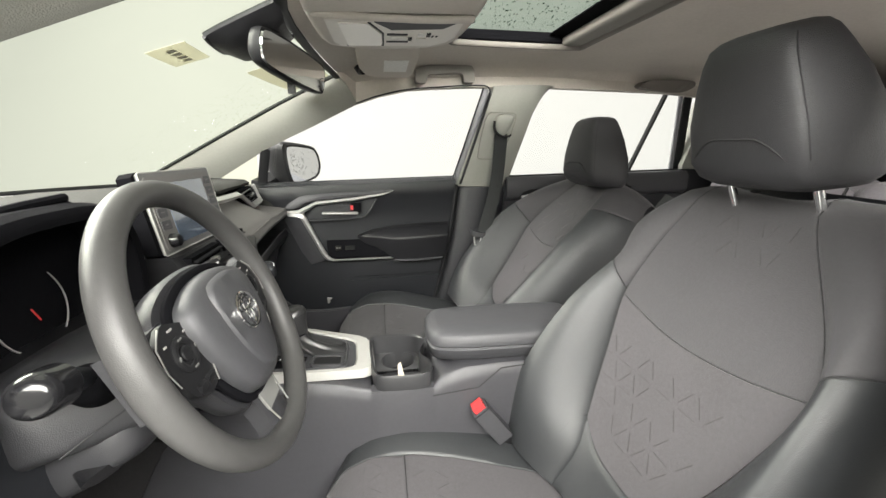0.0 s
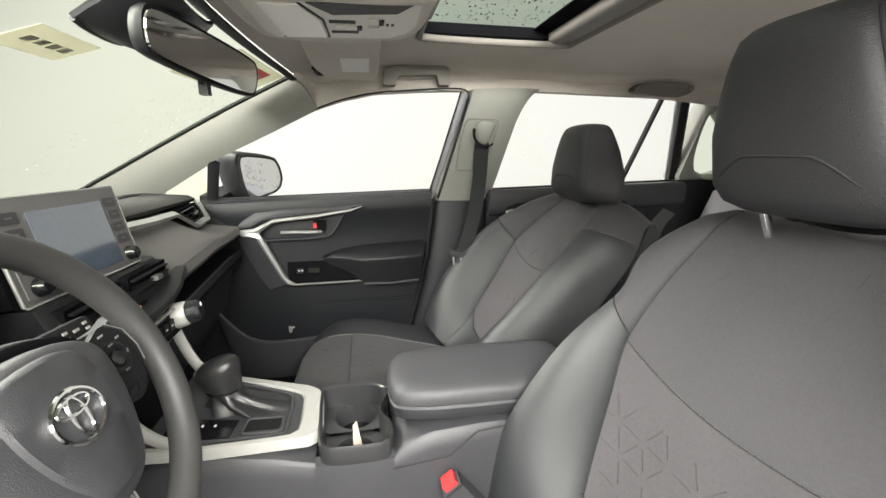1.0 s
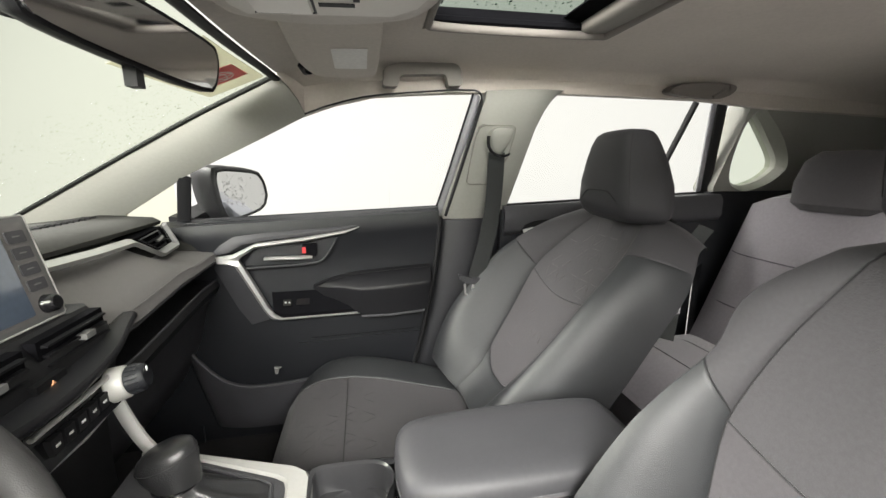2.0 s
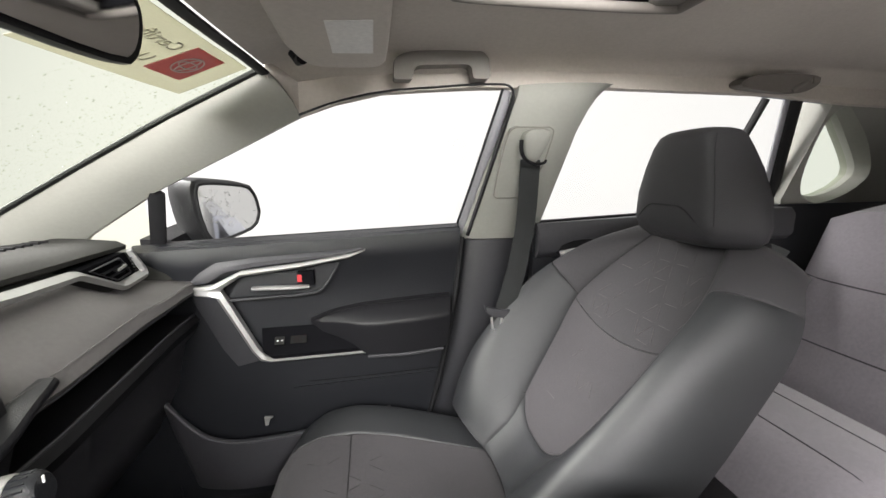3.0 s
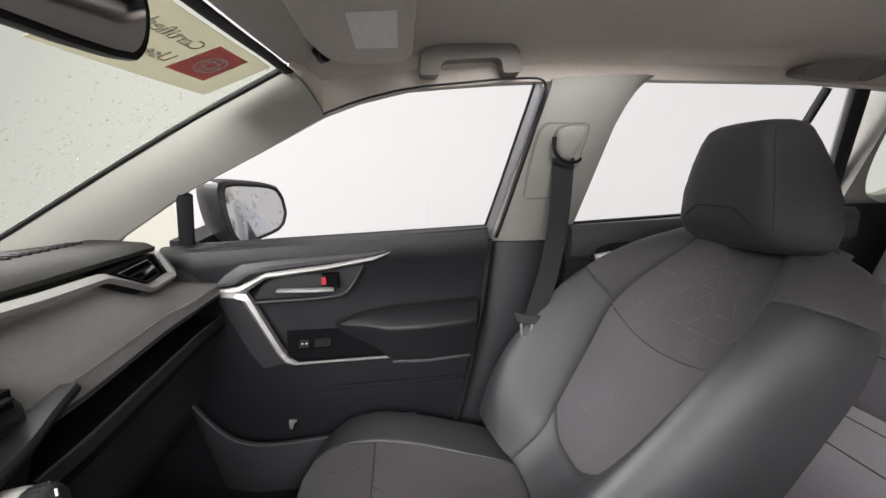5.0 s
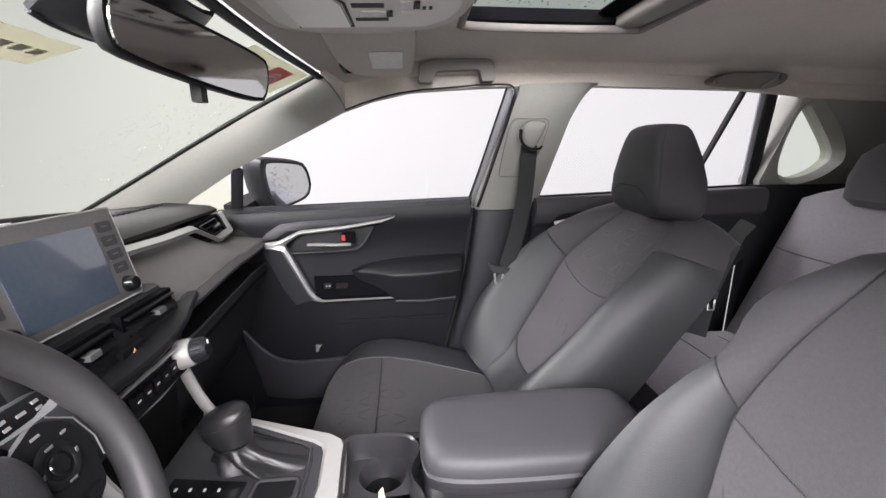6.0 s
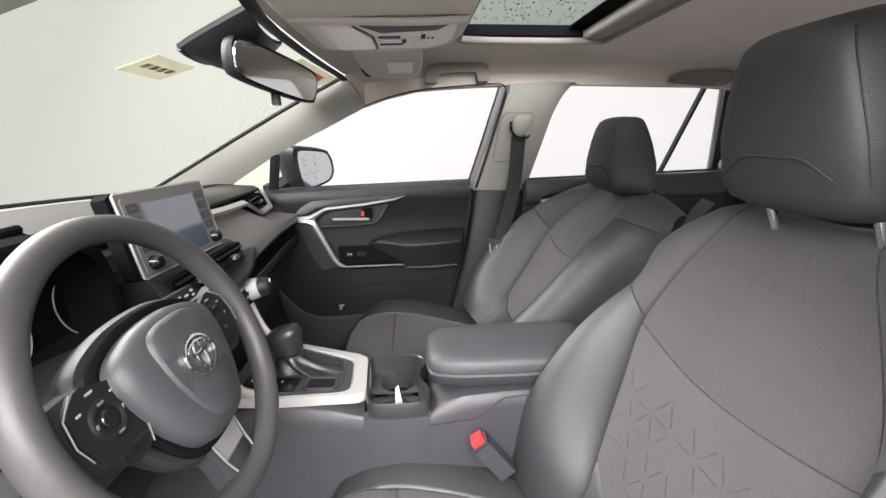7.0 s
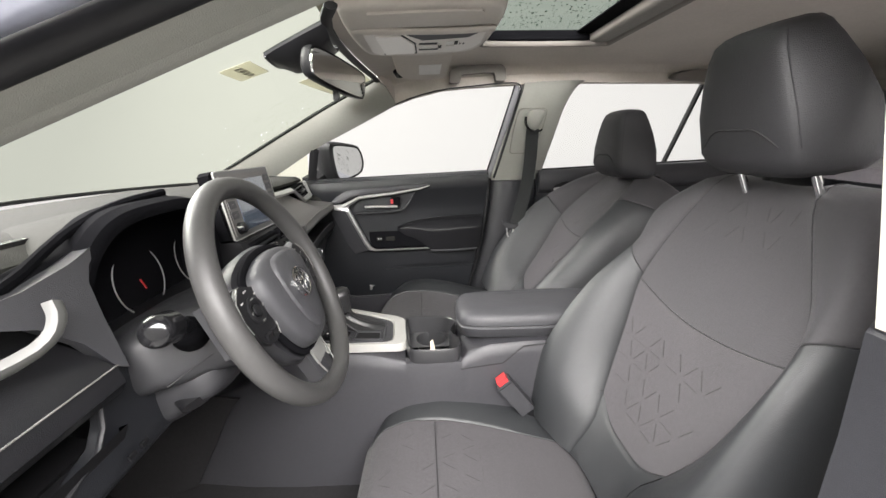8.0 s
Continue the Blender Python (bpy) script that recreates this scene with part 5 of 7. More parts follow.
def gear_lever():
    g = thing("gear_lever", "black leather gear knob on a folded boot", "gear lever", (-0.20, 0.02, 0.79))
    rings = []
    for z, cx, rx, ry, amp in ((0.778, -0.162, 0.088, 0.050, 0.0), (0.786, -0.164, 0.082, 0.047, 0.03), (0.793, -0.172, 0.066, 0.044, 0.16), (0.801, -0.182, 0.050, 0.038, 0.20), (0.811, -0.192, 0.038, 0.033, 0.16), (0.822, -0.200, 0.030, 0.028, 0.06), (0.834, -0.204, 0.029, 0.027, 0.0)):
        rings.append([(cx + rx * math.cos(t) * (1 + amp * math.sin(7 * t + 60 * z)), 0.022 + ry * math.sin(t) * (1 + amp * math.sin(7 * t + 60 * z)), z) for t in [2 * math.pi * k / 64 for k in range(64)]])
    part("boot", loft(rings), M["boot"], g, "folded black leather boot")
    rings = []
    for z, rx, ry, dx in ((0.824, 0.028, 0.026, 0.006), (0.836, 0.031, 0.028, 0.004), (0.848, 0.034, 0.029, 0.0), (0.860, 0.038, 0.031, -0.003), (0.872, 0.039, 0.031, -0.005), (0.882, 0.035, 0.028, -0.005), (0.888, 0.027, 0.022, -0.005), (0.891, 0.012, 0.010, -0.005)):
        rings.append([(-0.208 + dx + rx * math.cos(t), 0.022 + ry * math.sin(t), z + 0.30 * rx * math.cos(t) * min(1.0, (z - 0.82) / 0.03)) for t in [2 * math.pi * k / 28 for k in range(28)]])
    part("knob", loft(rings), M["boot"], g, "rounded black leather knob")
    part("collar", torus((-0.205, 0.022, 0.832), (0, 0, 1), 0.0290, 0.0022, None, 28, 6), M["gloss"], g, "thin black collar")
    part("knob_seam", sweep([(-0.213 + 0.0390 * math.cos(t), 0.022 + 0.0312 * math.sin(t), 0.870 + 0.0117 * math.cos(t)) for t in [2 * math.pi * k / 40 for k in range(40)]], 0.0008, None, 6, closed=True), M["seam"], g)
    return g


# ---- steering wheel ----
def steering_wheel():
    C = Vector((-0.193, -0.385, 1.044))
    a = radians(23.7)
    upv, lat, nv = Vector((-math.sin(a), 0, math.cos(a))), Vector((0, 1, 0)), Vector((math.cos(a), 0, math.sin(a)))
    w = thing("steering_wheel", "dark grey three-spoke steering wheel with airbag pad", "steering wheel", C)

    def at(u, v, d=0.0):
        return C + lat * u + upv * v + nv * d

    path = [at(0.1655 * math.cos(t), 0.1655 * math.sin(t)) for t in [2 * math.pi * k / 96 for k in range(96)]]
    part("rim", sweep(path, 0.0155, 0.0165, 18, up=nv, closed=True), M["wheel"], w, "grained grey urethane rim")
    half = [(0.022, 0.060), (0.052, 0.054), (0.080, 0.042), (0.088, 0.020), (0.081, -0.020), (0.065, -0.058), (0.046, -0.086), (0.022, -0.096)]
    pad = half + [(-u, v) for u, v in half[::-1]]

    def outline(k):
        return [(p.x * k, (p.y + 0.012) * k - 0.012) for p in smoothed([(u, v, 0) for u, v in pad], 2, True)]

    rings = []
    for k, d in ((1.05, -0.055), (1.04, -0.03), (1.0, -0.018), (0.988, -0.009), (0.95, -0.003), (0.85, 0.002), (0.6, 0.006), (0.3, 0.007), (0.05, 0.007)):
        rings.append([at(u, v, d + 0.018) for u, v in outline(k)])
    hub = part("airbag_pad", loft(rings), M["hub"], w, "smooth grey airbag pad")
    facet = [(0.030, 0.050), (0.048, 0.036), (0.050, 0.0), (0.040, -0.042), (0.020, -0.074), (0.0, -0.080)]
    facet = facet + [(-u, v) for u, v in facet[-2::-1]]
    rings = []
    for k, d in ((1.03, 0.018), (1.0, 0.0245), (0.94, 0.0275), (0.5, 0.0285), (0.05, 0.0285)):
        rings.append([at(p.x * k, p.y * k, d) for p in smoothed([(u, v, 0) for u, v in facet], 2, True)])
    part("badge_plate", loft(rings), M["hub"], hub, "raised middle of the pad")
    part("pad_gap", sweep([at(u, v, -0.006) for u, v in outline(1.05)], 0.006, 0.005, 8, up=nv, closed=True), M["matte"], w, "black gap round the pad")
    part("carrier", loft([[at(u, v, d) for u, v in outline(k)] for k, d in ((0.72, -0.088), (0.80, -0.080), (0.98, -0.050), (1.14, -0.04), (1.20, -0.022), (1.16, -0.014), (1.0, -0.012))]), M["column"], w, "dark wheel carrier behind the pad")
    for sg in (1, -1):
        sp = part("spoke", loft([[at(sg * u, v + h, d), at(sg * u, v + h * 0.5, d + 0.008), at(sg * u, v - h * 0.5, d + 0.008), at(sg * u, v - h, d), at(sg * u, v - h, d - 0.02), at(sg * u, v + h, d - 0.02)]
                                 for u, v, h, d in ((0.06, 0.002, 0.040, -0.012), (0.09, 0.002, 0.040, -0.012), (0.12, 0.004, 0.036, -0.012), (0.145, 0.008, 0.032, -0.012), (0.162, 0.012, 0.034, -0.008))]), M["column"], w, "side spoke with buttons")
        pod = [(0.074, 0.030), (0.112, 0.044), (0.132, 0.030), (0.138, 0.004), (0.128, -0.032), (0.106, -0.044), (0.084, -0.040), (0.076, -0.012)]
        sw = part("switch_pad", prism([at(sg * p.x, p.y, -0.004) for p in crisp([(u, v, 0) for u, v in pod], 0.004)], nv * 0.007, 0.002), M["black"], sp, "black switch pad")
        part("pad_edge", sweep([at(sg * u, v, 0.004) for u, v in ((0.0755, 0.026), (0.073, 0.006), (0.0765, -0.020), (0.084, -0.040))], 0.0008, None, 6, up=nv), M["spoke"], sw, "thin silver edge")
        part("pad_edge", sweep([at(sg * u, v, 0.004) for u, v in ((0.120, 0.042), (0.137, 0.028), (0.142, 0.004), (0.138, -0.014))], 0.0007, None, 6, up=nv), M["spoke"], sw, "thin silver edge")
        ring = part("ring_button", torus(at(sg * 0.105, 0.006, 0.0035), nv, 0.0155, 0.004, 0.003, 28, 8), M["black"], sw, "round rocker ring")
        for q in range(4):
            part("mark", box(at(sg * 0.105 + 0.0155 * math.cos(1.571 * q), 0.006 + 0.0155 * math.sin(1.571 * q), 0.0064), (0.001, 0.007 if q % 2 else 0.002, 0.002 if q % 2 else 0.006), 0), M["satin"], ring, smooth=False)
        part("button", disc(at(sg * 0.105, 0.006, 0.002), nv, 0.0085, 0.0045, 20, 0.001), M["gloss"], ring)
        for u, v, q in ((0.105, 0.034, 0.008), (0.086, 0.024, 0.005), (0.124, 0.024, 0.005)):
            part("mark", box(at(sg * u, v, 0.0034), (0.0008, q, 0.0022), 0), M["stitch"], sw, smooth=False)
        for u in (0.094, 0.112):
            part("lower_button", box(at(sg * u, -0.030, 0.003), (0.006, 0.015, 0.009), 0.002), M["black"], sw)
    # the lower spoke with its silver inlay
    part("spoke", loft([[at(-h, v, d), at(-h * 0.6, v, d + 0.008), at(h * 0.6, v, d + 0.008), at(h, v, d), at(h * 0.9, v, d - 0.022), at(-h * 0.9, v, d - 0.022)]
                        for v, h, d in ((-0.070, 0.034, -0.014), (-0.100, 0.030, -0.012), (-0.130, 0.027, -0.010), (-0.158, 0.030, -0.008))]), M["column"], w, "lower spoke")
    part("spoke_inlay", prism([at(u, v, -0.006) for u, v in ((-0.026, -0.098), (0.026, -0.098), (0.022, -0.128), (-0.022, -0.128))], nv * 0.004, 0.002), M["satin"], w, "dull silver spoke inlay")
    for sg in (1, -1):
        part("spoke_edge", sweep([at(sg * 0.028, -0.100, -0.002), at(sg * 0.025, -0.130, -0.001), at(sg * 0.022, -0.146, 0.001)], 0.0012, None, 6, up=nv), M["satin"], w, "thin grey edge")
    em = part("emblem", sweep([at(0.026 * math.cos(t), -0.003 + 0.022 * math.sin(t), 0.030) for t in [2 * math.pi * k / 40 for k in range(40)]], 0.0024, None, 8, up=nv, closed=True), M["chrome"], w, "chrome oval badge")
    for rx, ry, v in ((0.0075, 0.0175, -0.004), (0.017, 0.007, 0.006)):
        part("emblem_ring", sweep([at(rx * math.cos(t), v + ry * math.sin(t), 0.030) for t in [2 * math.pi * k / 32 for k in range(32)]], 0.0021, None, 8, up=nv, closed=True), M["chrome"], em)
    # column shroud and stalks
    col = thing("steering_column", "black steering column shroud with two stalks", "steering column", C - nv * 0.15)
    part("shroud", loft([[at(0.066 * k * math.copysign(abs(math.cos(t)) ** 0.5, math.cos(t)), -0.016 + 0.058 * k2 * math.copysign(abs(math.sin(t)) ** 0.5, math.sin(t)) - dv, d) for t in [2 * math.pi * j / 36 for j in range(36)]]
                         for k, k2, d, dv in ((0.80, 0.76, -0.086, 0), (0.96, 0.88, -0.090, 0), (1.04, 0.94, -0.098, 0.0), (1.28, 0.92, -0.120, -0.008), (1.72, 0.90, -0.142, -0.016), (1.84, 0.88, -0.156, -0.020), (1.84, 0.86, -0.20, -0.022), (1.84, 0.84, -0.26, -0.024))]), M["column"], col, "grained dark grey column shroud")
    part("lower_shroud", loft([[at(0.088 * k * math.copysign(abs(math.cos(t)) ** 0.6, math.cos(t)), -0.058 - dv + 0.037 * k2 * math.copysign(abs(math.sin(t)) ** 0.6, math.sin(t)), d) for t in [2 * math.pi * j / 36 for j in range(36)]]
                               for k, k2, d, dv in ((0.62, 0.6, -0.108, -0.006), (0.80, 0.82, -0.114, -0.004), (0.95, 0.95, -0.130, 0), (1.0, 1.0, -0.150, 0), (1.06, 1.06, -0.19, 0.004), (1.06, 1.06, -0.26, 0.008))]), M["column"], col, "lower half of the shroud")
    part("shroud_seam", sweep([at(0.072, -0.03, -0.10), at(0.088, -0.032, -0.122), at(0.117, -0.034, -0.146)], 0.001, None, 5, up=upv), M["seam"], col)
    part("shroud_seam", sweep([at(-0.072, -0.03, -0.10), at(-0.088, -0.032, -0.122), at(-0.117, -0.034, -0.146)], 0.001, None, 5, up=upv), M["seam"], col)
    for sg in (1, -1):
        part("stalk_boot", sweep([at(sg * (0.070 + 0.045 * f), 0.006 + (0.018 if sg < 0 else 0.028) * f, -0.112 + 0.030 * f) for f in (0, 0.35, 0.7, 0.9, 1.0)], 0.024, 0.022, 24, up=upv, taper=lambda f: 1.0 - 0.25 * f if f < 0.95 else 0.55), M["matte"], col, "matte rubber stalk collar")
        st = part("stalk", sweep(smoothed([at(sg * 0.08, 0.012, -0.105), at(sg * 0.115, 0.030 if sg < 0 else 0.040, -0.080), at(sg * 0.162, 0.042 if sg < 0 else 0.046, -0.064)], 1), 0.013, 0.011, 14, up=upv, taper=lambda f: 0.75 + 0.35 * f), M["soft"], col, "black stalk")
        if sg < 0:
            part("stalk_tip", sweep([at(sg * (0.155 + 0.038 * f), 0.041 + 0.007 * f, -0.063 + 0.006 * f) for f in (0, 0.1, 0.3, 0.5, 0.65, 0.8, 0.9, 0.97, 1.0)], 0.0195, 0.019, 20, up=upv, taper=lambda f: (0.8 + 2 * f if f < 0.1 else math.sqrt(max(0.02, 1 - max(0.0, (f - 0.45) / 0.56) ** 2)))), M["gloss"], st, "shiny black stalk end")
        else:
            part("stalk_tip", sweep([at(0.098 + 0.084 * f, 0.048 - 0.004 * f, -0.068 + 0.006 * f) for f in (0, 0.03, 0.1, 0.3, 0.6, 0.85, 0.95, 1.0)], 0.015, 0.012, 20, up=upv, square=True, taper=lambda f: 0.85 if f < 0.02 else 1.0 if f < 0.9 else 0.93 if f < 0.97 else 0.7), M["black"], st, "ribbed matte stalk end")
        for k in range(5):
            if sg > 0:
                for dv in (-0.006, 0.001) if k in (0, 2, 4) else (-0.002,):
                    part("mark", box(at(0.108 + 0.015 * k, 0.0475 + dv, -0.0505 + 0.0008 * k), (0.0012, 0.0085 if k % 2 else 0.006, 0.0030), 0, m=Euler((0, -a, 0)).to_matrix().to_4x4()), M["stitch"], st, "pale stalk marking", smooth=False)
    return w


dashboard()
screen_unit()
centre_stack()
console()
gear_lever()
steering_wheel()


# ---- doors ----
def front_door():
    d = thing("front_passenger_door", "black front door with silver trim, armrest and pocket", "car door", (-0.05, 0.68, 0.5))
    Y = 0.658
    outline = [(-0.47, 1.085), (-0.40, 1.112), (-0.05, 1.121), (0.290, 1.136), (0.276, 0.98), (0.262, 0.90), (0.236, 0.757), (0.20, 0.63), (0.16, 0.50), (-0.48, 0.50), (-0.52, 0.80)]
    part("panel", prism([(x, Y + 0.012, z) for x, z in outline], (0, 0.05, 0), 0.004), M["soft"], d, "black grained door panel")
    part("outer_skin", prism([(x, 0.80, z - 0.02) for x, z in outline], (0, 0.06, 0), 0.01), M["paint"], d, "silver painted door skin")
    # soft upper pad with a rounded top
    rows = []
    for x in [-0.47 + 0.76 * k / 16 for k in range(17)]:
        zt = 1.112 + 0.024 * (x + 0.40) / 0.69
        row = [(x, gy(zt) + 0.006, zt + 0.002), (x, gy(zt) - 0.010, zt + 0.004), (x, Y - 0.004, zt - 0.008), (x, Y - 0.012, zt - 0.03)]
        for k in range(1, 11):
            f = k / 10
            row.append((x, Y - 0.012 + 0.0225 * math.sin(math.pi / 2 * min(1.0, 2.2 * f)), zt - 0.03 + (0.80 - zt + 0.03) * f))
        # the rear edge slants with the door's outline
        edge = [(0.757, 0.236), (0.90, 0.262), (0.98, 0.276), (1.136, 0.290)]
        row = [(0.1 + (px - 0.1) * (lerp(edge, pz) - 0.1) / 0.19 if px > 0.1 else px, py, pz) for px, py, pz in row]
        rows.append(row)
    part("upper_pad", thick(rows, (0, 0.02, -0.002)), M["soft"], d, "soft black upper door pad")
    part("belt_seal", sweep([side(-0.40, 1.114, -0.002), side(0.288, 1.137, -0.002)], 0.006, 0.005, 8), M["rubber"], d, "black window seal")
    # brown-grey band above the silver trim
    band = [(-0.335, 1.036), (-0.318, 1.052), (-0.282, 1.074), (-0.20, 1.082), (0.0, 1.092), (0.045, 1.096)]
    band_l = [(-0.330, 1.026), (-0.300, 1.030), (-0.262, 1.052), (-0.20, 1.062), (0.0, 1.080), (0.045, 1.092)]
    part("trim_band", thick([[(x, Y - 0.011, z) for x, z in band], [(x, Y - 0.018, z) for x, z in [((a[0] + b[0]) / 2, (a[1] + b[1]) / 2) for a, b in zip(band, band_l)]], [(x, Y - 0.016, z) for x, z in band_l]], (0, 0.02, 0)), M["hub"], d, "brown-grey padded trim band")
    # silver trim: a tapering arm, a broad corner and a lower arm
    so = [(0.056, 1.092), (0.018, 1.082), (-0.089, 1.067), (-0.228, 1.054), (-0.290, 1.024), (-0.331, 1.021), (-0.327, 1.003), (-0.284, 0.996), (-0.217, 0.857), (-0.201, 0.835), (-0.178, 0.829), (0.045, 0.832)]
    si = [(0.050, 1.086), (0.014, 1.074), (-0.089, 1.056), (-0.226, 1.042), (-0.268, 1.016), (-0.272, 1.010), (-0.270, 1.004), (-0.264, 0.994), (-0.206, 0.868), (-0.192, 0.848), (-0.176, 0.840), (0.045, 0.842)]
    yy = [Y - 0.012] + [Y - 0.024] * 11
    mid = [((a[0] + b[0]) / 2, (a[1] + b[1]) / 2) for a, b in zip(so, si)]
    part("silver_trim", thick([[(x, y, z) for (x, z), y in zip(so, yy)], [(x, y - 0.007, z) for (x, z), y in zip(mid, yy)], [(x, y, z) for (x, z), y in zip(si, yy)]], (0, 0.018, 0)), M["silver"], d, "satin silver bent trim")
    part("fascia", thick([[(-0.331, Y - 0.022, 1.004), (-0.284, Y - 0.022, 0.995), (-0.217, Y - 0.020, 0.857), (-0.201, Y - 0.020, 0.835)], [(-0.345, Y + 0.004, 0.985), (-0.322, Y + 0.006, 0.93), (-0.292, Y + 0.006, 0.86), (-0.262, Y + 0.006, 0.812)]], (0, 0.012, 0)), M["hub"], d, "grey slanted side of the trim")
    # recess with the handle
    rec = [(-0.262, 0.990), (-0.235, 1.035), (-0.19, 1.046), (-0.02, 1.064), (-0.012, 1.056), (-0.045, 1.005), (-0.072, 0.992)]
    part("handle_cup", prism([(x, Y - 0.004, z) for x, z in rec], (0, 0.012, 0), 0.003), M["soft"], d, "dark handle recess")
    part("handle_frame", sweep(smoothed([(x, Y - 0.012, z) for x, z in ((-0.268, 0.984), (-0.072, 0.988), (-0.043, 1.004), (-0.008, 1.062))], 1), 0.003, 0.004, 6, up=(0, 1, 0)), M["hub"], d, "slim recess edge")
    h = part("handle", sweep(smoothed([(-0.205, Y - 0.014, 1.010), (-0.16, Y - 0.028, 1.013), (-0.12, Y - 0.030, 1.012), (-0.08, Y - 0.018, 1.010)], 2), 0.009, 0.0055, 10, up=(0, 0, 1)), M["silver"], d, "bright inner door handle")
    part("handle_back", box((-0.12, Y - 0.006, 1.030), (0.075, 0.006, 0.028), 0.003), M["soft"], d)
    lk = part("lock_knob", box((-0.085, Y - 0.014, 1.030), (0.036, 0.016, 0.034), 0.003), M["matte"], d, "black door lock lever")
    part("red_mark", box((-0.099, Y - 0.0225, 1.031), (0.010, 0.002, 0.017), 0.0005), M["red"], lk, "red unlocked mark")
    # arm rest
    sec = []
    for x, zt, zb, pr in ((-0.084, 0.918, 0.910, -0.008), (-0.055, 0.930, 0.892, 0.016), (-0.02, 0.940, 0.880, 0.030), (0.015, 0.946, 0.862, 0.040), (0.040, 0.950, 0.840, 0.047), (0.058, 0.952, 0.834, 0.050), (0.10, 0.955, 0.833, 0.052), (0.16, 0.958, 0.834, 0.052), (0.22, 0.962, 0.836, 0.048), (0.246, 0.963, 0.838, 0.040)):
        h = zt - zb
        ring = [(Y + 0.012, zt + 0.004), (Y - 0.004 - pr * 0.05, zt), (Y - pr * 0.50, zt - 0.12 * h), (Y - pr * 0.94, zt - 0.27 * h), (Y - pr, zt - 0.32 * h), (Y - pr * 0.98, zt - 0.38 * h), (Y - pr * 0.90, zt - 0.60 * h), (Y - pr * 0.80, zb + 0.14 * h), (Y - pr * 0.74, zb), (Y + 0.012, zb)]
        sec.append([(x + (0.014 * (pz - zb) / h if x > 0.2 else 0), py, pz) for py, pz in ring])
    part("armrest", loft(sec), M["armpad"], d, "padded dark armrest")
    part("armrest_seam", sweep([(p[1][0], p[1][1] - 0.001, p[1][2] + 0.001) for p in sec[1:]], 0.0022, 0.0018, 6), M["black"], d, "dark joint above the armrest")
    part("armrest_base", sweep([(0.050, Y - 0.040, 0.830), (0.14, Y - 0.042, 0.829), (0.238, Y - 0.034, 0.833)], 0.004, 0.004, 8), M["hub"], d, "thin edge under the armrest")
    tray = [(-0.20, Y + 0.008, 0.905), (-0.055, Y + 0.008, 0.905), (0.05, Y - 0.030, 0.852), (-0.17, Y - 0.030, 0.848), (-0.196, Y - 0.018, 0.86)]
    part("switch_tray", prism(tray, (0, 0.006, -0.016), 0.003), M["matte"], d, "black switch tray")
    for x0, x1, y_, z_ in ((-0.168, -0.146, Y - 0.012, 0.8755), (-0.132, -0.095, Y - 0.010, 0.8750)):
        sw = part("window_switch", box(((x0 + x1) / 2, y_, z_), (x1 - x0, 0.020, 0.008), 0.002, m=Euler((radians(46), 0, 0)).to_matrix().to_4x4()), M["gloss"], d, "window switch")
        if x0 < -0.15:
            for k in (-0.004, 0.006):
                part("mark", box(((x0 + x1) / 2 + k, y_ - 0.004, z_ + 0.0035), (0.004, 0.004, 0.002), 0), M["white"], sw, smooth=False)
    # lower panel and pocket
    part("lower_line", sweep([(-0.10, Y + 0.006, 0.756), (0.08, Y + 0.006, 0.758), (0.235, Y + 0.004, 0.764)], 0.0014, 0.0014, 6), M["black"], d)
    part("lower_panel", prism([(-0.14, Y + 0.006, 0.742), (0.228, Y + 0.006, 0.752), (0.20, Y + 0.006, 0.64), (0.16, Y + 0.006, 0.52), (-0.10, Y + 0.006, 0.52)], (0, 0.02, 0), 0.006), M["soft"], d, "charcoal carpeted lower panel")
    pk = [(-0.43, Y - 0.02, 0.765), (-0.412, Y - 0.035, 0.746), (-0.345, Y - 0.05, 0.675), (-0.30, Y - 0.055, 0.655), (-0.25, Y - 0.055, 0.646), (-0.106, Y - 0.05, 0.652), (0.02, Y - 0.035, 0.665), (0.10, Y - 0.01, 0.672)]
    pts = smoothed(pk, 2)
    part("pocket", thick([[p for p in pts], [p + Vector((0.01, 0.006, -0.08)) for p in pts], [Vector((p.x * 0.9, p.y + 0.03, 0.50)) for p in pts]], (0, 0.012, 0)), M["console"], d, "moulded map pocket")
    part("pocket_rim", sweep(pts, 0.005, 0.004, 8), M["hub"], d, "rounded pocket rim")
    part("door_clip", prism([(-0.210, Y - 0.012, 0.680), (-0.190, Y - 0.012, 0.678), (-0.198, Y - 0.014, 0.673), (-0.201, Y - 0.016, 0.660), (-0.208, Y - 0.016, 0.660)], (0, 0.008, 0), 0.0015), M["satin"], d, "small pale clip in the pocket")
    # corner of the dash side
    part("front_sail", prism([(-0.53, 0.70, 1.06), (-0.52, 0.70, 1.094), (-0.42, 0.70, 1.096), (-0.36, 0.69, 1.096), (-0.36, 0.69, 1.03), (-0.40, 0.675, 1.0)], (0, 0.03, 0), 0.006), M["hub"], d, "grey corner panel under the small window")
    return d


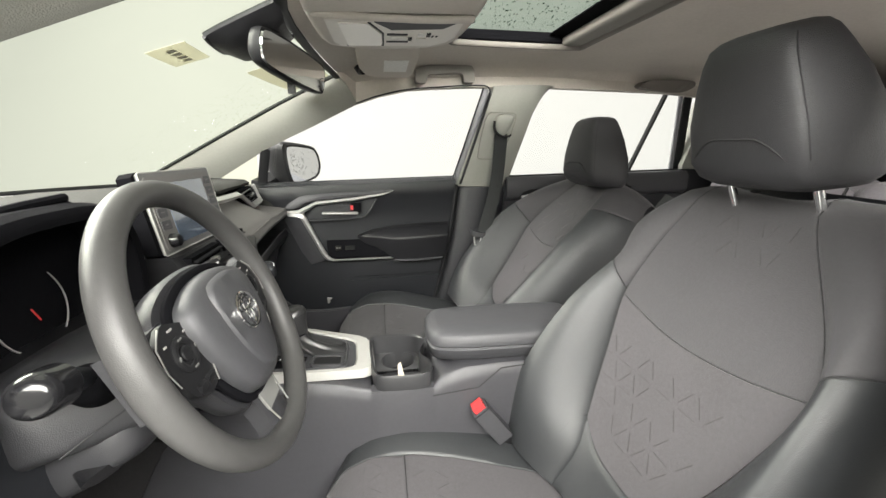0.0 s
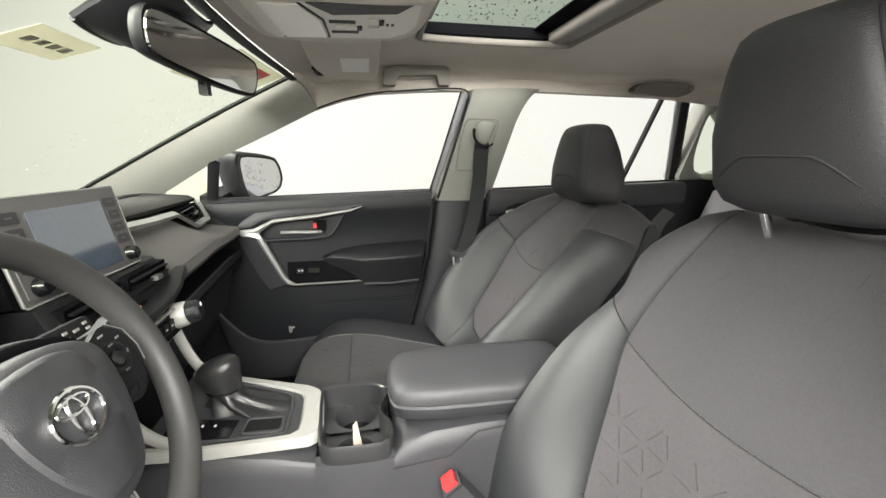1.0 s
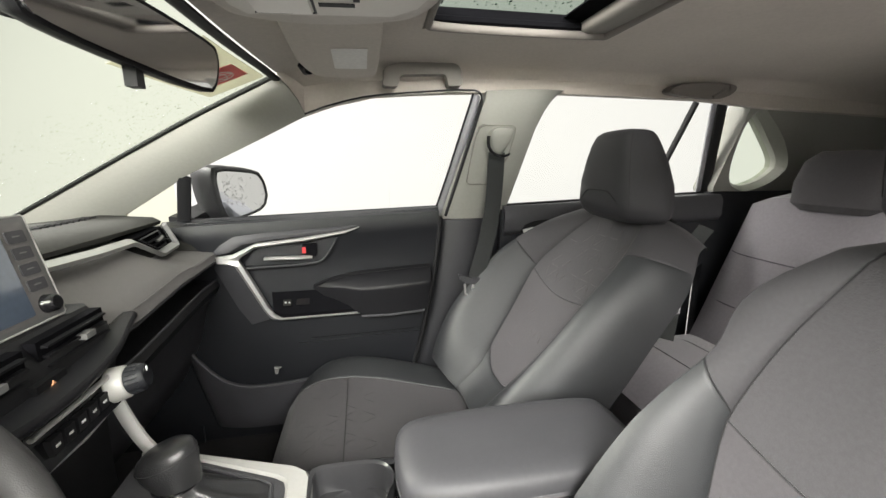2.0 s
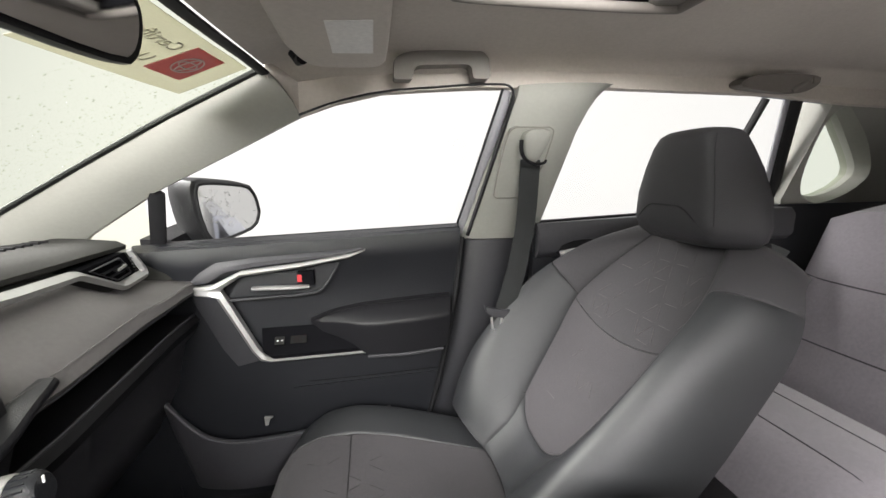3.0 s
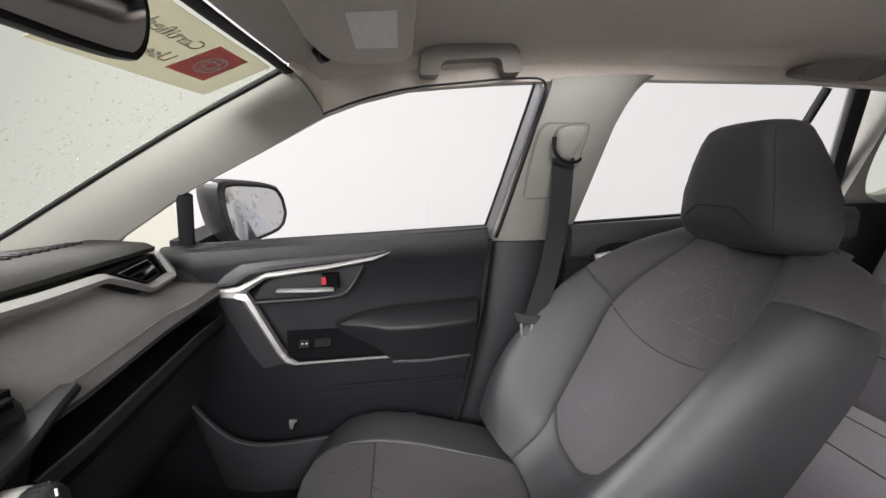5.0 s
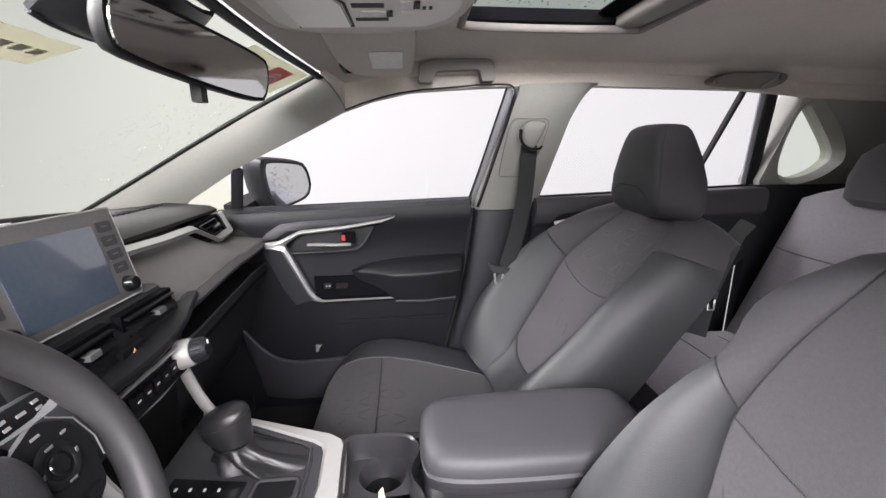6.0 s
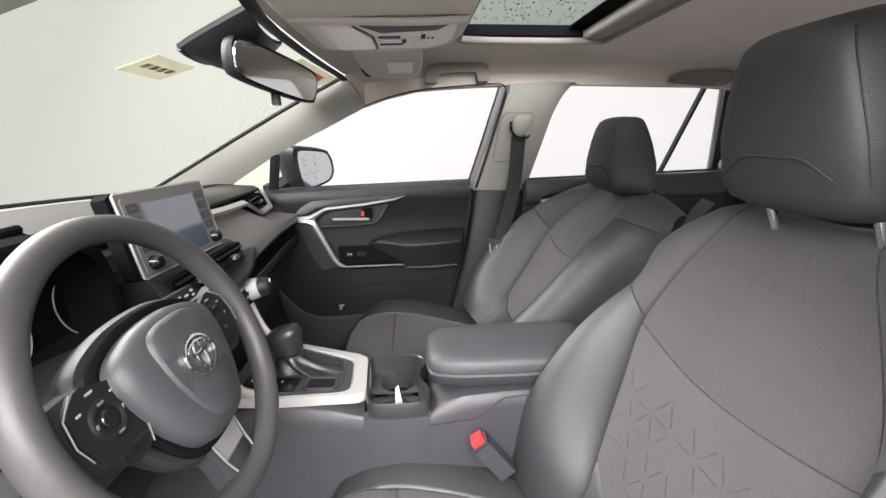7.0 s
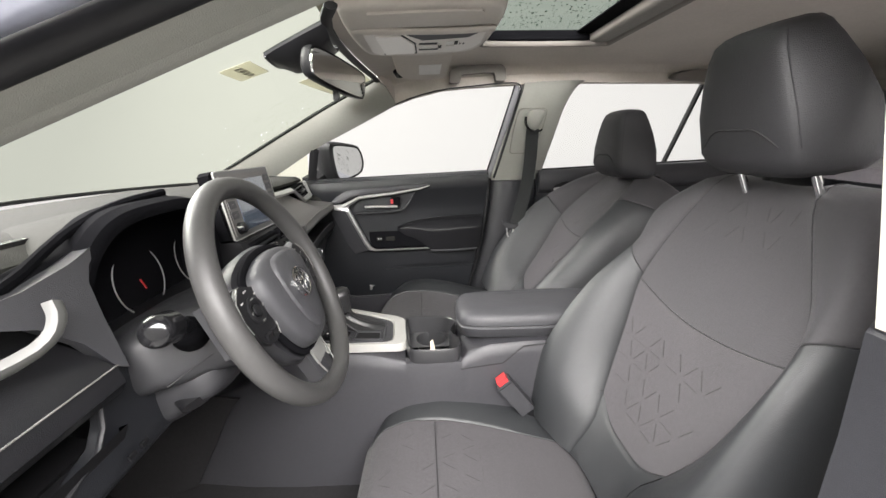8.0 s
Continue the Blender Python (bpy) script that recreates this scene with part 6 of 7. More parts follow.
def rear_door():
    d = thing("rear_passenger_door", "dark rear door with chrome handle and clear window", "car door", (0.85, 0.69, 0.5))
    Y = 0.672
    out = [(0.49, 1.125), (1.27, 1.150), (1.29, 1.08), (1.25, 0.92), (1.08, 0.78), (1.00, 0.50), (0.49, 0.50)]
    part("panel", prism([(x, Y, z) for x, z in out], (0, 0.05, 0), 0.006), M["soft"], d, "black grained rear door panel")
    part("outer_skin", prism([(x, 0.80, z - 0.02) for x, z in out], (0, 0.06, 0), 0.01), M["paint"], d, "silver painted door skin")
    rows = []
    for k in range(9):
        x = 0.495 + 0.78 * k / 8
        zt = 1.134 + 0.022 * k / 8
        rows.append([(x, rear_side(x, zt).y + 0.004, zt), (x, Y - 0.008, zt + 0.002), (x, Y - 0.022, zt - 0.014), (x, Y - 0.022, zt - 0.07), (x, Y - 0.004, zt - 0.09)])
    part("upper_pad", thick(rows, (0, 0.02, -0.004)), M["hub"], d, "soft grey upper pad")
    part("belt_seal", sweep([side(0.495, 1.137, -0.002), rear_side(0.85, 1.147, -0.002), rear_side(1.28, 1.159, -0.002)], 0.006, 0.004, 8), M["rubber"], d)
    part("handle_cup", prism(smoothed([(0.540, Y - 0.024, 1.046), (0.565, Y - 0.024, 1.088), (0.665, Y - 0.024, 1.096), (0.665, Y - 0.024, 1.036)], 1, True), (0, 0.012, 0), 0.003), M["black"], d, "dark handle recess")
    part("handle", sweep(smoothed([(0.552, Y - 0.030, 1.058), (0.585, Y - 0.042, 1.066), (0.645, Y - 0.036, 1.070)], 2), 0.009, 0.008, 10), M["silver"], d, "bright inner handle")
    part("armrest", loft([[(x, Y + 0.01, 0.90), (x, Y - p, 0.895), (x, Y - p, 0.85), (x, Y + 0.01, 0.82)] for x, p in ((0.52, 0.01), (0.6, 0.04), (0.9, 0.045), (0.98, 0.02))]), M["pad"], d, "padded armrest")
    return d


def side_mirror():
    m = thing("side_mirror", "black-housed door mirror with wet glass", "side mirror", (-0.42, 0.76, 1.08))
    U, n = Vector((0.55, 0.835, 0)), Vector((0.835, -0.55, -0.03)).normalized()
    c0 = Vector((-0.288, 0.806, 1.172))
    face = [(-0.100, 0.072), (-0.082, 0.084), (0.044, 0.073), (0.072, 0.058), (0.086, 0.008), (0.084, -0.012), (0.066, -0.044), (-0.050, -0.067), (-0.074, -0.060), (-0.092, 0.000)]

    def at(u, v, d=0.0):
        return c0 + U * u + Vector((0, 0, v)) + n * d

    ring = smoothed(rounded([(*p, 0) for p in face], 0.016), 1, True)
    f = lambda k, d: [at(p.x * k, p.y * k, d) for p in ring]
    part("housing", loft([f(0.92, 0.0), f(1.0, 0.010), f(1.09, 0.004), f(1.15, -0.03), f(1.06, -0.08), f(0.75, -0.12), f(0.3, -0.14)]), M["black"], m, "black mirror housing")
    part("glass", loft([f(0.95, 0.006), f(0.93, 0.0085), f(0.3, 0.0086), f(0.02, 0.0086)]), M["mirror"], m, "silvery mirror glass")
    part("rim", sweep(f(0.985, 0.009), 0.004, 0.004, 8, up=n, closed=True), M["rubber"], m, "black rim")
    part("arm", loft([[Vector((x + a, y, z + b)) for a, b in ((-0.04, -0.022), (0.03, -0.022), (0.035, 0.0), (0.025, 0.022), (-0.04, 0.026))] for x, y, z in ((-0.42, 0.71, 1.10), (-0.415, 0.74, 1.105), (-0.40, 0.78, 1.115), (-0.37, 0.83, 1.13))]), M["black"], m, "black mirror arm")
    rnd = random.Random(3)
    drops = []
    for _ in range(140):
        u, v, r = (rnd.uniform(-0.075, 0.0) if rnd.random() < 0.75 else rnd.uniform(-0.07, 0.07)), rnd.uniform(-0.06, 0.065), rnd.uniform(0.0010, 0.0026)
        if v < -0.045 - 0.4 * u and u < 0 or abs(u) > 0.07 and v < -0.02:
            continue
        drops.append(disc(at(u, v, 0.0087), n, r, r * 0.7, 8, r * 0.3, r * 0.7))
    dr = part("raindrops", join(*drops), M["chrome"], m, "bright raindrops on the mirror")
    dr["kind"] = "stuff"
    return m


# ---- roof fittings ----
def grab_handle(x0, x1, y, z, group="grab handles", m="handle"):
    g = thing("grab_handle", "beige moulded roof grab handle above a side window", "grab handle", ((x0 + x1) / 2, y, z), group)
    w = x1 - x0
    outline = [(0.0, 0.0), (0.004, 0.040), (0.022, 0.050), (0.25 * w, 0.055), (0.6 * w, 0.058), (w - 0.016, 0.058), (w - 0.003, 0.046), (w, 0.006), (w - 0.036, 0.004), (w - 0.040, 0.028), (w - 0.050, 0.033), (0.052, 0.028), (0.043, 0.022), (0.037, 0.0)]
    ring = rounded([Vector((x0 + a, y, z + b)) for a, b in outline], 0.004)
    part("bar", bevelled(prism(ring, (0, 0.034, 0.0), 0), 0.006, 3, 50), M[m], g, "rounded beige bar")
    for x in (x0 + 0.018, x1 - 0.018):
        part("mount", box((x, y + 0.028, z + 0.022), (0.030, 0.030, 0.034), 0.006), M[m], g)
    return g


def folded_handle():
    """The rear handle, folded flat against the roof edge."""
    g = thing("grab_handle", "dark beige grab handle folded against the roof edge", "grab handle", (1.04, 0.54, 1.46), "grab handles")
    edge = [(0.928, 1.456), (0.945, 1.475), (1.0, 1.487), (1.105, 1.489), (1.156, 1.485), (1.150, 1.464), (1.113, 1.448), (1.08, 1.443), (0.985, 1.449)]
    out = smoothed([(x, 0.536, z) for x, z in edge], 2, True)
    part("bar", prism(out, (0, 0.040, 0.004), 0.007, 3), M["fold"], g, "flat rounded beige bar")
    part("finger_rest", sweep([(1.075, 0.534, 1.449), (1.09, 0.533, 1.458), (1.112, 0.534, 1.470)], 0.0045, 0.003, 8, up=(0, 1, 0)), M["handle"], g, "paler raised finger rest")
    for x, z in ((0.952, 1.461), (1.138, 1.475)):
        part("mount", box((x, 0.536, z), (0.020, 0.008, 0.014), 0.003), M["fold"], g)
    return g


def sun_visor(s):
    v = thing("sun_visor", "folded beige cloth sun visor with a white label", "sun visor", (0.03, s * 0.35, 1.48), "sun visors")
    out = smoothed(rounded([Vector((x, s * y, 1.4775 - 0.052 * (y - 0.10))) for x, y in ((-0.045, 0.10), (0.113, 0.10), (0.113, 0.435), (0.094, 0.462), (-0.008, 0.468), (-0.030, 0.440), (-0.045, 0.36))], 0.014), 1, True)
    rings = []
    for h, k in ((-0.0035, 0.05), (-0.0035, 0.5), (-0.0035, 0.90), (-0.0030, 0.955), (-0.0005, 0.988), (0.004, 1.0), (0.014, 1.0), (0.021, 0.97)):
        c = Vector((0.034, s * 0.28, 0))
        rings.append([Vector((c.x + (p.x - c.x) * k, c.y + (p.y - c.y) * (1 - (1 - k) * 0.45), p.z + h - 0.052 * (s * c.y + (s * p.y - s * c.y) * (1 - (1 - k) * 0.45) - s * p.y))) for p in out])
    part("panel", loft(rings), M["liner"], v, "padded beige visor panel")
    if s > 0:
        part("label", prism([(x, y, 1.4755 - 0.052 * (y - 0.10) - 0.0022) for x, y in ((0.025, 0.262), (0.089, 0.252), (0.089, 0.377), (0.025, 0.382))], (0, 0, -0.0012), 0), M["label"], v, "white warning label", smooth=False)
    part("pivot", sweep([(-0.035, s * 0.475, 1.472), (-0.045, s * 0.50, 1.475), (-0.055, s * 0.505, 1.49)], 0.010, None, 10, up=(1, 0, 0)), M["black"], v, "dark visor pivot")
    return v


def overhead_console():
    o = thing("overhead_console", "beige overhead console with map lights and sunroof switches", "overhead console", (0.05, 0, 1.5))
    zz = lambda x: 1.4640 + 0.03 * (x - 0.03)
    base = [(-0.115, -0.24, 0), (-0.085, -0.262, 0), (0.15, -0.262, 0), (0.185, -0.22, 0), (0.184, 0.02, 0), (0.168, 0.095, 0), (0.125, 0.130, 0), (0.02, 0.148, 0), (-0.08, 0.124, 0), (-0.110, 0.08, 0)]
    rings = []
    for z, k in ((1.545, 1.06), (1.505, 1.04), (1.480, 1.01), (1.469, 0.985), (1.4650, 0.95), (1.4640, 0.90)):
        rings.append([(0.035 + (p.x - 0.035) * k, -0.08 + (p.y + 0.08) * k, z - 1.464 + zz(p.x)) for p in smoothed(base, 2, True)])
    part("housing", loft(rings), M["overhead"], o, "moulded beige housing")

    def plate(pts, h0, h1, r=0.0015):
        return prism([(x, y, zz(x) - h0) for x, y in pts], (0, 0, h0 - h1), r)

    panel = part("light_panel", plate([(-0.082, -0.105), (0.160, -0.110), (0.162, 0.0), (0.150, 0.045), (0.12, 0.078), (-0.066, 0.080), (-0.080, 0.05)], 0.0, 0.004, 0.002), M["lens"], o, "pale light and switch panel")
    part("lens", plate([(-0.060, -0.092), (-0.008, -0.090), (0.014, -0.022), (0.016, 0.068), (-0.052, 0.068)], 0.004, 0.0065), M["lamp"], panel, "pale six-sided map light lens")
    part("lens_gap", sweep([(x, y, zz(x) - 0.0045) for x, y in ((-0.008, -0.094), (0.018, -0.024), (0.020, 0.070), (-0.055, 0.072))], 0.0022, 0.0012, 6), M["rubber"], panel)
    part("dark_window", plate([(0.002, -0.098), (0.150, -0.104), (0.128, -0.062), (0.034, -0.050)], 0.004, 0.0055), M["darklens"], panel, "dark grey sensor window")
    for x0, x1, y0, y1, m in ((0.026, 0.066, -0.022, -0.008, "rubber"), (0.034, 0.072, 0.004, 0.022, "label"), (0.026, 0.070, 0.034, 0.046, "rubber"), (0.086, 0.106, -0.030, -0.008, "label"), (0.086, 0.104, 0.006, 0.026, "lens")):
        sw = part("switch", plate([(x0, y0), (x1, y0), (x1, y1), (x0, y1)], 0.004, 0.0062 if m != "rubber" else 0.0048), M[m], panel, "small roof switch")
        if m == "label":
            part("mark", plate([(x1 - 0.004, y0), (x1 + 0.004, y0), (x1 + 0.004, y1), (x1 - 0.004, y1)], 0.004, 0.0068, 0), M["rubber"], sw, smooth=False)
    for x in (0.114, 0.122):
        part("mark", plate([(x, -0.01), (x + 0.004, -0.01), (x + 0.004, 0.002), (x, 0.002)], 0.004, 0.0046, 0), M["rubber"], panel, smooth=False)
    part("glasses_flap", prism([(p.x, p.y, zz(p.x) - 0.0005) for p in smoothed([(-0.055, -0.235, 0), (0.13, -0.235, 0), (0.14, -0.22, 0), (0.135, -0.158, 0), (0.12, -0.150, 0), (-0.05, -0.150, 0), (-0.062, -0.16, 0), (-0.062, -0.225, 0)], 1, True)], (0, 0, -0.004), 0.002), M["overhead"], o, "flap of the glasses box")
    part("front_lip", sweep(smoothed([(-0.10, -0.120, zz(0) - 0.002), (0.0, -0.126, zz(0) - 0.005), (0.10, -0.128, zz(0) - 0.005), (0.172, -0.122, zz(0) + 0.001)], 1), 0.011, 0.006, 10), M["overhead"], o, "rounded lip across the housing")
    return o


def inner_mirror():
    m = thing("rear_view_mirror", "black-framed rear view mirror on a windshield stalk", "rear view mirror", (-0.20, -0.03, 1.46))
    a, b = Vector((-0.178, -0.140, 1.406)), Vector((-0.110, 0.066, 1.384))
    cen = (a + b) / 2
    ux = (b - a).normalized()
    n = Vector((0.930, -0.310, -0.055)).normalized()
    ux = (ux - n * ux.dot(n)).normalized()
    uz = ux.cross(n) * -1
    uz = uz if uz.z > 0 else -uz
    shape = smoothed([(-0.118, 0.018, 0), (-0.104, 0.034, 0), (0.104, 0.034, 0), (0.118, 0.020, 0), (0.116, -0.016, 0), (0.10, -0.034, 0), (-0.10, -0.032, 0), (-0.116, -0.016, 0)], 2, True)
    f = lambda k, d: [cen + ux * (p.x * (1 - (1 - k) * 0.3)) + uz * (p.y * k) + n * d for p in shape]
    part("housing", loft([f(0.9, 0.0), f(1.0, 0.002), f(1.02, -0.006), f(0.94, -0.018), f(0.6, -0.028)]), M["black"], m, "black rounded housing")
    part("glass", loft([f(0.90, 0.0005), f(0.86, 0.0035), f(0.3, 0.0036), f(0.02, 0.0036)]), M["mirror"], m, "mirror glass")
    part("stalk", sweep(smoothed([cen - n * 0.03, cen + Vector((-0.035, 0, 0.02)), cen + Vector((-0.06, 0.0, 0.055))], 1), 0.012, None, 12, up=(0, 1, 0)), M["black"], m, "black ball-jointed stalk")
    part("night_lever", box(cen - uz * 0.040 - n * 0.008, (0.012, 0.016, 0.022), 0.003), M["black"], m, "small night lever")
    return m


def sensor_cover():
    c = thing("sensor_cover", "dark camera housing behind the mirror on the windshield", "sensor housing", (-0.2, -0.02, 1.46))
    rows = []
    for f, w0, w1, h in ((0.002, -0.27, 0.10, 0.026), (0.035, -0.25, 0.125, 0.036), (0.075, -0.225, 0.145, 0.040), (0.112, -0.20, 0.125, 0.032), (0.142, -0.17, 0.05, 0.008)):
        row = []
        for k in range(9):
            u = w0 + (w1 - w0) * k / 8
            e = math.sin(math.pi * k / 8) ** 0.5
            row.append(on_windshield(GLASS, u, f, 0.004 + h * e))
        rows.append(row)
    part("cover", thick(rows, (-0.003, 0, 0.006)), M["column"], c, "dark moulded cover")
    part("rim", sweep(smoothed(rows[-1], 1), 0.0035, 0.003, 8), M["hub"], c, "grey rounded lower rim")
    return c


def stickers():
    """Dealer stickers inside the glass, seen from behind."""
    def inside(u, f, lift):
        return on_windshield(GLASS, u - 0.35 * f, f, lift)

    def patch(u0, u1, f0, f1, lift, n=6):
        return thick([[inside(u0 + (u1 - u0) * j / n, f0 + (f1 - f0) * i / n, lift) for j in range(n + 1)] for i in range(n + 1)], Vector((-0.35, 0, 0.93)) * 0.001)

    s = thing("windshield_sticker", "olive dealer sticker with a red square on the windshield", "sticker", on_windshield(GLASS, 0.8, 0.12), "windshield stickers")
    part("sheet", patch(0.40, 0.905, 0.016, 0.168, 0.004), M["sticker"], s, "olive paper back")
    part("red_square", patch(0.677, 0.820, 0.036, 0.128, 0.0055), M["stickerred"], s, "faded red square")
    for rx, ry in ((0.042, 0.026), (0.016, 0.024), (0.034, 0.010)):
        ring = [inside(0.748 + rx * math.cos(t), 0.082 + ry * math.sin(t), 0.007) for t in [2 * math.pi * k / 28 for k in range(28)]]
        part("ring", sweep(ring, 0.0016, 0.0008, 6, up=(0.35, 0, -0.93), closed=True), M["label"], s, "pale ring mark")
    for word, f0 in (("Certified", 0.070), ("Used Vehicles", 0.118)):
        cu = bpy.data.curves.new("lettering", "FONT")
        cu.body, cu.size, cu.extrude = word, 0.030, 0.0003
        tmp = new("lettering_source", cu)
        bpy.context.view_layer.update()
        me = bpy.data.meshes.new_from_object(tmp.evaluated_get(bpy.context.evaluated_depsgraph_get()))
        bpy.data.objects.remove(tmp)
        for v in me.vertices:
            v.co = inside(0.650 - v.co.x / 0.56, f0 - v.co.y / 0.85, 0.0056 + v.co.z)
        me.materials.append(M["print_dark"])
        ob = new("lettering", me)
        ob.parent = s
        ob.matrix_parent_inverse = s.matrix_world.inverted()
        ob["label"] = "brown printed words, seen from behind"
    t2 = thing("windshield_sticker", "small olive inspection sticker on the windshield", "sticker", on_windshield(GLASS, -0.05, 0.23), "windshield stickers")
    part("sheet", patch(-0.135, 0.090, 0.174, 0.240, 0.004), M["sticker"], t2, "olive paper back")
    for k in range(4):
        part("bar", patch(-0.092 + 0.040 * k, -0.066 + 0.040 * k, 0.200, 0.214, 0.0055, 2), M["print_dark"], t2, "brown printed bar")


def raindrops():
    rnd = random.Random(8)
    bits = []
    for _ in range(900):
        u, f = 0.94 - 0.42 * rnd.random() ** 1.7, rnd.uniform(0.03, 0.80)
        r = rnd.uniform(0.0007, 0.0016) if rnd.random() < 0.6 else rnd.uniform(0.0014, 0.0027)
        p = on_windshield(GLASS, u, f, -0.006)
        bits.append(disc(p, (-0.35, 0, 0.93), r, r * 0.7, 6, r * 0.25, r * 0.7))
    ob = single("raindrops", join(*bits), glass("water_drop", (0.94, 0.952, 0.925), 0.04), "raindrops scattered over the windshield", "raindrops", kind="stuff")
    ob.visible_shadow = False


# ---- belts and buckles ----
def seat_belt():
    b = thing("seat_belt", "black webbing seat belt with metal tongue on the middle pillar", "seat belt", (0.42, 0.62, 1.0), "seat belts")
    plate = [(0.392, 1.366), (0.486, 1.366), (0.490, 1.352), (0.480, 1.290), (0.452, 1.206), (0.366, 1.206), (0.370, 1.270), (0.380, 1.345)]
    part("guide_plate", prism(rounded([side(x, z, -0.036) for x, z in plate], 0.008), (0, 0.012, 0.005), 0.004), M["cream"], b, "pale height adjuster plate")
    ring = rounded([side(x, z, -0.0365) for x, z in plate], 0.008)
    # The plate's edge shadow is drawn as a thin bar of darker beige.
    part("guide_shadow_line", sweep(ring, 0.0013, 0.0013, 6, up=(0, 1, 0.4), closed=True), M["handle"], b, "darker beige line painted as shadow at the plate's edge")
    cap = [(0.414, 1.360), (0.478, 1.360), (0.476, 1.335), (0.460, 1.296), (0.448, 1.288), (0.432, 1.294), (0.418, 1.315)]
    rings = [[side(0.447 + (p.x - 0.447) * k, 1.325 + (p.z - 1.325) * k, off) for p in smoothed([Vector((x, 0, z)) for x, z in cap], 2, True)] for k, off in ((1.08, -0.034), (1.06, -0.046), (0.98, -0.054), (0.80, -0.058), (0.3, -0.060))]
    part("guide_cap", loft(rings), M["cream"], b, "pale rounded guide cap")
    part("guide_loop", sweep(smoothed([side(0.408, 1.338, -0.058), side(0.408, 1.312, -0.064), side(0.424, 1.292, -0.067), side(0.450, 1.284, -0.067), side(0.470, 1.288, -0.063), side(0.474, 1.294, -0.060)], 2), 0.006, 0.0055, 10, up=(0, 1, 0), taper=lambda f: 0.85 - 0.40 * f), M["gloss"], b, "black guide loop")
    run = [Vector((0.443, 0.588, 1.296)), Vector((0.440, 0.594, 1.17)), Vector((0.425, 0.600, 1.05)), Vector((0.392, 0.606, 0.93)), Vector((0.360, 0.608, 0.82)), Vector((0.325, 0.610, 0.66))]
    part("webbing", sweep(smoothed(run, 2), 0.0235, 0.0013, 8, up=(0.1, 1, 0), square=True), M["belt"], b, "ribbed black webbing")
    t = part("tongue", prism(smoothed([(0.333, 0.592, 0.952), (0.345, 0.592, 0.942), (0.392, 0.592, 0.930), (0.402, 0.592, 0.936), (0.395, 0.592, 0.912), (0.345, 0.592, 0.920)], 1, True), (0, 0.010, 0), 0.003), M["hub"], b, "grey tongue grip")
    part("tongue_plate", sweep([(0.353, 0.590, 0.918), (0.356, 0.590, 0.886), (0.374, 0.590, 0.882), (0.380, 0.590, 0.914)], 0.0036, 0.0016, 6, up=(0, 1, 0)), M["silver"], t, "steel tongue loop")
    part("anchor_cover", box((0.312, 0.560, 0.655), (0.034, 0.016, 0.040), 0.004, m=Euler((0, radians(-25), 0)).to_matrix().to_4x4()), M["cream"], b, "pale anchor cover beside the seat")
    return b


def buckle(x, y, z, s=1):
    b = thing("seat_belt_buckle", "black seat belt buckle with a red press button beside the cushion", "belt buckle", (x, y, z - 0.1), "belt buckles")
    m = Euler((0, radians(-38), 0)).to_matrix().to_4x4()
    part("body", box((x + 0.030, y, z - 0.038), (0.036, 0.032, 0.096), 0.007, 3, m=m), M["hub"], b, "dark grey buckle body")
    part("button", box((x + 0.001, y - 0.001, z + 0.001), (0.025, 0.025, 0.022), 0.006, 3, m=m), M["red"], b, "red press button")
    part("button_frame", sweep([Vector((x + 0.004, y, z - 0.004)) + m.to_3x3() @ Vector((a, c, 0)) for a, c in ((-0.016, -0.014), (0.016, -0.014), (0.016, 0.014), (-0.016, 0.014))], 0.003, 0.003, 8, up=m.to_3x3() @ Vector((0, 0, 1)), closed=True), M["black"], b, "black rim round the button")
    part("stem", sweep([(x + 0.05, y, z - 0.065), (x + 0.10, y, z - 0.12)], 0.012, 0.006, 8, up=(0, 1, 0)), M["black"], b, "black stem")


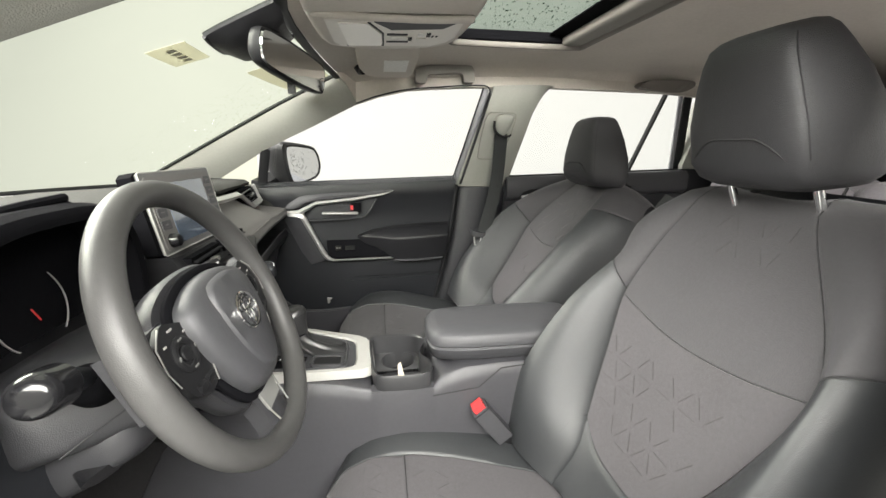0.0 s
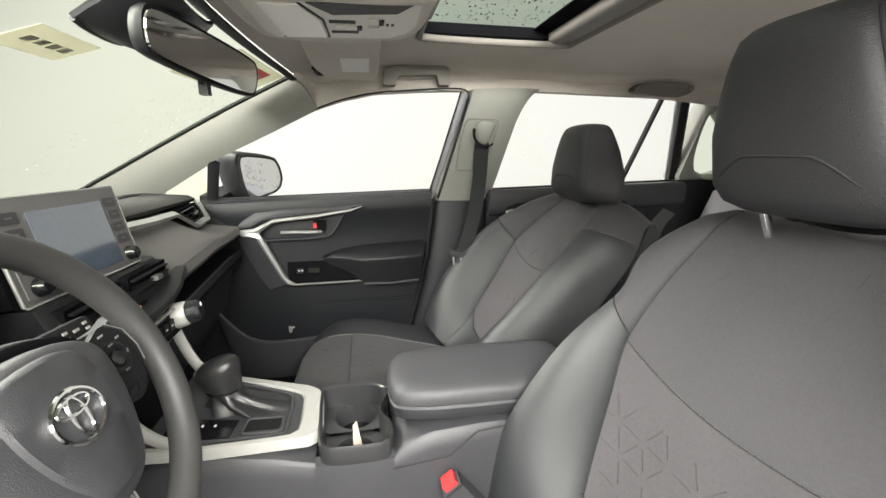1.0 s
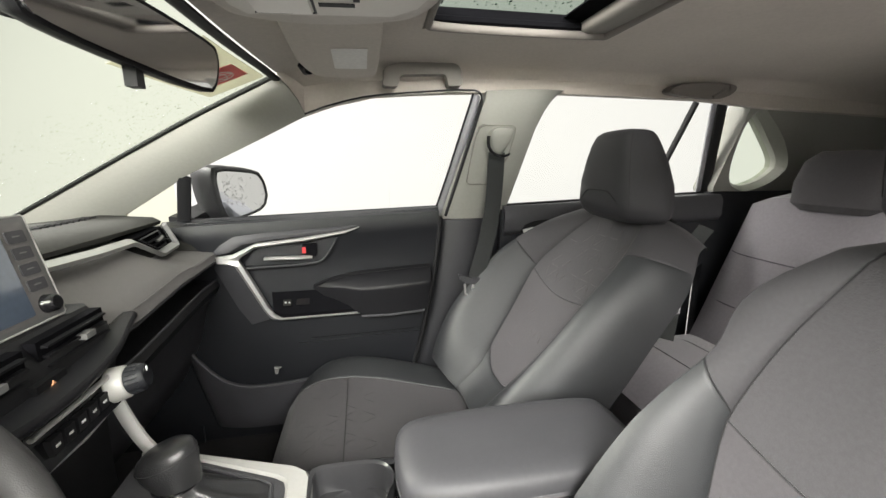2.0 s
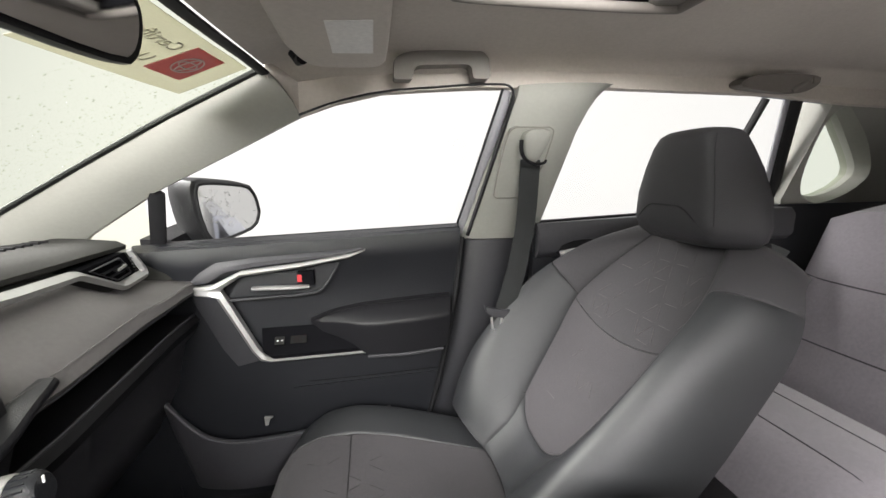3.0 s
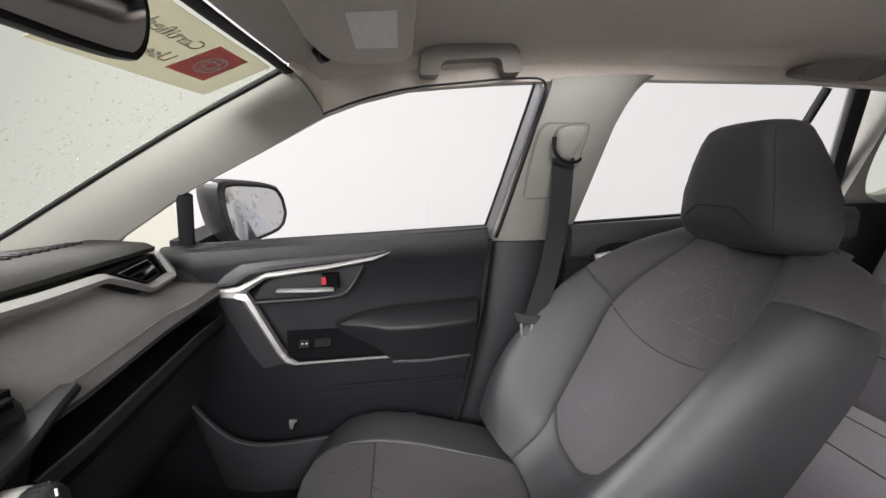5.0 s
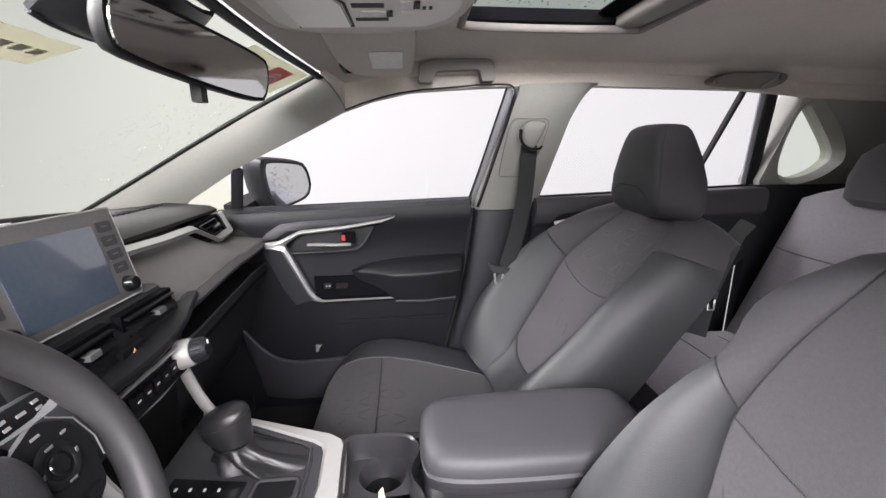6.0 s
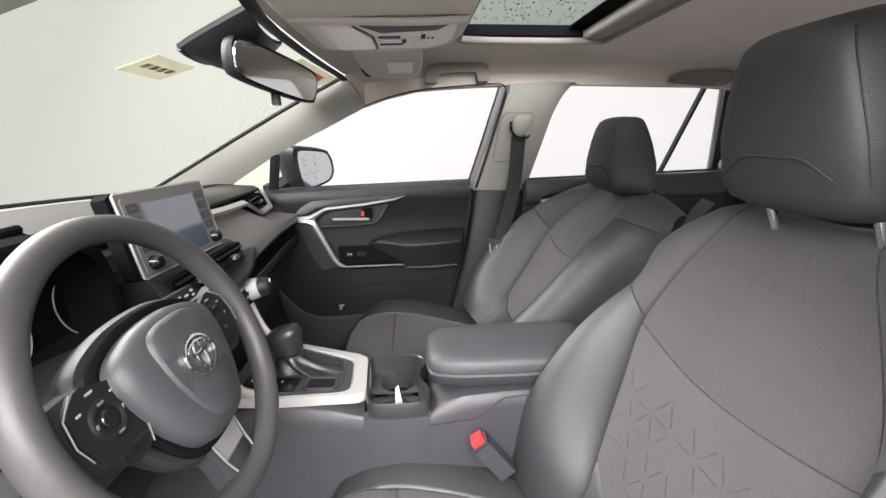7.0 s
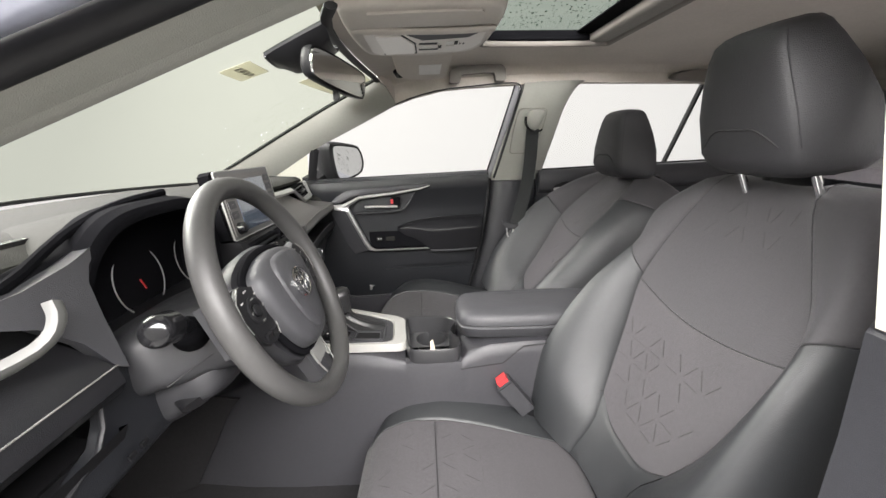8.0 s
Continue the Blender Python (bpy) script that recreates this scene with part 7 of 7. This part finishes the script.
# ---- rear bench ----
def rear_bench():
    b = thing("rear_bench", "lavender-grey cloth rear bench with headrests", "car seat", (1.2, 0, 0.6))
    for y0, y1 in ((0.11, 0.635), (-0.11, 0.11), (-0.635, -0.11)):
        n = 10
        rows = []
        for k in range(13):
            f = k / 12
            row = []
            for j in range(n + 1):
                u = j / n
                e = 1 - abs(2 * u - 1) ** 6
                puff = 0.03 * e * math.sin(math.pi * min(1, f * 1.05)) ** 0.3
                row.append((1.19 + 0.19 * f - puff, y0 + (y1 - y0) * u, 0.66 + 0.495 * f - 0.03 * (1 - e) * f))
            rows.append(row)
        part("backrest", thick(rows, (0.11, 0, 0.02)), M["rearcloth"], b, "grey cloth backrest")
        rows = []
        for k in range(11):
            f = k / 10
            row = []
            for j in range(n + 1):
                u = j / n
                e = 1 - abs(2 * u - 1) ** 6
                row.append((1.24 - 0.46 * f, y0 + (y1 - y0) * u, 0.665 + 0.03 * math.sin(math.pi * f * 0.9) * e - 0.10 * max(0, f - 0.85) / 0.15 * 0.6))
            rows.append(row)
        part("cushion", thick(rows, (0, 0, -0.16)), M["rearcloth"], b, "grey cloth cushion")
    for y0, y1 in ((0.13, 0.62), (-0.62, -0.13)):
        for f in (0.3, 0.62):
            run = [(1.24 - 0.46 * f, y0 + (y1 - y0) * k / 12, 0.6655 + 0.03 * math.sin(math.pi * f * 0.9) * (1 - abs(k / 6 - 1) ** 6)) for k in range(13)]
            part("seam_line", sweep(run, 0.0022, 0.0012, 6), M["rearseam"], b, "pressed seam across the cushion")
            run = [(1.19 + 0.19 * f - 0.0305 * (1 - abs(k / 6 - 1) ** 6) * math.sin(math.pi * min(1, f * 1.05)) ** 0.3, y0 + (y1 - y0) * k / 12, 0.66 + 0.495 * f) for k in range(13)]
            part("seam_line", sweep(run, 0.0012, 0.0022, 6), M["rearseam"], b, "pressed seam across the backrest")
    part("centre_seam", sweep([(1.155, 0.11, 0.69), (1.30, 0.11, 1.02), (1.35, 0.11, 1.14)], 0.004, 0.004, 6), M["seam"], b)
    for y in (0.375, -0.375):
        rings = []
        for h, w, t in ((0.0, 0.09, 0.03), (0.02, 0.115, 0.05), (0.08, 0.12, 0.058), (0.14, 0.11, 0.05), (0.17, 0.08, 0.03)):
            rings.append([(1.375 + 0.2 * h + t * math.copysign(abs(math.sin(q)) ** 0.5, math.sin(q)), y + w * math.copysign(abs(math.cos(q)) ** 0.5, math.cos(q)), 1.125 + h) for q in [2 * math.pi * k / 28 for k in range(28)]])
        part("headrest", loft(rings), M["fabric"], b, "dark fabric headrest")
    rb = thing("seat_belt", "grey rear seat belt with a metal tongue", "seat belt", (0.98, 0.5, 0.9), "seat belts")
    part("webbing", sweep([(1.15, 0.575, 1.06), (1.10, 0.56, 1.02), (0.99, 0.50, 0.86), (0.95, 0.47, 0.74)], 0.023, 0.0014, 8, up=(-0.6, -0.6, 0.4), square=True), M["belt"], rb, "dark webbing")
    t = part("tongue", box((0.985, 0.478, 0.865), (0.05, 0.014, 0.022), 0.004, m=Euler((0, radians(20), radians(30))).to_matrix().to_4x4()), M["hub"], rb, "grey tongue grip")
    part("tongue_plate", sweep([(0.965, 0.468, 0.852), (0.965, 0.466, 0.822), (0.988, 0.470, 0.820), (0.992, 0.474, 0.85)], 0.004, 0.002, 6, up=(0.5, 1, 0)), M["chrome"], t)


front_door()
rear_door()
side_mirror()
grab_handle(0.129, 0.329, 0.530, 1.453)
folded_handle()
sun_visor(1)
overhead_console()
inner_mirror()
sensor_cover()
stickers()
raindrops()
seat_belt()
buckle(0.195, -0.150, 0.712)
rear_bench()
single("paper_scrap", prism([(0.030, -0.070, 0.716), (0.052, -0.072, 0.716), (0.036, -0.030, 0.765), (0.030, -0.036, 0.762)], (0.001, 0.0015, 0.0), 0), M["paper"], "crumpled pale paper scrap in the cup holder", "paper", smooth=False)
